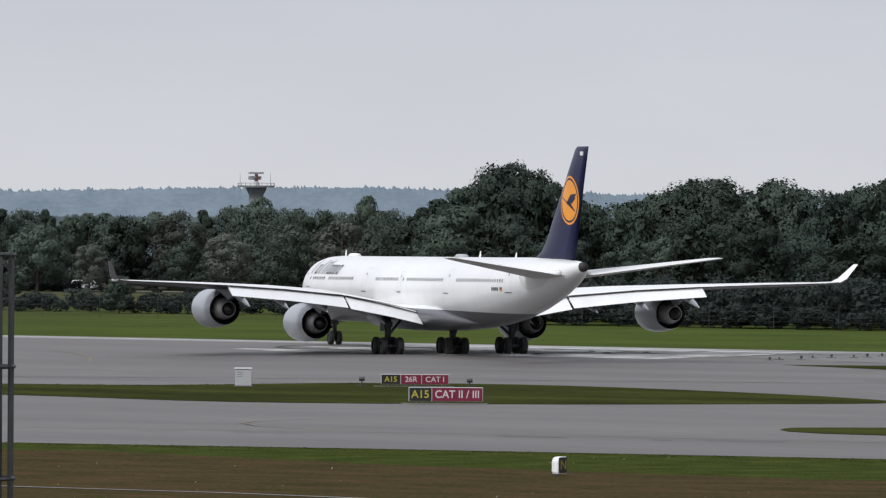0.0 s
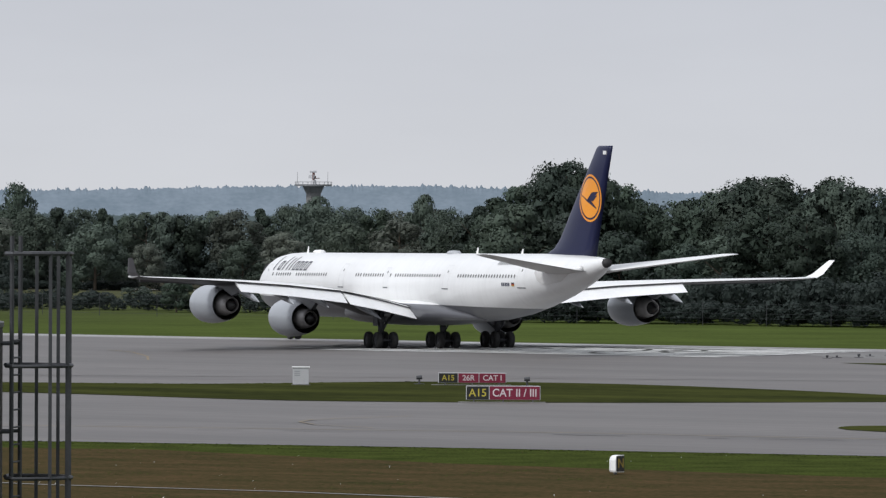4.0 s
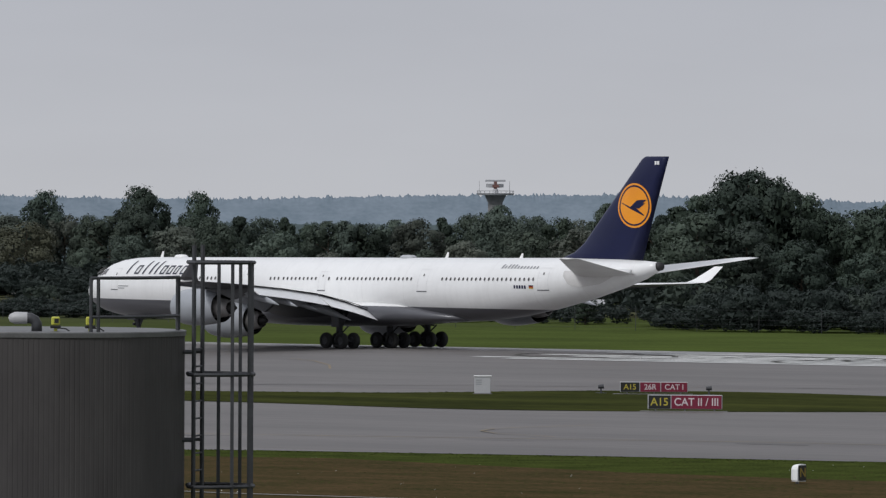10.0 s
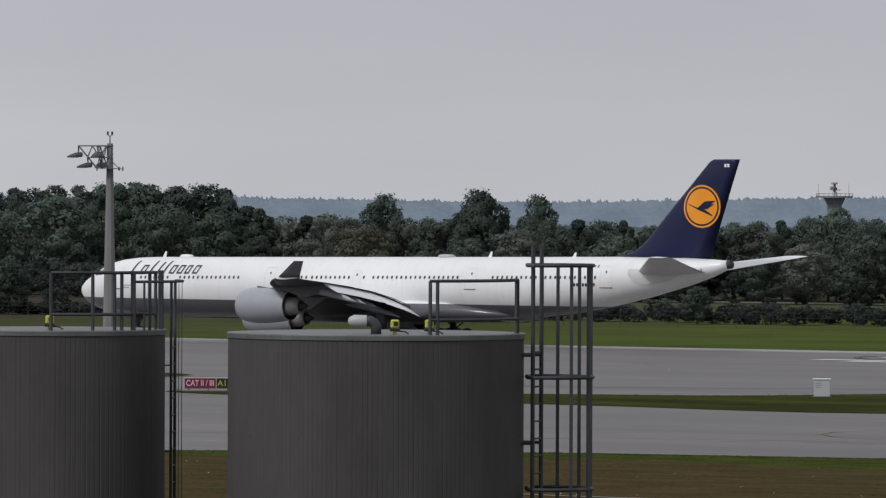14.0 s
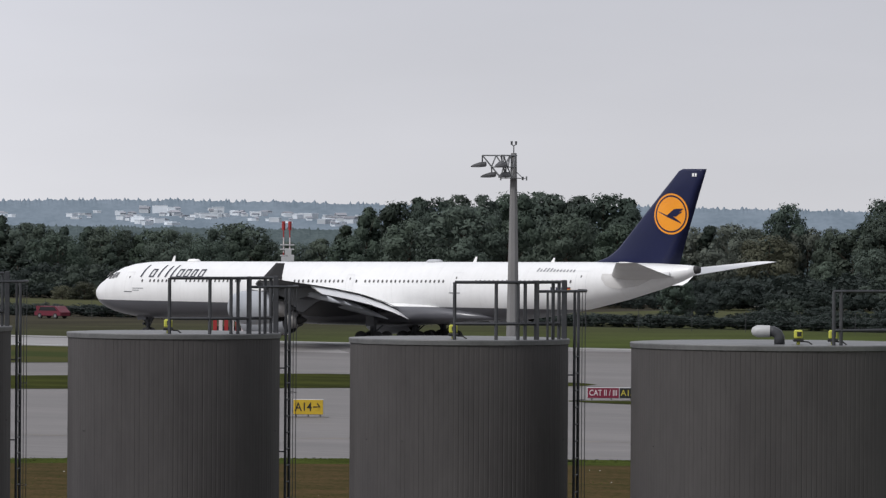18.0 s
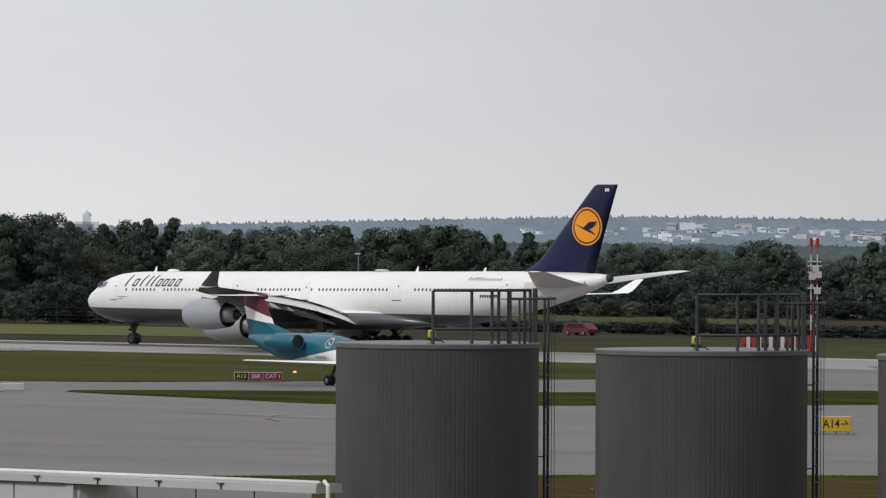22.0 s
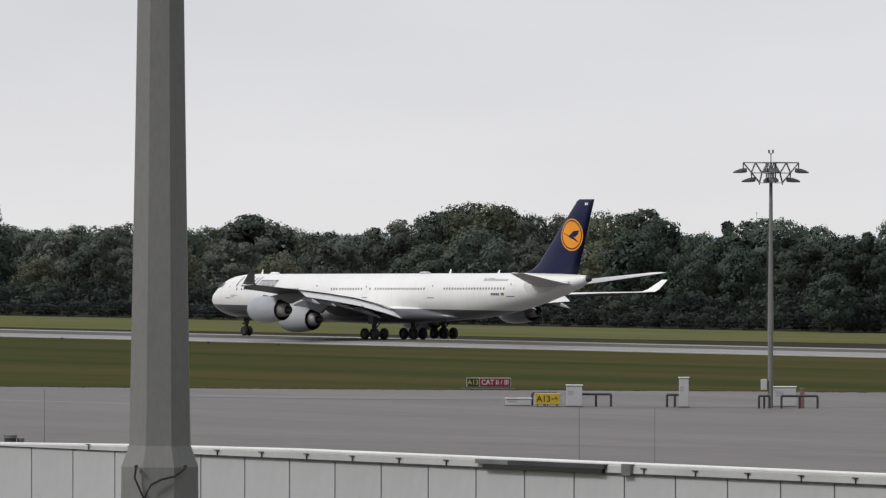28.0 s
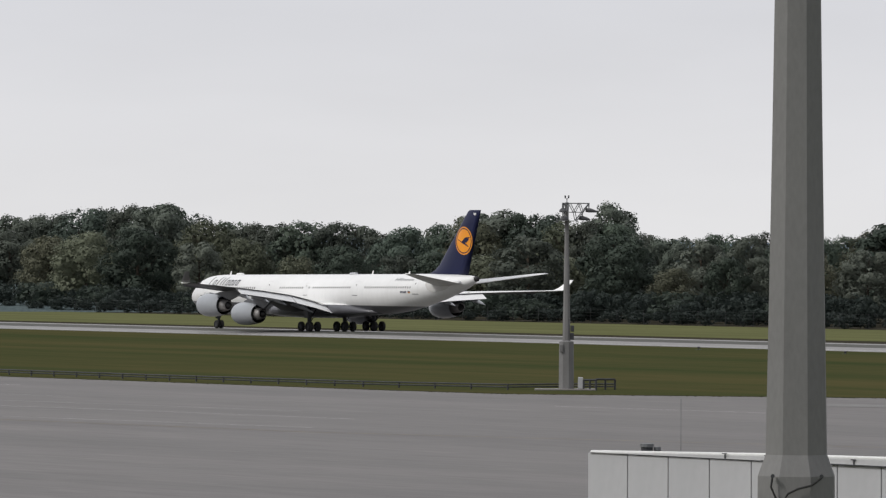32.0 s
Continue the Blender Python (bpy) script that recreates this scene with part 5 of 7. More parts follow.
def block_sign():
    x, y = polar(29.885, 341)
    ob = thing("taxiway_letter_sign", pose(x, y, 0, 0, 0, 29.9 + 52), "white rounded sign with a black N face on grass", "sign")
    bm = bmesh.new()
    rings = []
    for z, k in ((.14, .94), (.22, 1.0), (.72, 1.0), (.86, .93), (.93, .80), (.96, .62)):
        rings.append([(.29 - .62 * k * (1 - math.cos(t)) / 2 * 1.06, -.30 + .62 * k * math.sin(t) * .95, z) for t in (math.pi * i / 10 for i in range(11))])
    loft(bm, rings)
    part("case", bm, M_white, ob, "white rounded case")
    bm = bmesh.new()
    box(bm, -.30, .27, -.335, -.29, .18, .92)
    f = part("sign_face", bm, M_signblack, ob)
    writing("lettering", "N", .62, pose(0, -.345, .55), M_machine, f)
    bm = bmesh.new()
    tube(bm, (0, 0, 0), (0, 0, .16), .08, .08, 8)
    part("leg", bm, M_steel, ob)


block_sign()


def cabinet(az, d, w, h, label, name="cabinet"):
    x, y = polar(az, d)
    ob = thing(name, pose(x, y, 0, 0, 0, az), label, "cabinet")
    bm = bmesh.new()
    box(bm, -w / 2, w / 2, 0, .55, .06, h, .03)
    part("body", bm, M_panel, ob)
    bm = bmesh.new()
    box(bm, -w / 2 - .06, w / 2 + .06, -.06, .61, h, h + .08, .02)
    part("lid", bm, M_roof, ob)
    bm = bmesh.new()
    box(bm, -w / 2 - .1, w / 2 + .1, -.1, .65, 0, .06)
    part("base", bm, M_pave, ob)
    bm = bmesh.new()
    for k in range(3):
        box(bm, -w * .4, -w * .05, -.006, 0, h * .55 + k * .14, h * .55 + k * .14 + .07)
    part("label_bar", bm, M_line, ob)
    return ob


cabinet(32.425, 488, 1.12, 1.22, "pale grey electrical cabinet on the grass island")
cabinet(50.82, 546, 1.22, 1.62, "tall pale cabinet beside a pipe barrier")
cabinet(49.937, 545, .75, 2.25, "narrow tall pale cabinet on the apron edge")
cabinet(51.27, 548, 2.0, .55, "low pale equipment box on the apron edge")
cabinet(49.125, 548, 1.75, 1.5, "pale grey cabinet behind the mast")


def barrier(az, d, w, h=.95):
    x, y = polar(az, d)
    ob = thing("pipe_barrier", pose(x, y, 0, 0, 0, az), "low dark pipe barrier at the apron edge", "barrier")
    bm = bmesh.new()
    tube(bm, (-w / 2, 0, h), (w / 2, 0, h), .09, .09, 8)
    part("rail", bm, M_dsteel, ob)
    for k in range(3):
        bm = bmesh.new()
        px = -w / 2 + w * k / 2
        tube(bm, (px, 0, 0), (px, 0, h), .09, .09, 8)
        part("post", bm, M_dsteel, ob)


def marker_post(az, d, h):
    x, y = polar(az, d)
    ob = thing("marker_post", pose(x, y, 0, 0, 0, az), "faded red post behind the pipe barrier", "post")
    bm = bmesh.new()
    box(bm, -.17, .17, -.1, .1, 0, h, .03)
    part("post", bm, M_faded, ob)
    bm = bmesh.new()
    box(bm, -.2, .2, -.13, .13, h, h + .06, .02)
    part("cap", bm, M_steel, ob)


marker_post(48.985, 545, 1.45)
for az, d, w in ((50.645, 547, 2.3), (51.06, 549, 1.9), (50.01, 546, 1.2), (49.29, 543, .8), (49.006, 543, 2.75), (55.825, 628, 1.1), (55.70, 631, 1.7)):
    barrier(az, d, w)


# ---- trees, hills and distance ----
def crown_mesh(name, seed, mat, width, n_lobe, n_leaf, size, bare=0.1, point=0.0, clumps=6):
    """A crown one unit high: a few large lobes, each of several clumps of small leaves round a dense heart. point: how far the top draws in."""
    rng = np.random.default_rng(seed)
    verts, faces, sides, count = [], [], [], 0
    cen0 = np.array([0, 0, bare + (1 - bare) * .5])
    half = np.array([width / 2, width / 2, (1 - bare) / 2])

    def leaf(p, nrm, sz):
        u = np.cross(nrm, rng.normal(size=p.shape))
        u /= np.linalg.norm(u, axis=1)[:, None] + 1e-9
        w = np.cross(nrm, u)
        w /= np.linalg.norm(w, axis=1)[:, None] + 1e-9
        sz = sz[:, None]
        return np.stack([p - u * sz, p + u * sz * .5 - w * sz * .9, p + u * sz * .6 + w * sz * .8], 1).reshape(-1, 3)

    def rounded(pts, cen, v):
        """Leaves take the light as the rounded clump and lobe that they cover."""
        q = (pts - cen) / (np.linalg.norm(pts - cen, axis=1)[:, None] + 1e-9)
        q = q * .55 + v * .45 + rng.normal(scale=.16, size=v.shape)
        return np.repeat(q / np.linalg.norm(q, axis=1)[:, None], 3, 0)
    for c in range(n_lobe):
        z = 1 - 2 * (c + .35) / n_lobe
        a = c * 2.39996 + rng.uniform(-.5, .5)
        rr = math.sqrt(max(0, 1 - z * z)) if z > -.4 else .9
        rr *= 1 - point * max(0, z + .3)
        d = np.array([math.cos(a) * rr, math.sin(a) * rr, z])
        big = width * rng.uniform(.17, .27) * (1 - .45 * point * max(0, z + .2))
        cen = cen0 + d * (half - big * .8) * rng.uniform(.85, 1.05)
        cen[2] = min(cen[2], 1.0 - big)
        # the dense heart of the lobe
        v = rng.normal(size=(n_leaf, 3))
        v /= np.linalg.norm(v, axis=1)[:, None]
        pts = cen + v * big * rng.uniform(.68, .92, n_leaf)[:, None]
        sides.append(rounded(pts, cen, v))
        verts.append(leaf(pts, v + rng.normal(scale=.4, size=v.shape), size * rng.uniform(1.7, 2.7, n_leaf)))
        faces.append(np.arange(n_leaf * 3).reshape(-1, 3) + count)
        count += n_leaf * 3
        for k in range(clumps):
            e = rng.normal(size=3) * .8 + d + np.array([0, 0, .12])
            e /= np.linalg.norm(e)
            rad = big * rng.uniform(.38, .6)
            mid = cen + e * (big - rad * .75) * rng.uniform(.85, 1.08)
            v = rng.normal(size=(n_leaf, 3)) + e * .6
            v /= np.linalg.norm(v, axis=1)[:, None]
            far = np.abs(rng.normal(.88, .17, n_leaf))
            pts = mid + v * rad * far[:, None] * np.array([1.12, 1.12, .85])
            pts[:, 2] = np.minimum(pts[:, 2], 1.01)
            sides.append(rounded(pts, cen, v))
            verts.append(leaf(pts, v * .7 + e * .7 + rng.normal(scale=.4, size=v.shape), size * rng.uniform(.5, 1.4, n_leaf)))
            faces.append(np.arange(n_leaf * 3).reshape(-1, 3) + count)
            count += n_leaf * 3
    me = bpy.data.meshes.new(name)
    me.from_pydata(np.concatenate(verts).tolist(), [], np.concatenate(faces).tolist())
    me.materials.append(mat)
    me.normals_split_custom_set_from_vertices(np.concatenate(sides).tolist())
    return me


def tree_kind(seed, mat, width, n_lobe=16, n_leaf=64, size=.014, bare=.18, label="", point=0.0):
    """A tree one unit high: trunk with limbs and a crown of leaf clumps."""
    rng = random.Random(seed)
    ob = thing("tree", pose(0, 0, 0), label, "tree", "trees along the field")
    bm = bmesh.new()
    tube(bm, (0, 0, -.02), (.01, 0, .45), .022, .014, 7)
    tube(bm, (.01, 0, .45), (0, .01, .9), .014, .003, 6)
    for k in range(7):
        a, h = rng.uniform(0, 6.28), rng.uniform(.2, .7)
        r = width * .38 * rng.uniform(.6, 1)
        tube(bm, (.005, 0, h), (math.cos(a) * r, math.sin(a) * r, h + rng.uniform(.1, .25)), .008, .002, 5)
    part("trunk", bm, M_bark, ob, "brown tapered trunk with limbs")
    cr = new("crown", crown_mesh("crown", seed, mat, width, n_lobe, n_leaf, size, bare, point))
    cr.parent = ob
    return ob


KINDS = [tree_kind(1, M_leaf[0], .66, 17, bare=.08, label="dense dark green broadleaf tree in a field belt"),
         tree_kind(2, M_leaf[1], .76, 17, bare=.06, label="broad mid-green broadleaf tree in a field belt"),
         tree_kind(3, M_leaf[0], .56, 16, bare=.06, point=.38, label="upright pointed dark green tree in a field belt"),
         tree_kind(4, M_leaf[1], .68, 16, bare=.06, point=.2, label="rounded green broadleaf tree in a field belt"),
         tree_kind(5, M_leaf[2], .82, 17, bare=.03, label="olive green spreading tree in a field belt"),
         tree_kind(6, M_leaf[0], .92, 20, bare=.02, label="wide dark green tree in a field belt"),
         tree_kind(11, M_leaf[3], .74, 17, bare=.04, label="broadleaf tree in a field belt, its leaves greyed for haze"),
         tree_kind(12, M_leaf[4], .84, 17, bare=.03, point=.15, label="willow-like tree in the western belt, its leaves paled for haze")]
# the skyline of the belt, east to west: direction, height seen above the eye's level
SKY_EAST = [(26.5, .0), (27.4, .02), (27.8, -.03), (28.1, .07), (28.4, -.01), (28.7, .05), (29.15, -.03), (29.4, -.1), (29.6, -.16), (29.8, .03), (29.95, .12), (30.1, .13), (30.3, .17),
            (30.6, .06), (30.85, -.1), (31.1, -.21), (31.3, -.13), (31.45, -.09), (31.6, -.22), (32.1, -.22), (32.32, -.11), (32.5, -.2), (33.2, -.24), (33.67, -.26), (34.5, -.22), (34.56, -.2), (34.71, -.005), (34.86, -.2)]
SKY_MID = [(34.97, -.2), (35.17, .035), (35.4, -.19), (35.55, -.23), (35.8, -.21), (35.98, -.005), (36.17, -.2), (36.4, -.2), (36.7, -.19), (36.97, -.15), (37.06, .0), (37.22, .03), (37.55, .065), (37.75, .045), (37.95, .07), (38.2, .04), (38.5, .075),
           (38.72, .055), (38.95, .02), (39.26, 0.0), (39.5, -.09), (39.75, -.32), (40.1, -.34), (40.4, -.2), (40.85, -.27), (41.4, -.24), (41.77, -.23), (42.1, -.18), (42.5, -.15), (43.0, -.08)]
SKY_WEST = [(43.5, -.12), (44.0, -.1), (44.76, -.15), (45.0, -.06), (45.5, -.04), (45.95, -.13), (46.1, 0.0), (46.3, -.04), (46.5, 0.0), (46.76, -.1), (47.1, .02), (47.3, -.02), (47.6, .14), (47.85, .12),
            (48.1, .01), (48.36, .03), (48.5, .0), (48.64, -.07), (48.8, -.02), (49.0, .03), (49.2, .06), (49.7, .04), (50.0, -.09), (50.26, .13), (50.6, .1), (50.85, .05), (51.26, .12), (51.6, .17), (52.0, .1), (52.4, -.02), (52.7, -.08),
            (53.1, 0.0), (53.4, .08), (53.85, -.02), (54.7, -.02), (55.1, -.05), (55.45, 0.0), (55.67, .24), (55.9, .1), (56.3, .12), (56.6, .17), (57.0, .06), (57.4, 0.0), (57.7, .07), (58.1, .07), (58.8, .09), (59.3, .22), (60.5, .1), (61.5, .12)]
SKYLINE = SKY_EAST + SKY_MID + SKY_WEST


def skyline(az):
    return float(np.interp(az, [q[0] for q in SKYLINE], [q[1] for q in SKYLINE]))


def step(a, b, x):
    t = min(1, max(0, (x - a) / (b - a)))
    return t * t * (3 - 2 * t)


def belt_y(az):
    """The belt stands back behind a field road in its middle stretch."""
    return 695 + 120 * step(30.9, 31.5, az) * (1 - step(45.2, 46.8, az))


def belt():
    rng = random.Random(7)

    low = {16: ([], []), 17: ([], [])}
    bush = {16: crown_mesh("hedge", 7, M_hedge_shade, 1.3, 7, 38, .038, .0, 0, 3), 17: crown_mesh("hedge", 8, M_leaf[1], 1.3, 7, 38, .038, .0, 0, 3)}
    shape = {k: (np.array([v.co[:] for v in m.vertices]), np.array([p.vertices[:] for p in m.polygons])) for k, m in bush.items()}

    def plant(az, y, h, wide, kind):
        if kind in low:
            co, fs = shape[kind]
            t = rng.uniform(0, 6.28)
            xx, yy = co[:, 0] * math.cos(t) - co[:, 1] * math.sin(t), co[:, 0] * math.sin(t) + co[:, 1] * math.cos(t)
            count = sum(len(q) for q in low[kind][0])
            low[kind][0].append(np.stack([xx * h * wide - y * math.tan(radians(az)), yy * h * wide + y, co[:, 2] * h + FAR_Z - .1], 1))
            low[kind][1].append(fs + count)
            return
        sc = Matrix.Diagonal((h * wide, h * wide, h, 1))
        copy_thing(KINDS[kind], pose(-y * math.tan(radians(az)), y, FAR_Z - .1, 0, 0, rng.uniform(0, 360)) @ sc)
    # single trees that stand out of the belt
    for (a0, e0), (a1, e1), (a2, e2) in zip(SKYLINE, SKYLINE[1:], SKYLINE[2:]):
        if e1 > e0 + .02 and e1 > e2 + .02:
            y = belt_y(a1) + rng.uniform(-5, 5)
            d = y / math.cos(radians(a1))
            h = (seen_z(e1, d) - FAR_Z) * 1.02
            wide = min(1.0, max(.42, (a2 - a0) * 1.25 * radians(1) * d / h))
            plant(a1, y, h, wide / .72, rng.choice((0, 3, 1) if a1 < 50.5 else (6, 3, 6)))
    # tall row: its tops make the skyline
    az = 26.6
    while az < 61.8:
        y = belt_y(az) + rng.uniform(-9, 12)
        d = y / math.cos(radians(az))
        h = (seen_z(min(skyline(az - .13), skyline(az), skyline(az + .13)), d) - FAR_Z) * rng.uniform(1.0, 1.06)
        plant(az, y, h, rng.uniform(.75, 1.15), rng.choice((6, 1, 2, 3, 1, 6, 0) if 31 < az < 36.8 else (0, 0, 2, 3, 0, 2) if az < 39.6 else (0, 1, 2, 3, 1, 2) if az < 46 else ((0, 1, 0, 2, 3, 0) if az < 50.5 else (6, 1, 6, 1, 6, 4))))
        az += rng.uniform(.14, .24)
    # middle row
    az = 26.4
    while az < 61.8:
        y = belt_y(az) - 26 + rng.uniform(-6, 6)
        if not 33.0 < az < 33.4:
            h = (seen_z(skyline(az), y / math.cos(radians(az))) - FAR_Z) * rng.uniform(.62, .9)
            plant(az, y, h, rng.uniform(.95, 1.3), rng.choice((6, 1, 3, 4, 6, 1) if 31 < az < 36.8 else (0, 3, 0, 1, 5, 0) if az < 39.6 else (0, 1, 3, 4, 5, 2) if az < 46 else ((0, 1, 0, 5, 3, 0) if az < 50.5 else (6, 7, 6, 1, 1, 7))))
        az += rng.uniform(.30, .50)
    # shrubs in front
    az = 26.4
    while az < 61.8:
        back = 1 - step(30.9, 31.5, az) * (1 - step(45.2, 46.8, az))
        if rng.random() < (.9 if back > .5 else .12):
            y = (648 if back > .5 else 690) + rng.uniform(-5, 8)
            plant(az, y, rng.uniform(2.2, 6.5 if back > .5 else 3.6), rng.uniform(.8, 1.3), rng.choice((16, 17, 16)))
        az += rng.uniform(.4, .8)
    az = 26.4
    while az < 61.8:
        if not 31.2 < az < 35.0:
            plant(az, belt_y(az) - 44 + rng.uniform(-4, 4), rng.uniform(3.0, 6.2), rng.uniform(.9, 1.3), rng.choice((16, 16, 17)))
        az += rng.uniform(.26, .46)
    # hedge along the belt's foot, its leaves darkened for the shade there
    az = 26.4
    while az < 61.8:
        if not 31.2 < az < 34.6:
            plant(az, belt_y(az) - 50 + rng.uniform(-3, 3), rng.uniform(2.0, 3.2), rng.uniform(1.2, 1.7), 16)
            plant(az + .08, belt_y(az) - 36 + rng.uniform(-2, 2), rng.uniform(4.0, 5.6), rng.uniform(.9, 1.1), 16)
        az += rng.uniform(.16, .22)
    # ragged dark hedge along the near side of the field road, with single round trees in it
    az = 31.4
    while az < 36.4:
        plant(az, 668 + rng.uniform(-4, 6), rng.uniform(1.5, 2.5), rng.uniform(1.1, 1.6), 16)
        if rng.random() < .3:
            plant(az, 700 + rng.uniform(-6, 6), rng.uniform(1.6, 2.4), rng.uniform(1.2, 1.7), rng.choice((16, 17)))
        az += rng.uniform(.09, .15)
    az = 32.6
    while az < 36.0:
        thick = 33.72 < az < 34.8
        plant(az, 792 + rng.uniform(-1, 1), rng.uniform(1.2, 1.5) if thick else rng.uniform(.6, 1.0), rng.uniform(1.4, 2.2), 16)
        az += rng.uniform(.04, .06) if thick else rng.uniform(.12, .3)
    for az in (31.42, 31.50, 31.60):
        plant(az, 732 + rng.uniform(-1, 1), 1.25, 1.6, 17)
    for az, y, h in ((33.43, 662, 4.4), (32.13, 742, 4.6), (31.6, 664, 3.4), (34.3, 735, 3.6)):
        plant(az, y, h, 1.25, 0)
    # undergrowth between the trunks behind the road, its shade in the leaf colour
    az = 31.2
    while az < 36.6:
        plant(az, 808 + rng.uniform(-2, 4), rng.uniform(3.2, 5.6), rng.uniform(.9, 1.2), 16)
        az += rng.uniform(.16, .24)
    # low dark crop row across the western meadow, and olive bushes before the trees
    az = 34.9
    while az < 46.2:
        plant(az, 655 + rng.uniform(-1, 2), rng.uniform(1.5, 1.8), rng.uniform(1.7, 2.2), 16)
        az += rng.uniform(.07, .10)
    for az, h, wide in ((41.45, 2.4, 1.9), (41.62, 2.8, 1.9), (41.8, 2.2, 1.8), (40.85, 2.3, 1.9), (40.62, 2.6, 1.9), (38.2, 2.4, 1.8)):
        plant(az, 758, h, wide, 4)
    # lone round trees on the grass
    for az, d, h in ((38.98, 838, 6.4), (36.85, 850, 6.0), (41.0, 860, 5.6), (42.95, 920, 4.3), (43.88, 925, 5.6), (48.76, 966, 8.5), (46.43, 930, 4.5)):
        plant(az, d * math.cos(radians(az)), h, 1.2, 0)
    for az, d, h in ((57.89, 1200, 6.8), (58.38, 1216, 4.7)):
        plant(az, d * math.cos(radians(az)), h, 1.0, 6)
    for kind, label in ((16, "dark green shrubs and hedge below the trees, shade in their colour"), (17, "olive shrubs scattered along the hedge")):
        me = bush[kind]
        me.clear_geometry()
        me.from_pydata(np.concatenate(low[kind][0]).tolist(), [], np.concatenate(low[kind][1]).tolist())
        tagged(new("hedge", me), label, "hedge", "", "stuff")


belt()
for k in KINDS:
    for o in (*k.children_recursive, k):
        bpy.data.objects.remove(o)


def ridge(name, d0, d1, tops, rough, seed, mat, label):
    """A wooded rise from d0 up to d1 metres off; tops: direction, height above the eye's level."""
    rng = random.Random(seed)
    verts, faces, uv = [], [], []
    n, low = 7000, FAR_Z - 1
    spikes = [(22 + .019 * (k + rng.random()), rng.uniform(.008, .019), rough * rng.choice((.3, .8, 1.3, 2.4))) for k in range(2216)]
    for i in range(n + 1):
        az = 22 + 42 * i / n
        base = float(np.interp(az, [q[0] for q in tops], [q[1] for q in tops]))
        base += rough * .8 * noise.noise((az * 4, seed, 0))
        el = base + rough * .9 * noise.noise((az * 17, seed, 3)) + max(h * max(0.0, 1 - abs(az - c) / w) for c, w, h in spikes[max(0, int((az - 22) / .019) - 2):int((az - 22) / .019) + 3])
        for k, f in enumerate((0, .25, .5, .75, .985, 1)):
            d = d0 + (d1 - d0) * f
            x, y = polar(az, d)
            z = seen_z(el, d1) if k == 5 else low + (seen_z(base, d1) - low) * f ** 1.1
            verts.append((x, y, z))
            uv.append((az, 2.2 * math.degrees((z - EYE[2]) / d)))
            if i and k:
                j = i * 6 + k
                faces.append((j - 7, j - 1, j, j - 6))
    me = bpy.data.meshes.new(name)
    me.from_pydata(verts, [], faces)
    me.materials.append(mat)
    layer = me.uv_layers.new(name="slope")
    for lp in me.loops:
        layer.data[lp.index].uv = uv[lp.vertex_index]
    me.shade_smooth()
    tagged(new(name, me), label, "hill", "", "structure")


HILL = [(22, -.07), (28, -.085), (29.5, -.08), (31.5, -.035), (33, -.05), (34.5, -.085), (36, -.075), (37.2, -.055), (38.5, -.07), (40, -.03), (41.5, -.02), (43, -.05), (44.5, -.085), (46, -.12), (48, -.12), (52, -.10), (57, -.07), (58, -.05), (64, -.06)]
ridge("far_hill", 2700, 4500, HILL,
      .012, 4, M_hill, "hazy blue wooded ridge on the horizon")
ridge("far_woods", 1250, 1600, [(22, -.30), (30, -.29), (36, -.27), (40, -.25), (44, -.22), (47, -.16), (52, -.14), (60, -.10), (64, -.1)], .010, 9, M_woods, "woods behind the field belt, haze in their blue-green")


def hill_distance(az, el):
    """How far off the far hill's slope is met, at el degrees above the eye's level."""
    low = FAR_Z - 1
    top = float(np.interp(az, [q[0] for q in HILL], [q[1] for q in HILL]))
    for k in range(401):
        f = k / 400
        d = 2700 + 1800 * f
        if low + (seen_z(top, 4500) - low) * f ** 1.1 >= seen_z(el, d):
            return d - 12
    return 4480


def town_house(x, y, z, turn, w, h, gable):
    ob = thing("house", pose(x, y, 0, 0, 0, turn), "pale rendered house on the far hazy slope" if gable else "pale flat-roofed block on the far hazy slope", "house", "buildings of the far town")
    bm = bmesh.new()
    box(bm, -w / 2, w / 2, 0, 8, z - 4, z + h)
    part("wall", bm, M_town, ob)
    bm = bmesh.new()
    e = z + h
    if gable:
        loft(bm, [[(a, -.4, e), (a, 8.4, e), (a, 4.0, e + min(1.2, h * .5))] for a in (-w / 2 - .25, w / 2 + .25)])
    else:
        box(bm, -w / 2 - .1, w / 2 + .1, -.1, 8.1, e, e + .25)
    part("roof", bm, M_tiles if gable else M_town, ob)


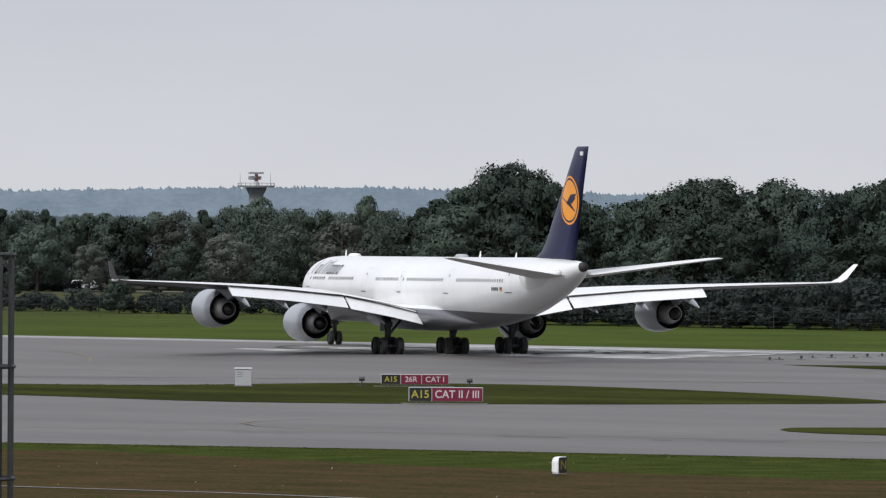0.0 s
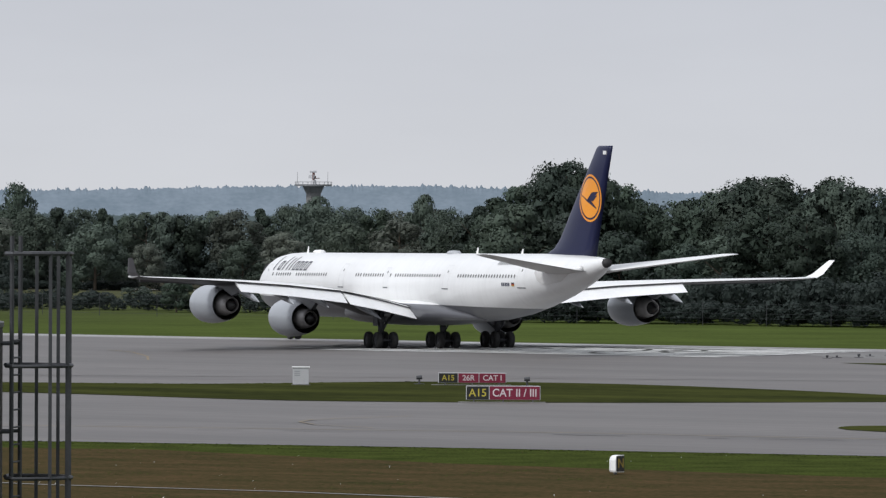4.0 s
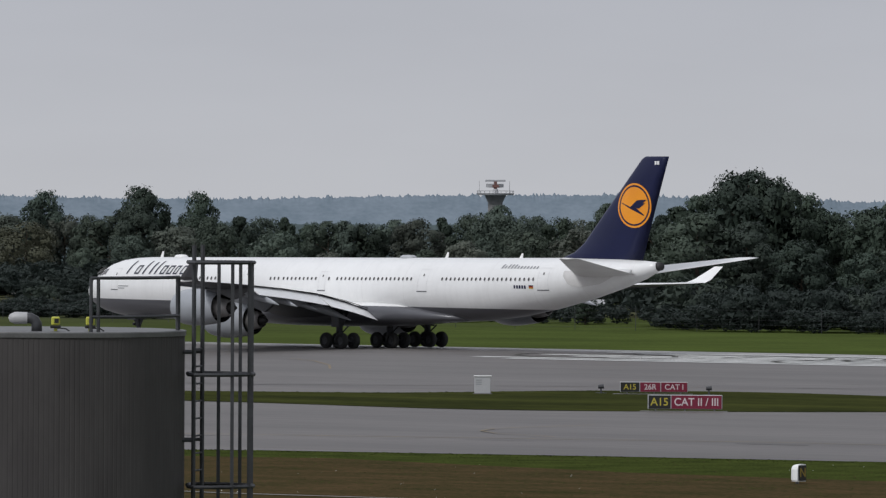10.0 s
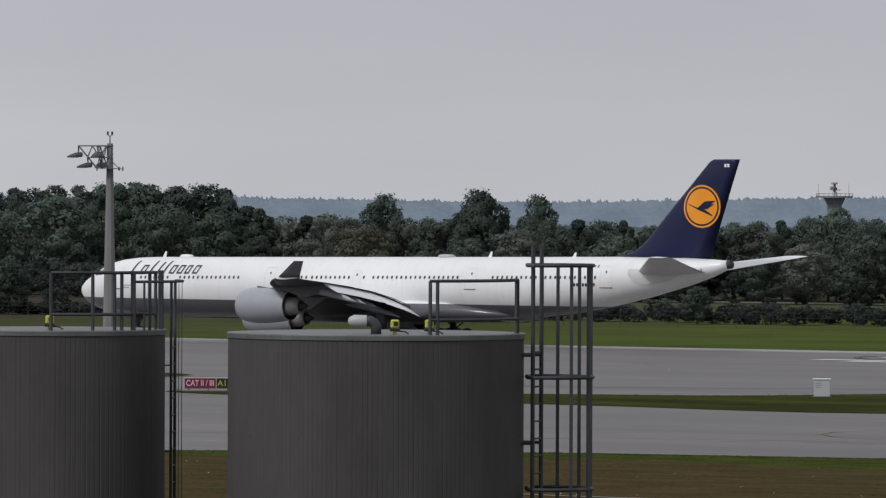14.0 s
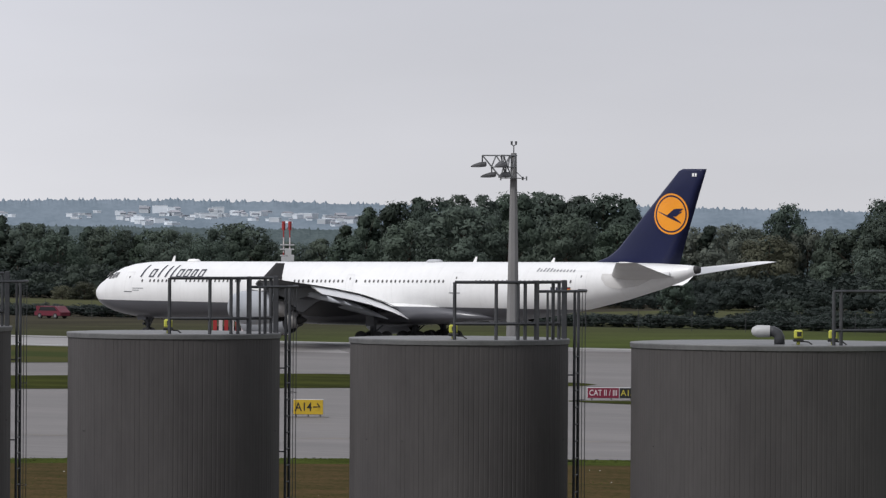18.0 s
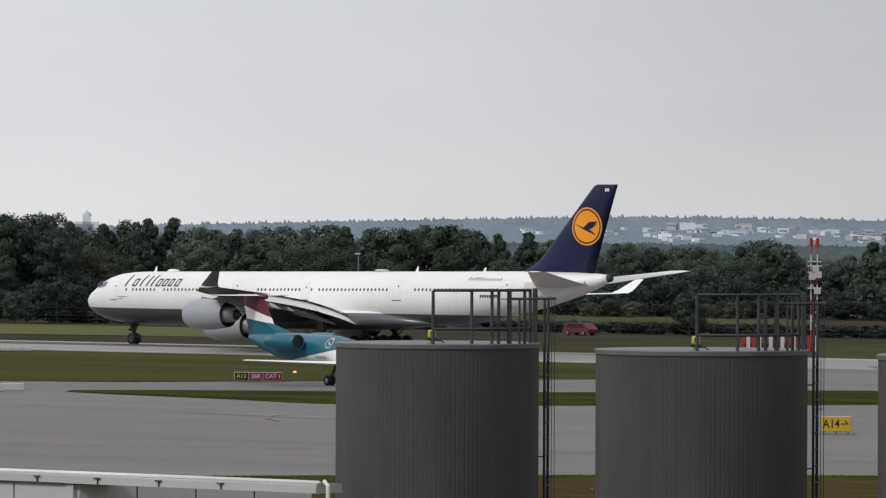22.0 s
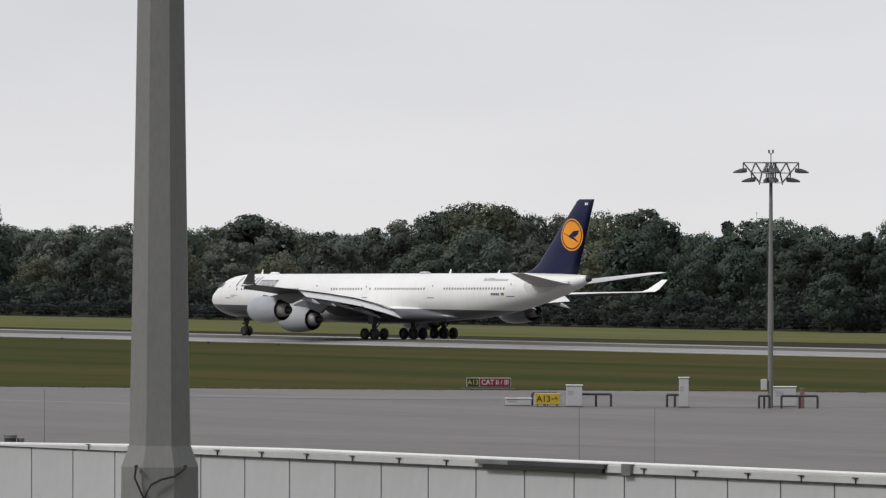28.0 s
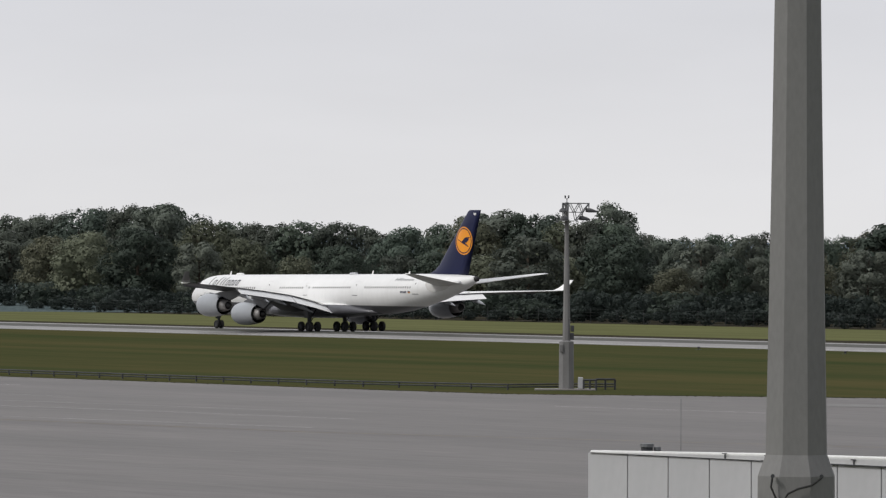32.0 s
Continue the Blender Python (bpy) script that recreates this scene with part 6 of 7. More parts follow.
def town():
    """Pale houses in loose groups over the far slope, with two larger blocks."""
    rng = random.Random(21)
    for az, el, w, h in ((41.75, -.155, 4, 2), (41.35, -.14, 5, 2.6), (41.02, -.120, 10, 5), (40.88, -.145, 5, 2.6), (40.55, -.118, 8, 4), (40.62, -.16, 11, 3), (40.25, -.14, 8, 2.6), (39.85, -.16, 9, 3.4), (39.55, -.165, 6, 3),
                         (41.2, -.195, 9, 3), (41.02, -.20, 6, 2.6), (39.5, -.195, 6, 3), (39.2, -.17, 5, 2), (42.3, -.15, 5, 2), (40.42, -.13, 5, 2.6), (38.9, -.19, 5, 2), (39.72, -.20, 5, 2.6), (40.1, -.19, 6, 2.6)):
        for k in range(6):
            wk, hk = w * (.8 if k == 0 else rng.uniform(.2, .5)), h * (.75 if k == 0 else rng.uniform(.3, .55))
            a2 = az + (0 if k == 0 else rng.uniform(-.17, .17))
            e2 = el + (0 if k == 0 else rng.uniform(-.02, .022))
            d = hill_distance(a2, e2)
            x, y = polar(a2, d)
            town_house(x, y, seen_z(e2, d), az + rng.uniform(-30, 30), wk, hk, rng.random() < .45 and wk < 6)
    # far block with a domed tower
    x, y = polar(45.86, 3900)
    ob = thing("domed_tower", pose(x, y, 0, 0, 0, 45.9), "pale far tower with a small dome among blocks", "tower")
    for nm, w, z0, z1 in (("block", 14, -2, seen_z(-.075, 3900)), ("tower", 4.6, -2, seen_z(-.03, 3900)), ("wing", 26, -2, seen_z(-.095, 3900))):
        bm = bmesh.new()
        box(bm, -w / 2 - (9 if nm == "wing" else 0), w / 2 - (9 if nm == "wing" else 0), 0, 8, z0, z1)
        part(nm, bm, M_town, ob)
    bm = bmesh.new()
    zt = seen_z(-.03, 3900)
    turned(bm, ((0, 2.6), (.9, 2.5), (1.8, 1.8), (2.5, .6), (3.4, .1)), False, 14, (0, 4, zt))
    part("dome", bm, M_town, ob, "", True)


town()


def radar_tower():
    x, y = polar(32.33, 1500)
    ob = thing("radar_tower", pose(x, y, FAR_Z, 0, 0, 32.3), "grey radar tower with a round platform and turning antenna", "radar tower")
    zp = seen_z(-.02, 1500) - FAR_Z
    bm = bmesh.new()
    tube(bm, (0, 0, 0), (0, 0, zp - 1.9), 1.6, 1.55, 16)
    tube(bm, (0, 0, zp - 1.9), (0, 0, zp - .4), 1.6, 2.3, 16)
    part("shaft", bm, M_pole, ob)
    bm = bmesh.new()
    tube(bm, (0, 0, zp - .4), (0, 0, zp), 3.95, 3.95, 20)
    part("platform", bm, M_steel, ob)
    bm = bmesh.new()
    for k in range(20):
        a, b = 2 * math.pi * k / 20, 2 * math.pi * (k + 1) / 20
        tube(bm, (math.cos(a) * 3.85, math.sin(a) * 3.85, zp), (math.cos(a) * 3.85, math.sin(a) * 3.85, zp + .5), .05, .05, 5)
        tube(bm, (math.cos(a) * 3.85, math.sin(a) * 3.85, zp + .5), (math.cos(b) * 3.85, math.sin(b) * 3.85, zp + .5), .05, .05, 5)
    part("platform_rail", bm, M_steel, ob)
    bm = bmesh.new()
    tube(bm, (0, 0, zp), (0, 0, zp + .9), .7, .5, 10)
    part("pedestal", bm, M_panel, ob)
    return ob, zp


RADAR, RADAR_Z = radar_tower()


def radar_antenna():
    bm = bmesh.new()
    rings = []
    for k in range(7):
        u = -1 + 2 * k / 6
        xx = u * 1.9
        yy = -.5 * u * u
        rings.append([(xx, .15 - yy, .1 + .15 * abs(u)), (xx, -.05 - yy, .1 + .15 * abs(u)), (xx, -.2 - yy, .95), (xx, .0 - yy, 1.0)])
    loft(bm, rings)
    ant = part("antenna", bm, M_panel, RADAR, "pale curved dish of the turning radar")
    bm = bmesh.new()
    box(bm, -2.2, 2.2, -.1, .25, 1.45, 1.85, .05)
    part("antenna_bar", bm, M_panel, ant, "long pale antenna bar")
    bm = bmesh.new()
    box(bm, -.3, .3, -.2, .2, -.2, 1.5)
    box(bm, -.7, .7, -.35, -.22, .2, .8)
    tube(bm, (0, 0, .2), (0, -1.3, .3), .08, .08, 6)
    part("mount", bm, M_rust, ant, "reddish-brown antenna mount")
    ant.location = (0, 0, RADAR_Z + 1.0)
    for dx in (-3.4, 3.0):
        bm = bmesh.new()
        tube(bm, (dx, 0, RADAR_Z), (dx, 0, RADAR_Z + 2.6), .05, .03, 5)
        part("rod", bm, M_steel, RADAR)
    return ant


ANTENNA = radar_antenna()


# ---- small regional jet waiting on the taxiway ----
def regional_jet():
    x, y = polar(43.857, 580)
    x, y = x + 2.0 * .988, y - 2.0 * .156
    ob = thing("regional_jet", pose(x, y, 0, 0, 0, -99.0) @ pose(0, 0, 0, -.8, 0, 0), "small twin-jet with teal tail and red white fin top", "aeroplane")
    L = 15.5      # nose to main legs

    def body(s):
        st = (0, .4, 1.2, 2.6, 4.2, 14.2, 15.7, 17.2, 22, 25, 27.5, 29.2)
        return tuple(float(np.interp(s, st, q)) for q in ((2.3, 2.6, 2.9, 3.3, 3.45, 3.58, 3.78, 4.0, 4.03, 4.0, 3.9, 3.75), (2.2, 2.0, 1.8, 1.62, 1.5, 1.45, 1.45, 1.5, 1.62, 1.95, 2.6, 3.2), (.05, .45, .82, 1.1, 1.2, 1.2, 1.2, 1.2, 1.18, .95, .55, .2)))

    def hullpiece(nm, stations, mat, label):
        bm = bmesh.new()
        rings = []
        for s in stations:
            t, b, hw = body(s)
            rings.append([(math.sin(a) * hw, L - s, (t + b) / 2 + math.cos(a) * (t - b) / 2) for a in (2 * math.pi * i / 28 for i in range(28))])
        loft(bm, rings)
        return part(nm, bm, mat, ob, label, True)
    hullpiece("front_fuselage", (0, .2, .4, .8, 1.2, 1.9, 2.6, 3.4, 4.2, 8, 12, 14.2), M_white, "white front fuselage")
    m = material("teal_fade", (0.008, 0.115, 0.162), 0.3, dark=(0.007, 0.098, 0.14), scale=3)
    n, l = m.node_tree.nodes, m.node_tree.links
    b = n["Principled BSDF"]
    teal = b.inputs["Base Color"].links[0].from_socket
    tc, sp = n.new("ShaderNodeTexCoord"), n.new("ShaderNodeSeparateXYZ")
    l.new(tc.outputs["Object"], sp.inputs[0])
    ma = n.new("ShaderNodeMath")
    ma.operation = "MULTIPLY_ADD"
    ma.inputs[1].default_value, ma.inputs[2].default_value = -.16, -2.95
    l.new(sp.outputs["Y"], ma.inputs[0])
    ad, gt = n.new("ShaderNodeMath"), n.new("ShaderNodeMath")
    ad.operation, gt.operation = "ADD", "GREATER_THAN"
    l.new(sp.outputs["Z"], ad.inputs[0])
    l.new(ma.outputs[0], ad.inputs[1])
    l.new(ad.outputs[0], gt.inputs[0])
    gt.inputs[1].default_value = 0.0
    mx = n.new("ShaderNodeMix")
    mx.data_type = "RGBA"
    mx.inputs[6].default_value = (0.72, 0.72, 0.72, 1)
    l.new(gt.outputs[0], mx.inputs[0])
    l.new(teal, mx.inputs[7])
    l.new(mx.outputs[2], b.inputs["Base Color"])
    hullpiece("rear_fuselage", (14.2, 15.7, 17.2, 19, 20.5, 22, 23.5, 25, 26.5, 27.5, 28.5, 29.2), m, "teal rear fuselage with a white belly")
    # fin in three painted bands, tailplane on top
    def edge(z, front):
        return float(np.interp(z, (3.3, 4.0, 4.7, 7.0), (22.0, 23.3, 25.9, 27.4))) if front else 29.35 + (z - 3.7) * .26
    levels = ((3.3, 3.4), (4.0, 4.3), (4.7, 5.06), (5.2, 6.1), (6.8, 6.95))
    fin = None
    for nm, mat, lo, hi in (("fin_base", M_teal, 0, 2), ("fin_band", M_white, 2, 3), ("fin_top", M_finred, 3, 4)):
        bm = bmesh.new()
        rings = []
        for zf, zb in levels[lo:hi + 1]:
            le, te = edge(zf, True), edge(zb, False)
            zm = zf + (zb - zf) * .35
            rings.append([(0, L - le, zf), (.13, L - le - (te - le) * .35, zm), (.02, L - te, zb), (-.02, L - te, zb), (-.13, L - le - (te - le) * .35, zm)])
        loft(bm, rings)
        p = part(nm, bm, mat, fin or ob)
        fin = fin or p
    bm = bmesh.new()
    tube(bm, (0, L - 27.0, 6.9), (0, L - 30.9, 7.0), .2, .09, 10)
    part("fin_bullet", bm, M_finred, ob, "dark red fin tip body", True)
    for side in (1, -1):
        bm = bmesh.new()
        loft(bm, [[(side * a, L - (le + u * c), z + h * c) for u, h in ((0, 0), (.3, .05), (1, 0), (.3, -.05))] for a, le, c, z in ((.1, 27.7, 2.0, 6.98), (3.95, 29.2, 1.05, 6.98))])
        two_tone(part("tailplane", bm, M_white, ob, "white tailplane, dark red below"), M_finred)
        bm = bmesh.new()
        loft(bm, [[(side * a, L - (le + u * c), z + h * c) for u, h in ((0, 0), (.15, .05), (.5, .06), (1, 0), (.4, -.04))] for a, le, c, z in ((.6, 12.3, 4.4, 1.75), (3.2, 14.0, 2.8, 1.85), (8.8, 17.3, 1.05, 2.05))])
        part("wing", bm, M_white, ob, "slim white wing")
        cx = side * 1.95
        bm = bmesh.new()
        turned(bm, ((.0, .52), (.08, .60), (-.1, .66), (-1.2, .72), (-2.8, .66), (-4.0, .46), (-4.1, .40)), True, 22, (cx, L - 20.00, 3.4))
        e = part("engine_nacelle", bm, M_teal, ob, "teal engine nacelle", True)
        bm = bmesh.new()
        tube(bm, (cx, L - 20.15, 3.4), (cx, L - 20.25, 3.4), .55, .55, 18)
        part("fan", bm, M_dmetal, e)
        bm = bmesh.new()
        tube(bm, (cx, L - 23.9, 3.4), (cx, L - 24.3, 3.4), .42, .3, 14)
        part("exhaust", bm, M_dmetal, e)
        bm = bmesh.new()
        box(bm, min(side * .8, cx), max(side * .8, cx), L - 23.4, L - 21.2, 3.3, 3.5, .03)
        part("pylon", bm, M_teal, e)
        bm = bmesh.new()
        tube(bm, (side * 2.05, 0, .4), (side * 1.3, .1, 2.0), .13, .13, 8)
        g = part("main_leg", bm, M_dsteel, ob)
        for dx in (-.22, .22):
            wheel(g, side * 2.05 + dx, 0, .42, .26)
        # round mark as a plain ring with a slanted bar
        bm = bmesh.new()
        n = 24
        def onhull(s, z):
            t, bo, hw = body(s)
            return (side * (hw * math.sqrt(max(0, 1 - ((z - (t + bo) / 2) / ((t - bo) / 2)) ** 2)) + .015), L - s, z)
        loft(bm, [[onhull(17.0 + math.cos(2 * math.pi * i / n) * r, 3.4 + math.sin(2 * math.pi * i / n) * r) for i in range(n)] for r in (.36, .43)], caps=False)
        part("ring_mark", bm, M_letterw, ob, "white ring mark")
        bm = bmesh.new()
        for q in (((17.2, 3.62), (17.0, 3.3), (16.7, 3.25), (16.95, 3.45)),):
            bm.faces.new([bm.verts.new(onhull(*k)) for k in q])
        part("ring_mark", bm, M_letterw, ob)
        for i in range(5):
            bm = bmesh.new()
            s = 17.3 + i * .3
            bm.faces.new([bm.verts.new(onhull(*k)) for k in ((s, 2.1), (s + .2, 2.1), (s + .2, 2.3), (s, 2.3))])
            part("registration_bar", bm, M_line, ob)
    bm = bmesh.new()
    tube(bm, (0, L - 2.2, .5), (0, L - 2.2, 1.9), .07, .07, 8)
    g = part("nose_leg", bm, M_steel, ob)
    for dx in (-.14, .14):
        wheel(g, dx, L - 2.2, .48, .18)
    for k in range(14):
        bm = bmesh.new()
        s = 4.6 + k * .62
        t, bo, hw = body(s)
        box(bm, -hw * .96 - .01, hw * .96 + .01, L - s - .13, L - s + .13, 3.25, 3.55)
        part("cabin_window", bm, M_glass, ob)


regional_jet()


# ---- markings and patches on the paving ----
def stripe(name, pts, width, mat, label, z=.045):
    bm = bmesh.new()
    rows = []
    for i, p in enumerate(pts):
        a, b = Vector(pts[max(0, i - 1)]), Vector(pts[min(len(pts) - 1, i + 1)])
        t = (b - a).normalized()
        nrm = Vector((-t.y, t.x)) * width / 2
        rows.append([bm.verts.new((p[0] + k * nrm.x, p[1] + k * nrm.y, z)) for k in (-1, 1)])
    for a, b in zip(rows, rows[1:]):
        bm.faces.new((a[0], a[1], b[1], b[0]))
    tagged(part(name, bm, mat), label, "marking", "", "structure")


def arc(c, r, a0, a1, n=14):
    return [(c[0] + r * math.cos(radians(a0 + (a1 - a0) * k / n)), c[1] + r * math.sin(radians(a0 + (a1 - a0) * k / n))) for k in range(n + 1)]


stripe("taxi_line", [(-328.5, 487.4), (-322.8, 482.4), (-314, 471.5), (-307.6, 462)], .2, M_yellow, "worn yellow taxi line curving off the runway")
stripe("taxi_line_second", [(-222, 362), (-223.1, 355.5), (-223.1, 352.5), (-221.8, 349), (-218.6, 345.6), (-213, 343)], .18, M_yellow, "worn yellow taxi line bend")
stripe("taxi_line_third", [(-343.8, 353.3), (-341.7, 349.3), (-338.2, 345.2), (-334.0, 342.2)], .25, M_yellow, "short worn yellow taxi line")
stripe("taxi_centre_line", [(-120, 352), (-200, 344), (-245, 330), (-300, 300), (-420, 262), (-700, 240)], .3, M_yellow, "faint yellow taxiway centre line", .02)
for k in range(8):
    stripe("threshold_stripe", [(-278, 501.2 + k * 3.6), (-316 - 6 * math.sin(k * 2.1), 501.2 + k * 3.6)], 2.3, M_linew, "worn white runway threshold stripe")
stripe("runway_edge_line", [(-290, 531.6), (-420, 531.6), (-450, 531.6)], .9, M_linew, "white runway side line", .02)
stripe("runway_near_line", [(-425, 501.5), (-800, 501.5), (-2000, 501.5)], .9, M_linew, "white runway side line")
for cx, cy, r, a0, a1 in ((-296, 516, 7, 10, 200), (-303, 513, 10, -30, 160), (-288, 509, 6, 40, 260), (-312, 519, 12, 180, 320), (-283, 518, 9, 120, 290), (-320, 508, 14, 20, 110)):
    stripe("tyre_mark", arc((cx, cy), r, a0, a1), .55, M_rubber, "dark curved tyre mark on the threshold", .06)
stripe("concrete_path", [(-140, 268), (-160, 268), (-172, 269.5), (-185, 269), (-200, 271.5)], .45, M_runway, "narrow pale concrete path in dry grass", .06)
stripe("tar_band_a", [(-441, 360), (-452, 350), (-468, 340)], 8.0, M_asphalt, "dark repaired asphalt band", .02)
stripe("tar_band_b", [(-325, 349), (-338, 351), (-352, 354)], 5.0, M_asphalt, "dark repaired asphalt band", .02)
rng_tar = random.Random(41)
for line, n, wide in (([(-215, 455), (-250, 452), (-285, 445), (-310, 434)], 9, .55), ([(-150, 345), (-215, 338), (-262, 322)], 12, .45)):
    xs, ys = [q[0] for q in line][::-1], [q[1] for q in line][::-1]
    for k in range(n):
        x = xs[0] + (xs[-1] - xs[0]) * (k + rng_tar.uniform(.1, .9)) / n
        half, dy = rng_tar.uniform(.6, 3.2), rng_tar.uniform(-2.5, 2.5)
        stripe("tar_mark", [(u, float(np.interp(u, xs, ys)) + dy + rng_tar.uniform(-.2, .2)) for u in (x - half, x, x + half)], wide * rng_tar.uniform(.35, 1.0), M_tar, "short dark tar repair on the taxiway", .02)
for x0, y0, x1, y1, w in ((-442, 322, -474, 318.5, .14), (-470, 292, -560, 283, .10), (-448, 283, -500, 279, .12), (-520, 300, -556, 297.5, .10), (-560, 318, -585, 316.5, .16), (-430, 268, -476, 262, .12)):
    stripe("scratch", [(x0, y0), ((x0 + x1) / 2, (y0 + y1) / 2 + .4), (x1, y1)], w, M_linew, "faint pale scrape on the apron", .02)
stripe("tar_line", [polar(51.2, 546), polar(50.2, 545), polar(49.0, 544.5), polar(48.2, 546)], .4, M_tyre, "dark tar line along the cabinets", .02)
sheet("blast_pad", [(-277, 512), (-250, 497), (-180, 505), (-180, 531), (-276, 531)], .02, M_asphalt, "dark grey paved end of the runway", "runway end")
sheet("end_grass", [(-262, 491), (-243, 480), (-180, 482), (-180, 502), (-250, 496)], .035, M_isle, "low grass sliver beside the runway end", "grass")


def ground_light(x, y, h, label, mat=M_signyellow):
    ob = thing("ground_light", pose(x, y, 0, 0, 0, 30), label, "ground light", "airfield ground lights")
    bm = bmesh.new()
    tube(bm, (0, 0, 0), (0, 0, h * .6), .07, .05, 8)
    part("stem", bm, M_dsteel, ob)
    bm = bmesh.new()
    k = min(1.0, h / .5)
    tube(bm, (-.2 * k, 0, h * .75), (.2 * k, 0, h * .8), .13 * k, .15 * k, 8)
    part("lamp", bm, mat, ob)
    bm = bmesh.new()
    tube(bm, (0, 0, 0), (0, 0, .05), .4, .4, 10)
    part("base", bm, M_dsteel, ob)


for x, y, h in ((-270, 503.9, .26), (-270.3, 506.1, .20), (-269.4, 508.2, .3), (-270.6, 512.4, .2), (-269.9, 514.4, .28), (-268.8, 516.2, .22), (-268.7, 518.4, .3), (-269.4, 522.4, .24)):
    ground_light(x, y, h, "small dark approach light at the runway end", M_dsteel)
for az, d in ((31.47, 492), (30.60, 489), (41.3, 470)):
    ground_light(*polar(az, d), .62, "dark runway guard light on a stem", M_dsteel)
for az, d in ((47.7, 668), (47.56, 668), (47.18, 665)):
    ground_light(*polar(az, d), .42, "small dark runway edge light on grass", M_dsteel)
ground_light(*polar(44.18, 615), .32, "small lit amber guard light on grass", M_amber)
for az, d in ((54.35, 836), (53.77, 823), (53.21, 811), (54.95, 850)):
    ground_light(*polar(az, d), .36, "small dark runway edge light on grass", M_dsteel)


# ---- windsock ----
def windsock():
    x, y = polar(47.482, 659)
    ob = thing("windsock", pose(x, y, 0, 0, 0, 47.5), "red and white windsock on a banded pole", "windsock")
    for k, mat in enumerate((M_red, M_letterw, M_red, M_dsteel)):
        bm = bmesh.new()
        tube(bm, (0, 0, k * .85), (0, 0, k * .85 + .85), .09, .09, 8)
        part("pole_band", bm, mat, ob)
    pts = [(-.35, 0, 0), (.12, -.1, .07), (.62, -.2, -.2), (1.05, -.3, -.65), (1.42, -.35, -1.1), (1.75, -.4, -1.43)]
    rad = (.50, .55, .50, .43, .34, .24)
    sock = None
    for k in range(5):
        bm = bmesh.new()
        tube(bm, pts[k], pts[k + 1], rad[k], rad[k + 1], 14, False)
        p = part("sock_ring" if sock else "sock", bm, (M_sock, M_letterw, M_sock, M_letterw, M_sock)[k], sock or ob, "faded red and white cloth sock" if not sock else "", True)
        sock = sock or p
    sock.location = (0, 0, 3.15)
    return sock


SOCK = windsock()


# ---- red and white antenna mast and barriers beyond the runway ----
def banded_mast():
    x, y = polar(39.997, 800)
    ob = thing("antenna_mast", pose(x, y, FAR_Z, 0, 0, 40), "red and white banded lattice antenna mast", "mast")
    top = seen_z(-.19, 800) - FAR_Z
    for dx in (-.35, .35):
        for dy in (-.3, .3):
            for k in range(7):
                bm = bmesh.new()
                z0, z1 = top * k / 7, top * (k + 1) / 7
                tube(bm, (dx, dy, z0), (dx, dy, z1), .075, .075, 6)
                part("mast_section", bm, M_red if k % 2 == 0 else M_letterw, ob)
    for k in range(7):
        bm = bmesh.new()
        z0, z1 = top * k / 12, top * (k + 1) / 12
        s = 1 if k % 2 else -1
        tube(bm, (-.35 * s, -.3, z0), (.35 * s, -.3, z1), .045, .045, 5)
        tube(bm, (-.35 * s, .3, z0), (.35 * s, .3, z1), .045, .045, 5)
        part("brace", bm, M_red if k % 4 < 2 else M_letterw, ob)
    bm = bmesh.new()
    for z in (2.6, 3.1, 3.8, 5.6):
        box(bm, -.75, .85, -.5, .5, top - z, top - z + .13)
    part("bracket", bm, M_panel, ob)
    for x0, z0 in ((-.6, 4.6), (.1, 4.4), (-.2, 3.7), (.0, 6.2)):
        bm = bmesh.new()
        box(bm, x0, x0 + .75, -.6, -.25, top - z0, top - z0 + .75, .04)
        part("equipment_case", bm, M_panel, ob, "pale equipment case")
    for dx in (-.35, .35):
        bm = bmesh.new()
        tube(bm, (dx, 0, top - .9), (dx, 0, top + .1), .2, .2, 8)
        part("warning_lamp", bm, M_red, ob, "red drum lamp")
    for az, w in ((40.45, 3), (40.22, 2), (40.05, 2)):
        px, py = polar(az, 762)
        b = thing("banded_barrier", pose(px, py, FAR_Z, 0, 0, az), "red and white upright barrier boards", "barrier")
        for k in range(w * 2):
            bm = bmesh.new()
            box(bm, -.6 * w + k * .6, -.6 * w + k * .6 + .4, -.1, .1, .05, 1.75)
            part("board", bm, M_red if k % 2 == 0 else M_letterw, b)
        bm = bmesh.new()
        box(bm, -.6 * w, .6 * w, .1, .2, 0, .9)
        part("frame", bm, M_dsteel, b)


banded_mast()


# ---- fields, road, fence and vehicles beyond the runway ----
sheet("field_road", [(-480, 796), (-480, 801), (-760, 805), (-900, 780), (-900, 776), (-760, 800)], FAR_Z + .01, M_runway, "pale field road behind the hedge", "road")
sheet("stubble_field", [(-425, 704), (-560, 704), (-575, 782), (-455, 782)], FAR_Z + .03, M_stubble, "pale yellow-green cut field", "field")
sheet("stubble_strip", [(-600, 716), (-745, 716), (-790, 764), (-640, 764)], FAR_Z + .03, M_stubble, "pale strip of cut grass before the trees", "field")
sheet("meadow_strip", [(-560, 600), (-640, 584), (-800, 570), (-1900, 563), (-1900, 640), (-640, 640)], FAR_Z + .02, M_meadow, "paler yellow-green meadow strip before the trees", "meadow")


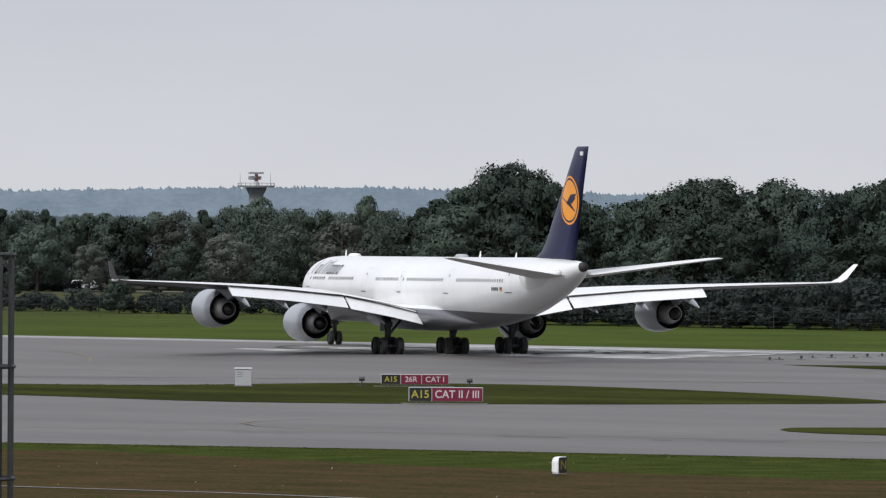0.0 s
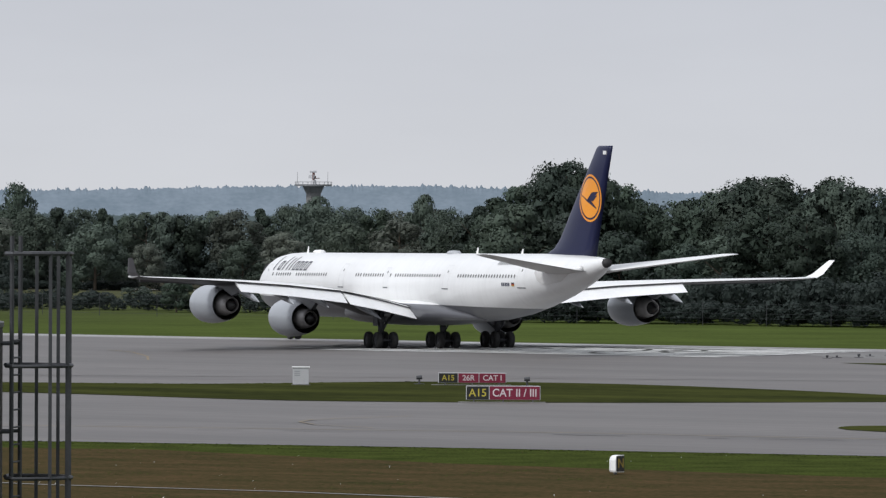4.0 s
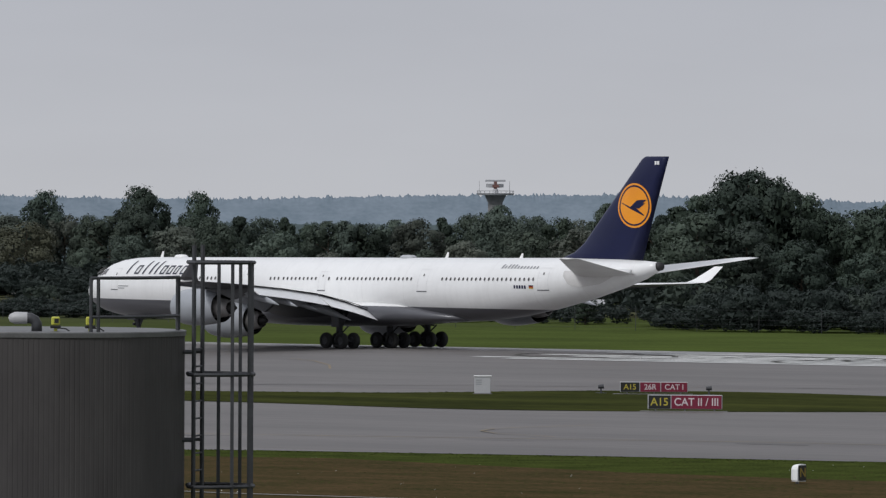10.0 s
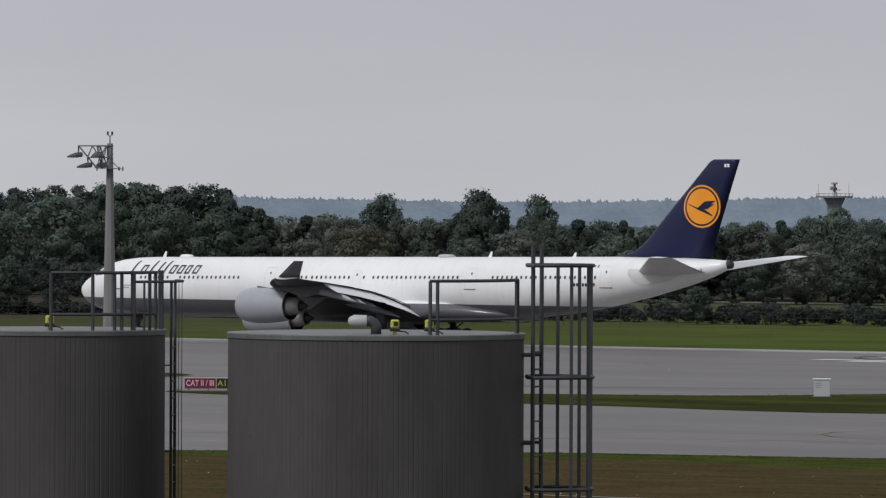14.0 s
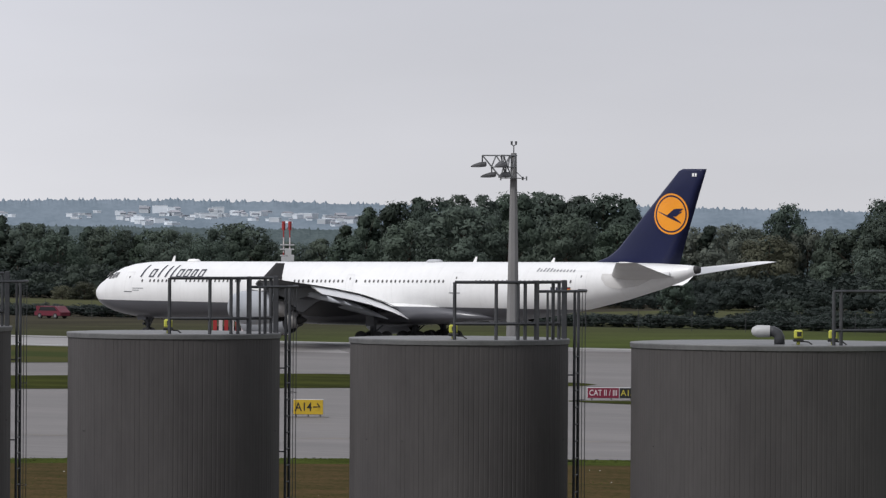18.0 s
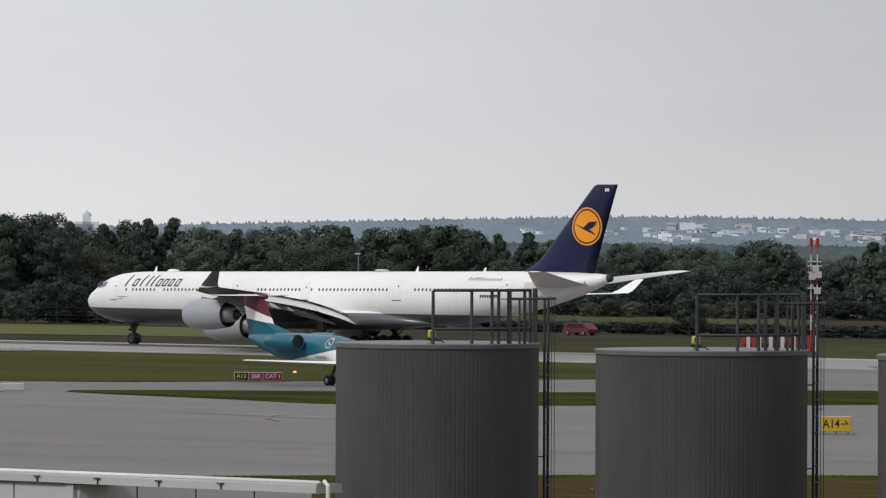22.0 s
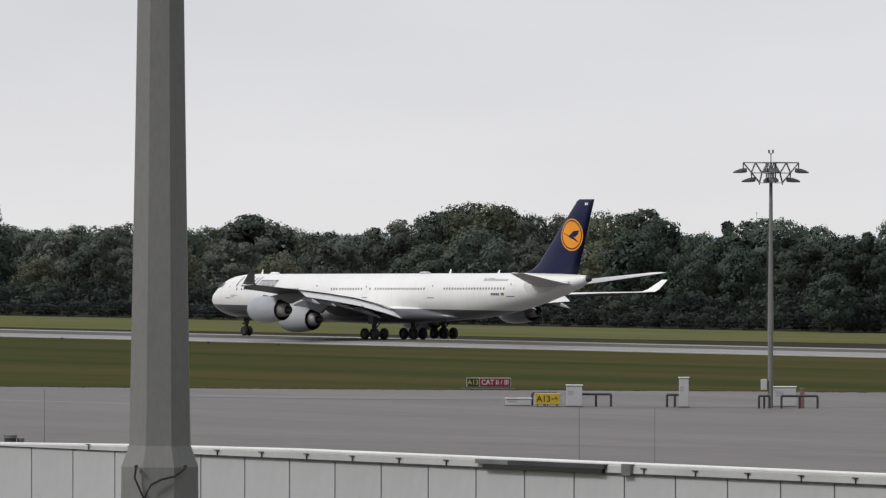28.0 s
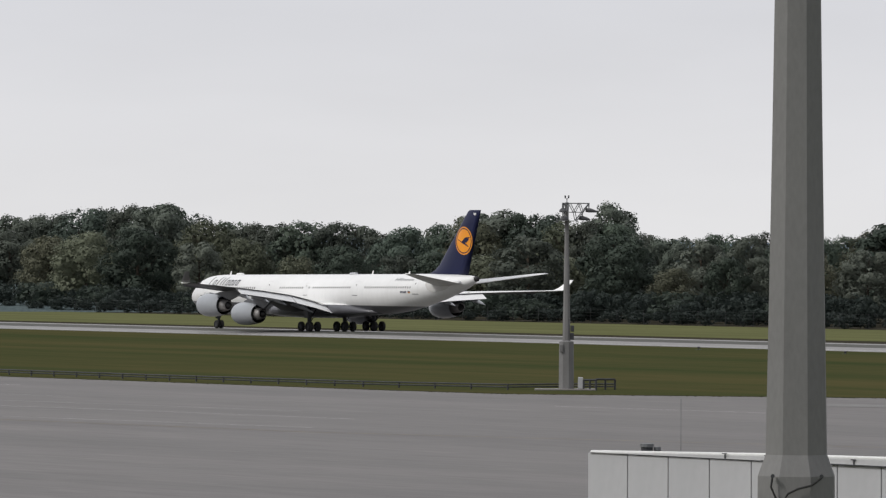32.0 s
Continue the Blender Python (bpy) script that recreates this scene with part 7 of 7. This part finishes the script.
def fence():
    ob = thing("perimeter_fence", pose(0, 0, FAR_Z), "grey wire perimeter fence on thin posts", "fence")
    bm = bmesh.new()
    tube(bm, (0, 0, 0), (0, 0, 2.4), .03, .03, 5)
    tmp = part("post", bm, M_dsteel)
    me = tmp.data
    bpy.data.objects.remove(tmp)
    for k in range(110):
        shared("post", me, ob, pose(-290 - k * 7.5, 640, 0))
    for z in (.3, .8, 1.3, 1.8, 2.3):
        bm = bmesh.new()
        tube(bm, (-285, 640, z), (-1110, 640, z), .010, .010, 4)
        part("wire", bm, M_dsteel, ob)


fence()


def vehicle(name, az, d, turn, length, height, mat, label, cab_back=False):
    x, y = polar(az, d)
    ob = thing(name, pose(x, y, FAR_Z, 0, 0, turn), label, "vehicle")
    w = 1.8
    bm = bmesh.new()
    prof = ((-length / 2, .35), (-length / 2, height * .55), (-length * .42, height * .60), (-length * .30 if not cab_back else -length * .45, height), (length * .30, height), (length * .46, height * .6), (length / 2, height * .5), (length / 2, .35))
    loft(bm, [[(a, -w / 2, z) for a, z in prof], [(a, w / 2, z) for a, z in prof]])
    part("body", bm, mat, ob)
    for sy in (-1, 1):
        bm = bmesh.new()
        yy = sy * (w / 2 + .01)
        bm.faces.new([bm.verts.new(p) for p in ((-length * .27, yy, height * .93), (length * .26, yy, height * .93), (length * .38, yy, height * .63), (-length * .34, yy, height * .63))])
        part("window", bm, M_glass, ob)
    for dx in (-.3, .3):
        for sy in (-1, 1):
            bm = bmesh.new()
            tube(bm, (dx * length, sy * w * .38, .33), (dx * length, sy * w * .51, .33), .33, .33, 14)
            wl_ = part("wheel", bm, M_tyre, ob)
            bm = bmesh.new()
            tube(bm, (dx * length, sy * w * .50, .33), (dx * length, sy * w * .52, .33), .19, .19, 10)
            part("rim", bm, M_steel, wl_)
    return ob


vehicle("car", 41.88, 860, 0, 4.2, 1.5, M_finred, "dark red estate car on the grass", True)
WHITE_CAR = vehicle("car", 33.70, 966, 30, 3.6, 1.4, M_white, "white car on the field road")
vehicle("car", 31.5, 868, 121, 4.0, 1.4, M_panel, "white car parked among bushes by the field road")
vehicle("red_vehicle", 46.98, 985, 10, 3.4, 2.0, M_finred, "small red works vehicle on grass", True)


def truck():
    x, y = polar(46.79, 922)
    ob = thing("truck", pose(x, y, FAR_Z, 0, 0, 0) @ Matrix.Scale(.8, 4), "white flatbed truck on the far grass", "truck")
    bm = bmesh.new()
    box(bm, 1.2, 2.9, -1.1, 1.1, .6, 2.5, .15)
    part("cab", bm, M_panel, ob)
    bm = bmesh.new()
    box(bm, 1.9, 2.93, -1.12, 1.12, 1.6, 2.25)
    part("window", bm, M_glass, ob)
    bm = bmesh.new()
    box(bm, -2.9, 1.1, -1.15, 1.15, .8, 1.15, .04)
    part("flatbed", bm, M_panel, ob)
    for dx in (-1.9, 2.0):
        for sy in (-1, 1):
            bm = bmesh.new()
            tube(bm, (dx, sy * .8, .45), (dx, sy * 1.1, .45), .45, .45, 14)
            part("wheel", bm, M_tyre, ob)


truck()


def tipper():
    x, y = polar(43.95, 878)
    ob = thing("tipper_truck", pose(x, y, FAR_Z, 0, 0, 44), "dark red tipper truck standing on the far grass", "truck")
    bm = bmesh.new()
    box(bm, 1.3, 2.8, -1.1, 1.1, .7, 2.5, .12)
    cab = part("cab", bm, M_finred, ob, "dark red cab")
    bm = bmesh.new()
    box(bm, 1.6, 2.5, -1.13, 1.13, 1.65, 2.25)
    part("window", bm, M_glass, cab)
    bm = bmesh.new()
    loft(bm, [[(-2.9, sy, .95), (1.1, sy, .95), (1.15, sy, 2.1), (-3.05, sy, 1.9)] for sy in (-1.15, 1.15)])
    part("skip", bm, M_finred, ob, "dusty red load bed")
    bm = bmesh.new()
    box(bm, -2.8, 2.7, -.5, .5, .6, .95)
    part("chassis", bm, M_dsteel, ob)
    for dx in (-2.1, -1.0, 2.0):
        for sy in (-1, 1):
            bm = bmesh.new()
            tube(bm, (dx, sy * .75, .5), (dx, sy * 1.1, .5), .5, .5, 14)
            part("wheel", bm, M_tyre, ob)


tipper()


def street_lamp():
    x, y = polar(43.67, 1046)
    ob = thing("street_lamp", pose(x, y, FAR_Z, 0, 0, 44), "slim grey street lamp by the far hedge", "street lamp")
    bm = bmesh.new()
    tube(bm, (0, 0, 0), (0, 0, 8.6), .13, .09, 8)
    part("pole", bm, M_pole, ob)
    bm = bmesh.new()
    box(bm, -.55, .3, -.18, .18, 8.55, 8.8, .06)
    part("lamp_head", bm, M_panel, ob)


street_lamp()


def low_cover():
    x, y = polar(46.515, 711)
    ob = thing("light_bar", pose(x, y, 0, 0, 0, 46.5), "long low row of pale approach path lights on grass", "light")
    for k in range(6):
        bm = bmesh.new()
        box(bm, -2.55 + k * .87, -2.55 + k * .87 + .85, -.3, .3, .12, .52, .05)
        part("lamp_box", bm, M_panel, ob)
        bm = bmesh.new()
        tube(bm, (-2.15 + k * .87, 0, 0), (-2.15 + k * .87, 0, .14), .06, .06, 6)
        part("leg", bm, M_dsteel, ob)


low_cover()


def excavator():
    x, y = polar(44.86, 908)
    ob = thing("excavator", pose(x, y, FAR_Z, 0, 0, 20) @ Matrix.Scale(.6, 4), "yellow excavator with a raised arm on grass", "excavator")
    bm = bmesh.new()
    for sy in (-1, 1):
        box(bm, -1.6, 1.6, sy * 1.0 - .3, sy * 1.0 + .3, 0, .75, .2)
    part("track", bm, M_dsteel, ob)
    bm = bmesh.new()
    box(bm, -1.5, .6, -1.1, 1.1, .8, 1.7, .12)
    box(bm, -.4, .8, -1.1, -.1, 1.6, 2.6, .12)
    part("cab", bm, M_machine, ob)
    bm = bmesh.new()
    tube(bm, (.6, .3, 1.3), (2.3, .3, 3.4), .22, .18, 8)
    tube(bm, (2.3, .3, 3.4), (3.6, .3, 1.9), .18, .13, 8)
    part("arm", bm, M_machine, ob)
    bm = bmesh.new()
    loft(bm, [[(3.4, -.2, 1.9), (3.9, -.2, 1.8), (3.8, -.2, 1.2), (3.2, -.2, 1.3)], [(3.4, .8, 1.9), (3.9, .8, 1.8), (3.8, .8, 1.2), (3.2, .8, 1.3)]])
    part("bucket", bm, M_dsteel, ob)


excavator()


def low_rail():
    ob = thing("low_rail", pose(0, 0, 0), "low dark guard rail along the apron edge", "rail")
    line = [(-640, 337.5), (-570, 339.6), (-540, 342), (-524, 347), (-524, 353.4), (-521.6, 356.9)]
    for (x0, y0), (x1, y1) in zip(line, line[1:]):
        for z in (.30, .52):
            bm = bmesh.new()
            tube(bm, (x0, y0, z), (x1, y1, z), .065, .065, 6)
            part("rail", bm, M_dsteel, ob)
        n = int(math.hypot(x1 - x0, y1 - y0) / 4)
        for k in range(n):
            bm = bmesh.new()
            px, py = x0 + (x1 - x0) * k / n, y0 + (y1 - y0) * k / n
            box(bm, px - .06, px + .06, py - .06, py + .06, 0, .56)
            part("post", bm, M_dsteel, ob)


low_rail()


# ---- grass tufts along the paving edges ----
def scattered(name, n, heads, size, mat, seed, label):
    """Small tufts thrown in loose clusters over the dry grass beside the silos."""
    rng = np.random.default_rng(seed)
    verts, faces = [], []
    for c in range(heads):
        az, d = rng.uniform(29.0, 47.0), rng.uniform(255, 385)
        cx, cy = polar(az, d)
        wide = rng.uniform(.3, 2.4)
        for q in range(n):
            x, y = cx + rng.normal(0, wide), cy + rng.normal(0, wide * 1.4)
            if y > np.interp(x, (-267, -250, -236, -215, -195, -167, -120), (264, 287, 300, 312, 317, 322, 330)):
                continue
            h, w, a = size * rng.uniform(.5, 1.6), size * rng.uniform(.4, 1.0), rng.uniform(0, 3.14)
            k = len(verts)
            u, v = math.cos(a) * w, math.sin(a) * w
            verts += [(x - u, y - v, .02), (x + u, y + v, .02), (x + u * .6, y + v * .6 + h * 2.5, .035 + h), (x - u * .7, y - v * .7 + h * 2, .035 + h * .8)]
            faces.append((k, k + 1, k + 2, k + 3))
    me = bpy.data.meshes.new(name)
    me.from_pydata(verts, [], faces)
    me.materials.append(mat)
    tagged(new(name, me), label, "grass", "", "stuff")


scattered("field_tufts", 30, 230, .030, M_verge, 31, "green tufts scattered in the dry grass")
scattered("brown_tufts", 24, 260, .026, M_dry, 32, "brown dry tufts in the poor grass")
scattered("white_flowers", 2, 150, .026, M_linew, 33, "small white flower heads in the dry grass")


def tufts(name, line, n, spread, h, mat, seed, label):
    rng = np.random.default_rng(seed)
    pts = np.array(line, float)
    seg = np.hypot(*(pts[1:] - pts[:-1]).T)
    cum = np.concatenate([[0], np.cumsum(seg)])
    u = rng.uniform(0, cum[-1], n)
    x, y = np.interp(u, cum, pts[:, 0]), np.interp(u, cum, pts[:, 1])
    x, y = x + rng.uniform(-spread, spread, n), y - np.abs(rng.normal(0, spread, n))
    verts, faces = [], []
    for i in range(n):
        a, hh, w = rng.uniform(0, 3.14), h * rng.uniform(.5, 1.5), rng.uniform(.04, .12)
        k = len(verts)
        c, s = math.cos(a) * w, math.sin(a) * w
        lx, ly = rng.normal(0, .08, 2)
        verts += [(x[i] - c, y[i] - s, .0), (x[i] + c, y[i] + s, .0), (x[i] + c * .5 + lx, y[i] + s * .5 + ly, hh), (x[i] - c * .5 + lx, y[i] - s * .5 + ly, hh * .9)]
        faces.append((k, k + 1, k + 2, k + 3))
    me = bpy.data.meshes.new(name)
    me.from_pydata(verts, [], faces)
    me.materials.append(mat)
    tagged(new(name, me), label, "grass", "", "stuff")


tufts("edge_tufts", [(-267, 266), (-250, 289.5), (-236, 302.5), (-215, 315), (-195, 320), (-167, 325), (-120, 333)], 9000, 2.2, .022, M_verge, 3, "ragged green grass tufts along the taxiway")
tufts("island_tufts", [(-211, 411), (-224, 421), (-246, 429), (-260, 425), (-268, 411), (-303, 393)], 3000, 1.2, .03, M_isle, 5, "grass tufts on the island edge")
tufts("strip_tufts", [(-404, 446), (-419, 411), (-455, 390), (-480, 365), (-512, 340), (-700, 335)], 4000, 1.2, .03, M_island, 6, "grass tufts on the strip edge")


# ---- what moves ----
def motions():
    walk(AIRLINER, [(t, pose(x, y, 0, 0, 0, h)) for t, x, y, h in (
        (0.0, -299.17, 502.67, 48.28), (2.5, -306.34, 508.49, 50.78), (4.5, -313.81, 514.11, 55.59),
        (6.0, -320.62, 518.31, 60.35), (9.0, -337.75, 525.11, 71.95), (11.0, -353.65, 529.4, 80.34),
        (13.0, -370.75, 530.2, 87.1), (15.5, -396.82, 530.2, 90.0), (17.5, -422.05, 530.2, 90.0),
        (19.0, -445.42, 530.2, 90.0), (21.0, -483.9, 530.2, 90.0), (23.0, -529.57, 530.2, 90.0),
        (26.0, -614.36, 530.2, 90.0), (29.0, -719.48, 530.2, 90.0), (30.0, -758.81, 530.2, 90.0),
        (31.0, -800.04, 530.2, 90.0), (32.0, -842.73, 530.2, 90.0),
    )])
    # the wings bend upward as the speed grows
    for w, side in WINGS:
        lift = ((0.0, 0.0), (9.0, 0.05), (13.0, 0.25), (17.5, 0.65), (21.0, 0.85), (26.0, 1.1), (32.0, 1.4))
        if side < 0:      # lowered to match how the starboard wing shows from the camera
            lift = ((0.0, -0.2), (2.5, -0.25), (6.0, -0.4), (9.0, -0.75), (11.0, -0.95), (17.5, -0.95), (26.0, -0.9), (32.0, -0.85))
        walk(w, [(t, pose(0, 0, 0, 0, side * up, 0)) for t, up in lift])
    # the radar turns once in 4.8 s
    walk(ANTENNA, [(float(t), pose(0, 0, RADAR_Z + 1.0, 0, 0, 45 - 75.0 * t)) for t in range(33)])
    # a white car drives along the field road and turns off behind the trees
    walk(WHITE_CAR, [(t, pose(x, y, FAR_Z, 0, 0, h)) for t, x, y, h in ((0.0, -533.0, 798.6, 1), (1.0, -541.2, 798.9, 1), (5.0, -574.0, 799.8, 1), (9.0, -604.0, 802.0, -6), (12.0, -626.0, 814.0, -42), (16.0, -640.0, 850.0, -72), (32.0, -642.0, 856.0, -72))])
    # the windsock lifts and sags in the wind
    walk(SOCK, [(t, pose(0, 0, 3.15, 0, dip, turn)) for t, dip, turn in ((0.0, 10, 0), (10.0, 25, 10), (20.0, 5, 5), (23.0, 0, 0), (24.5, 12, -20), (26.0, 28, -45), (29.0, 15, -20), (32.0, 20, 0))])


motions()
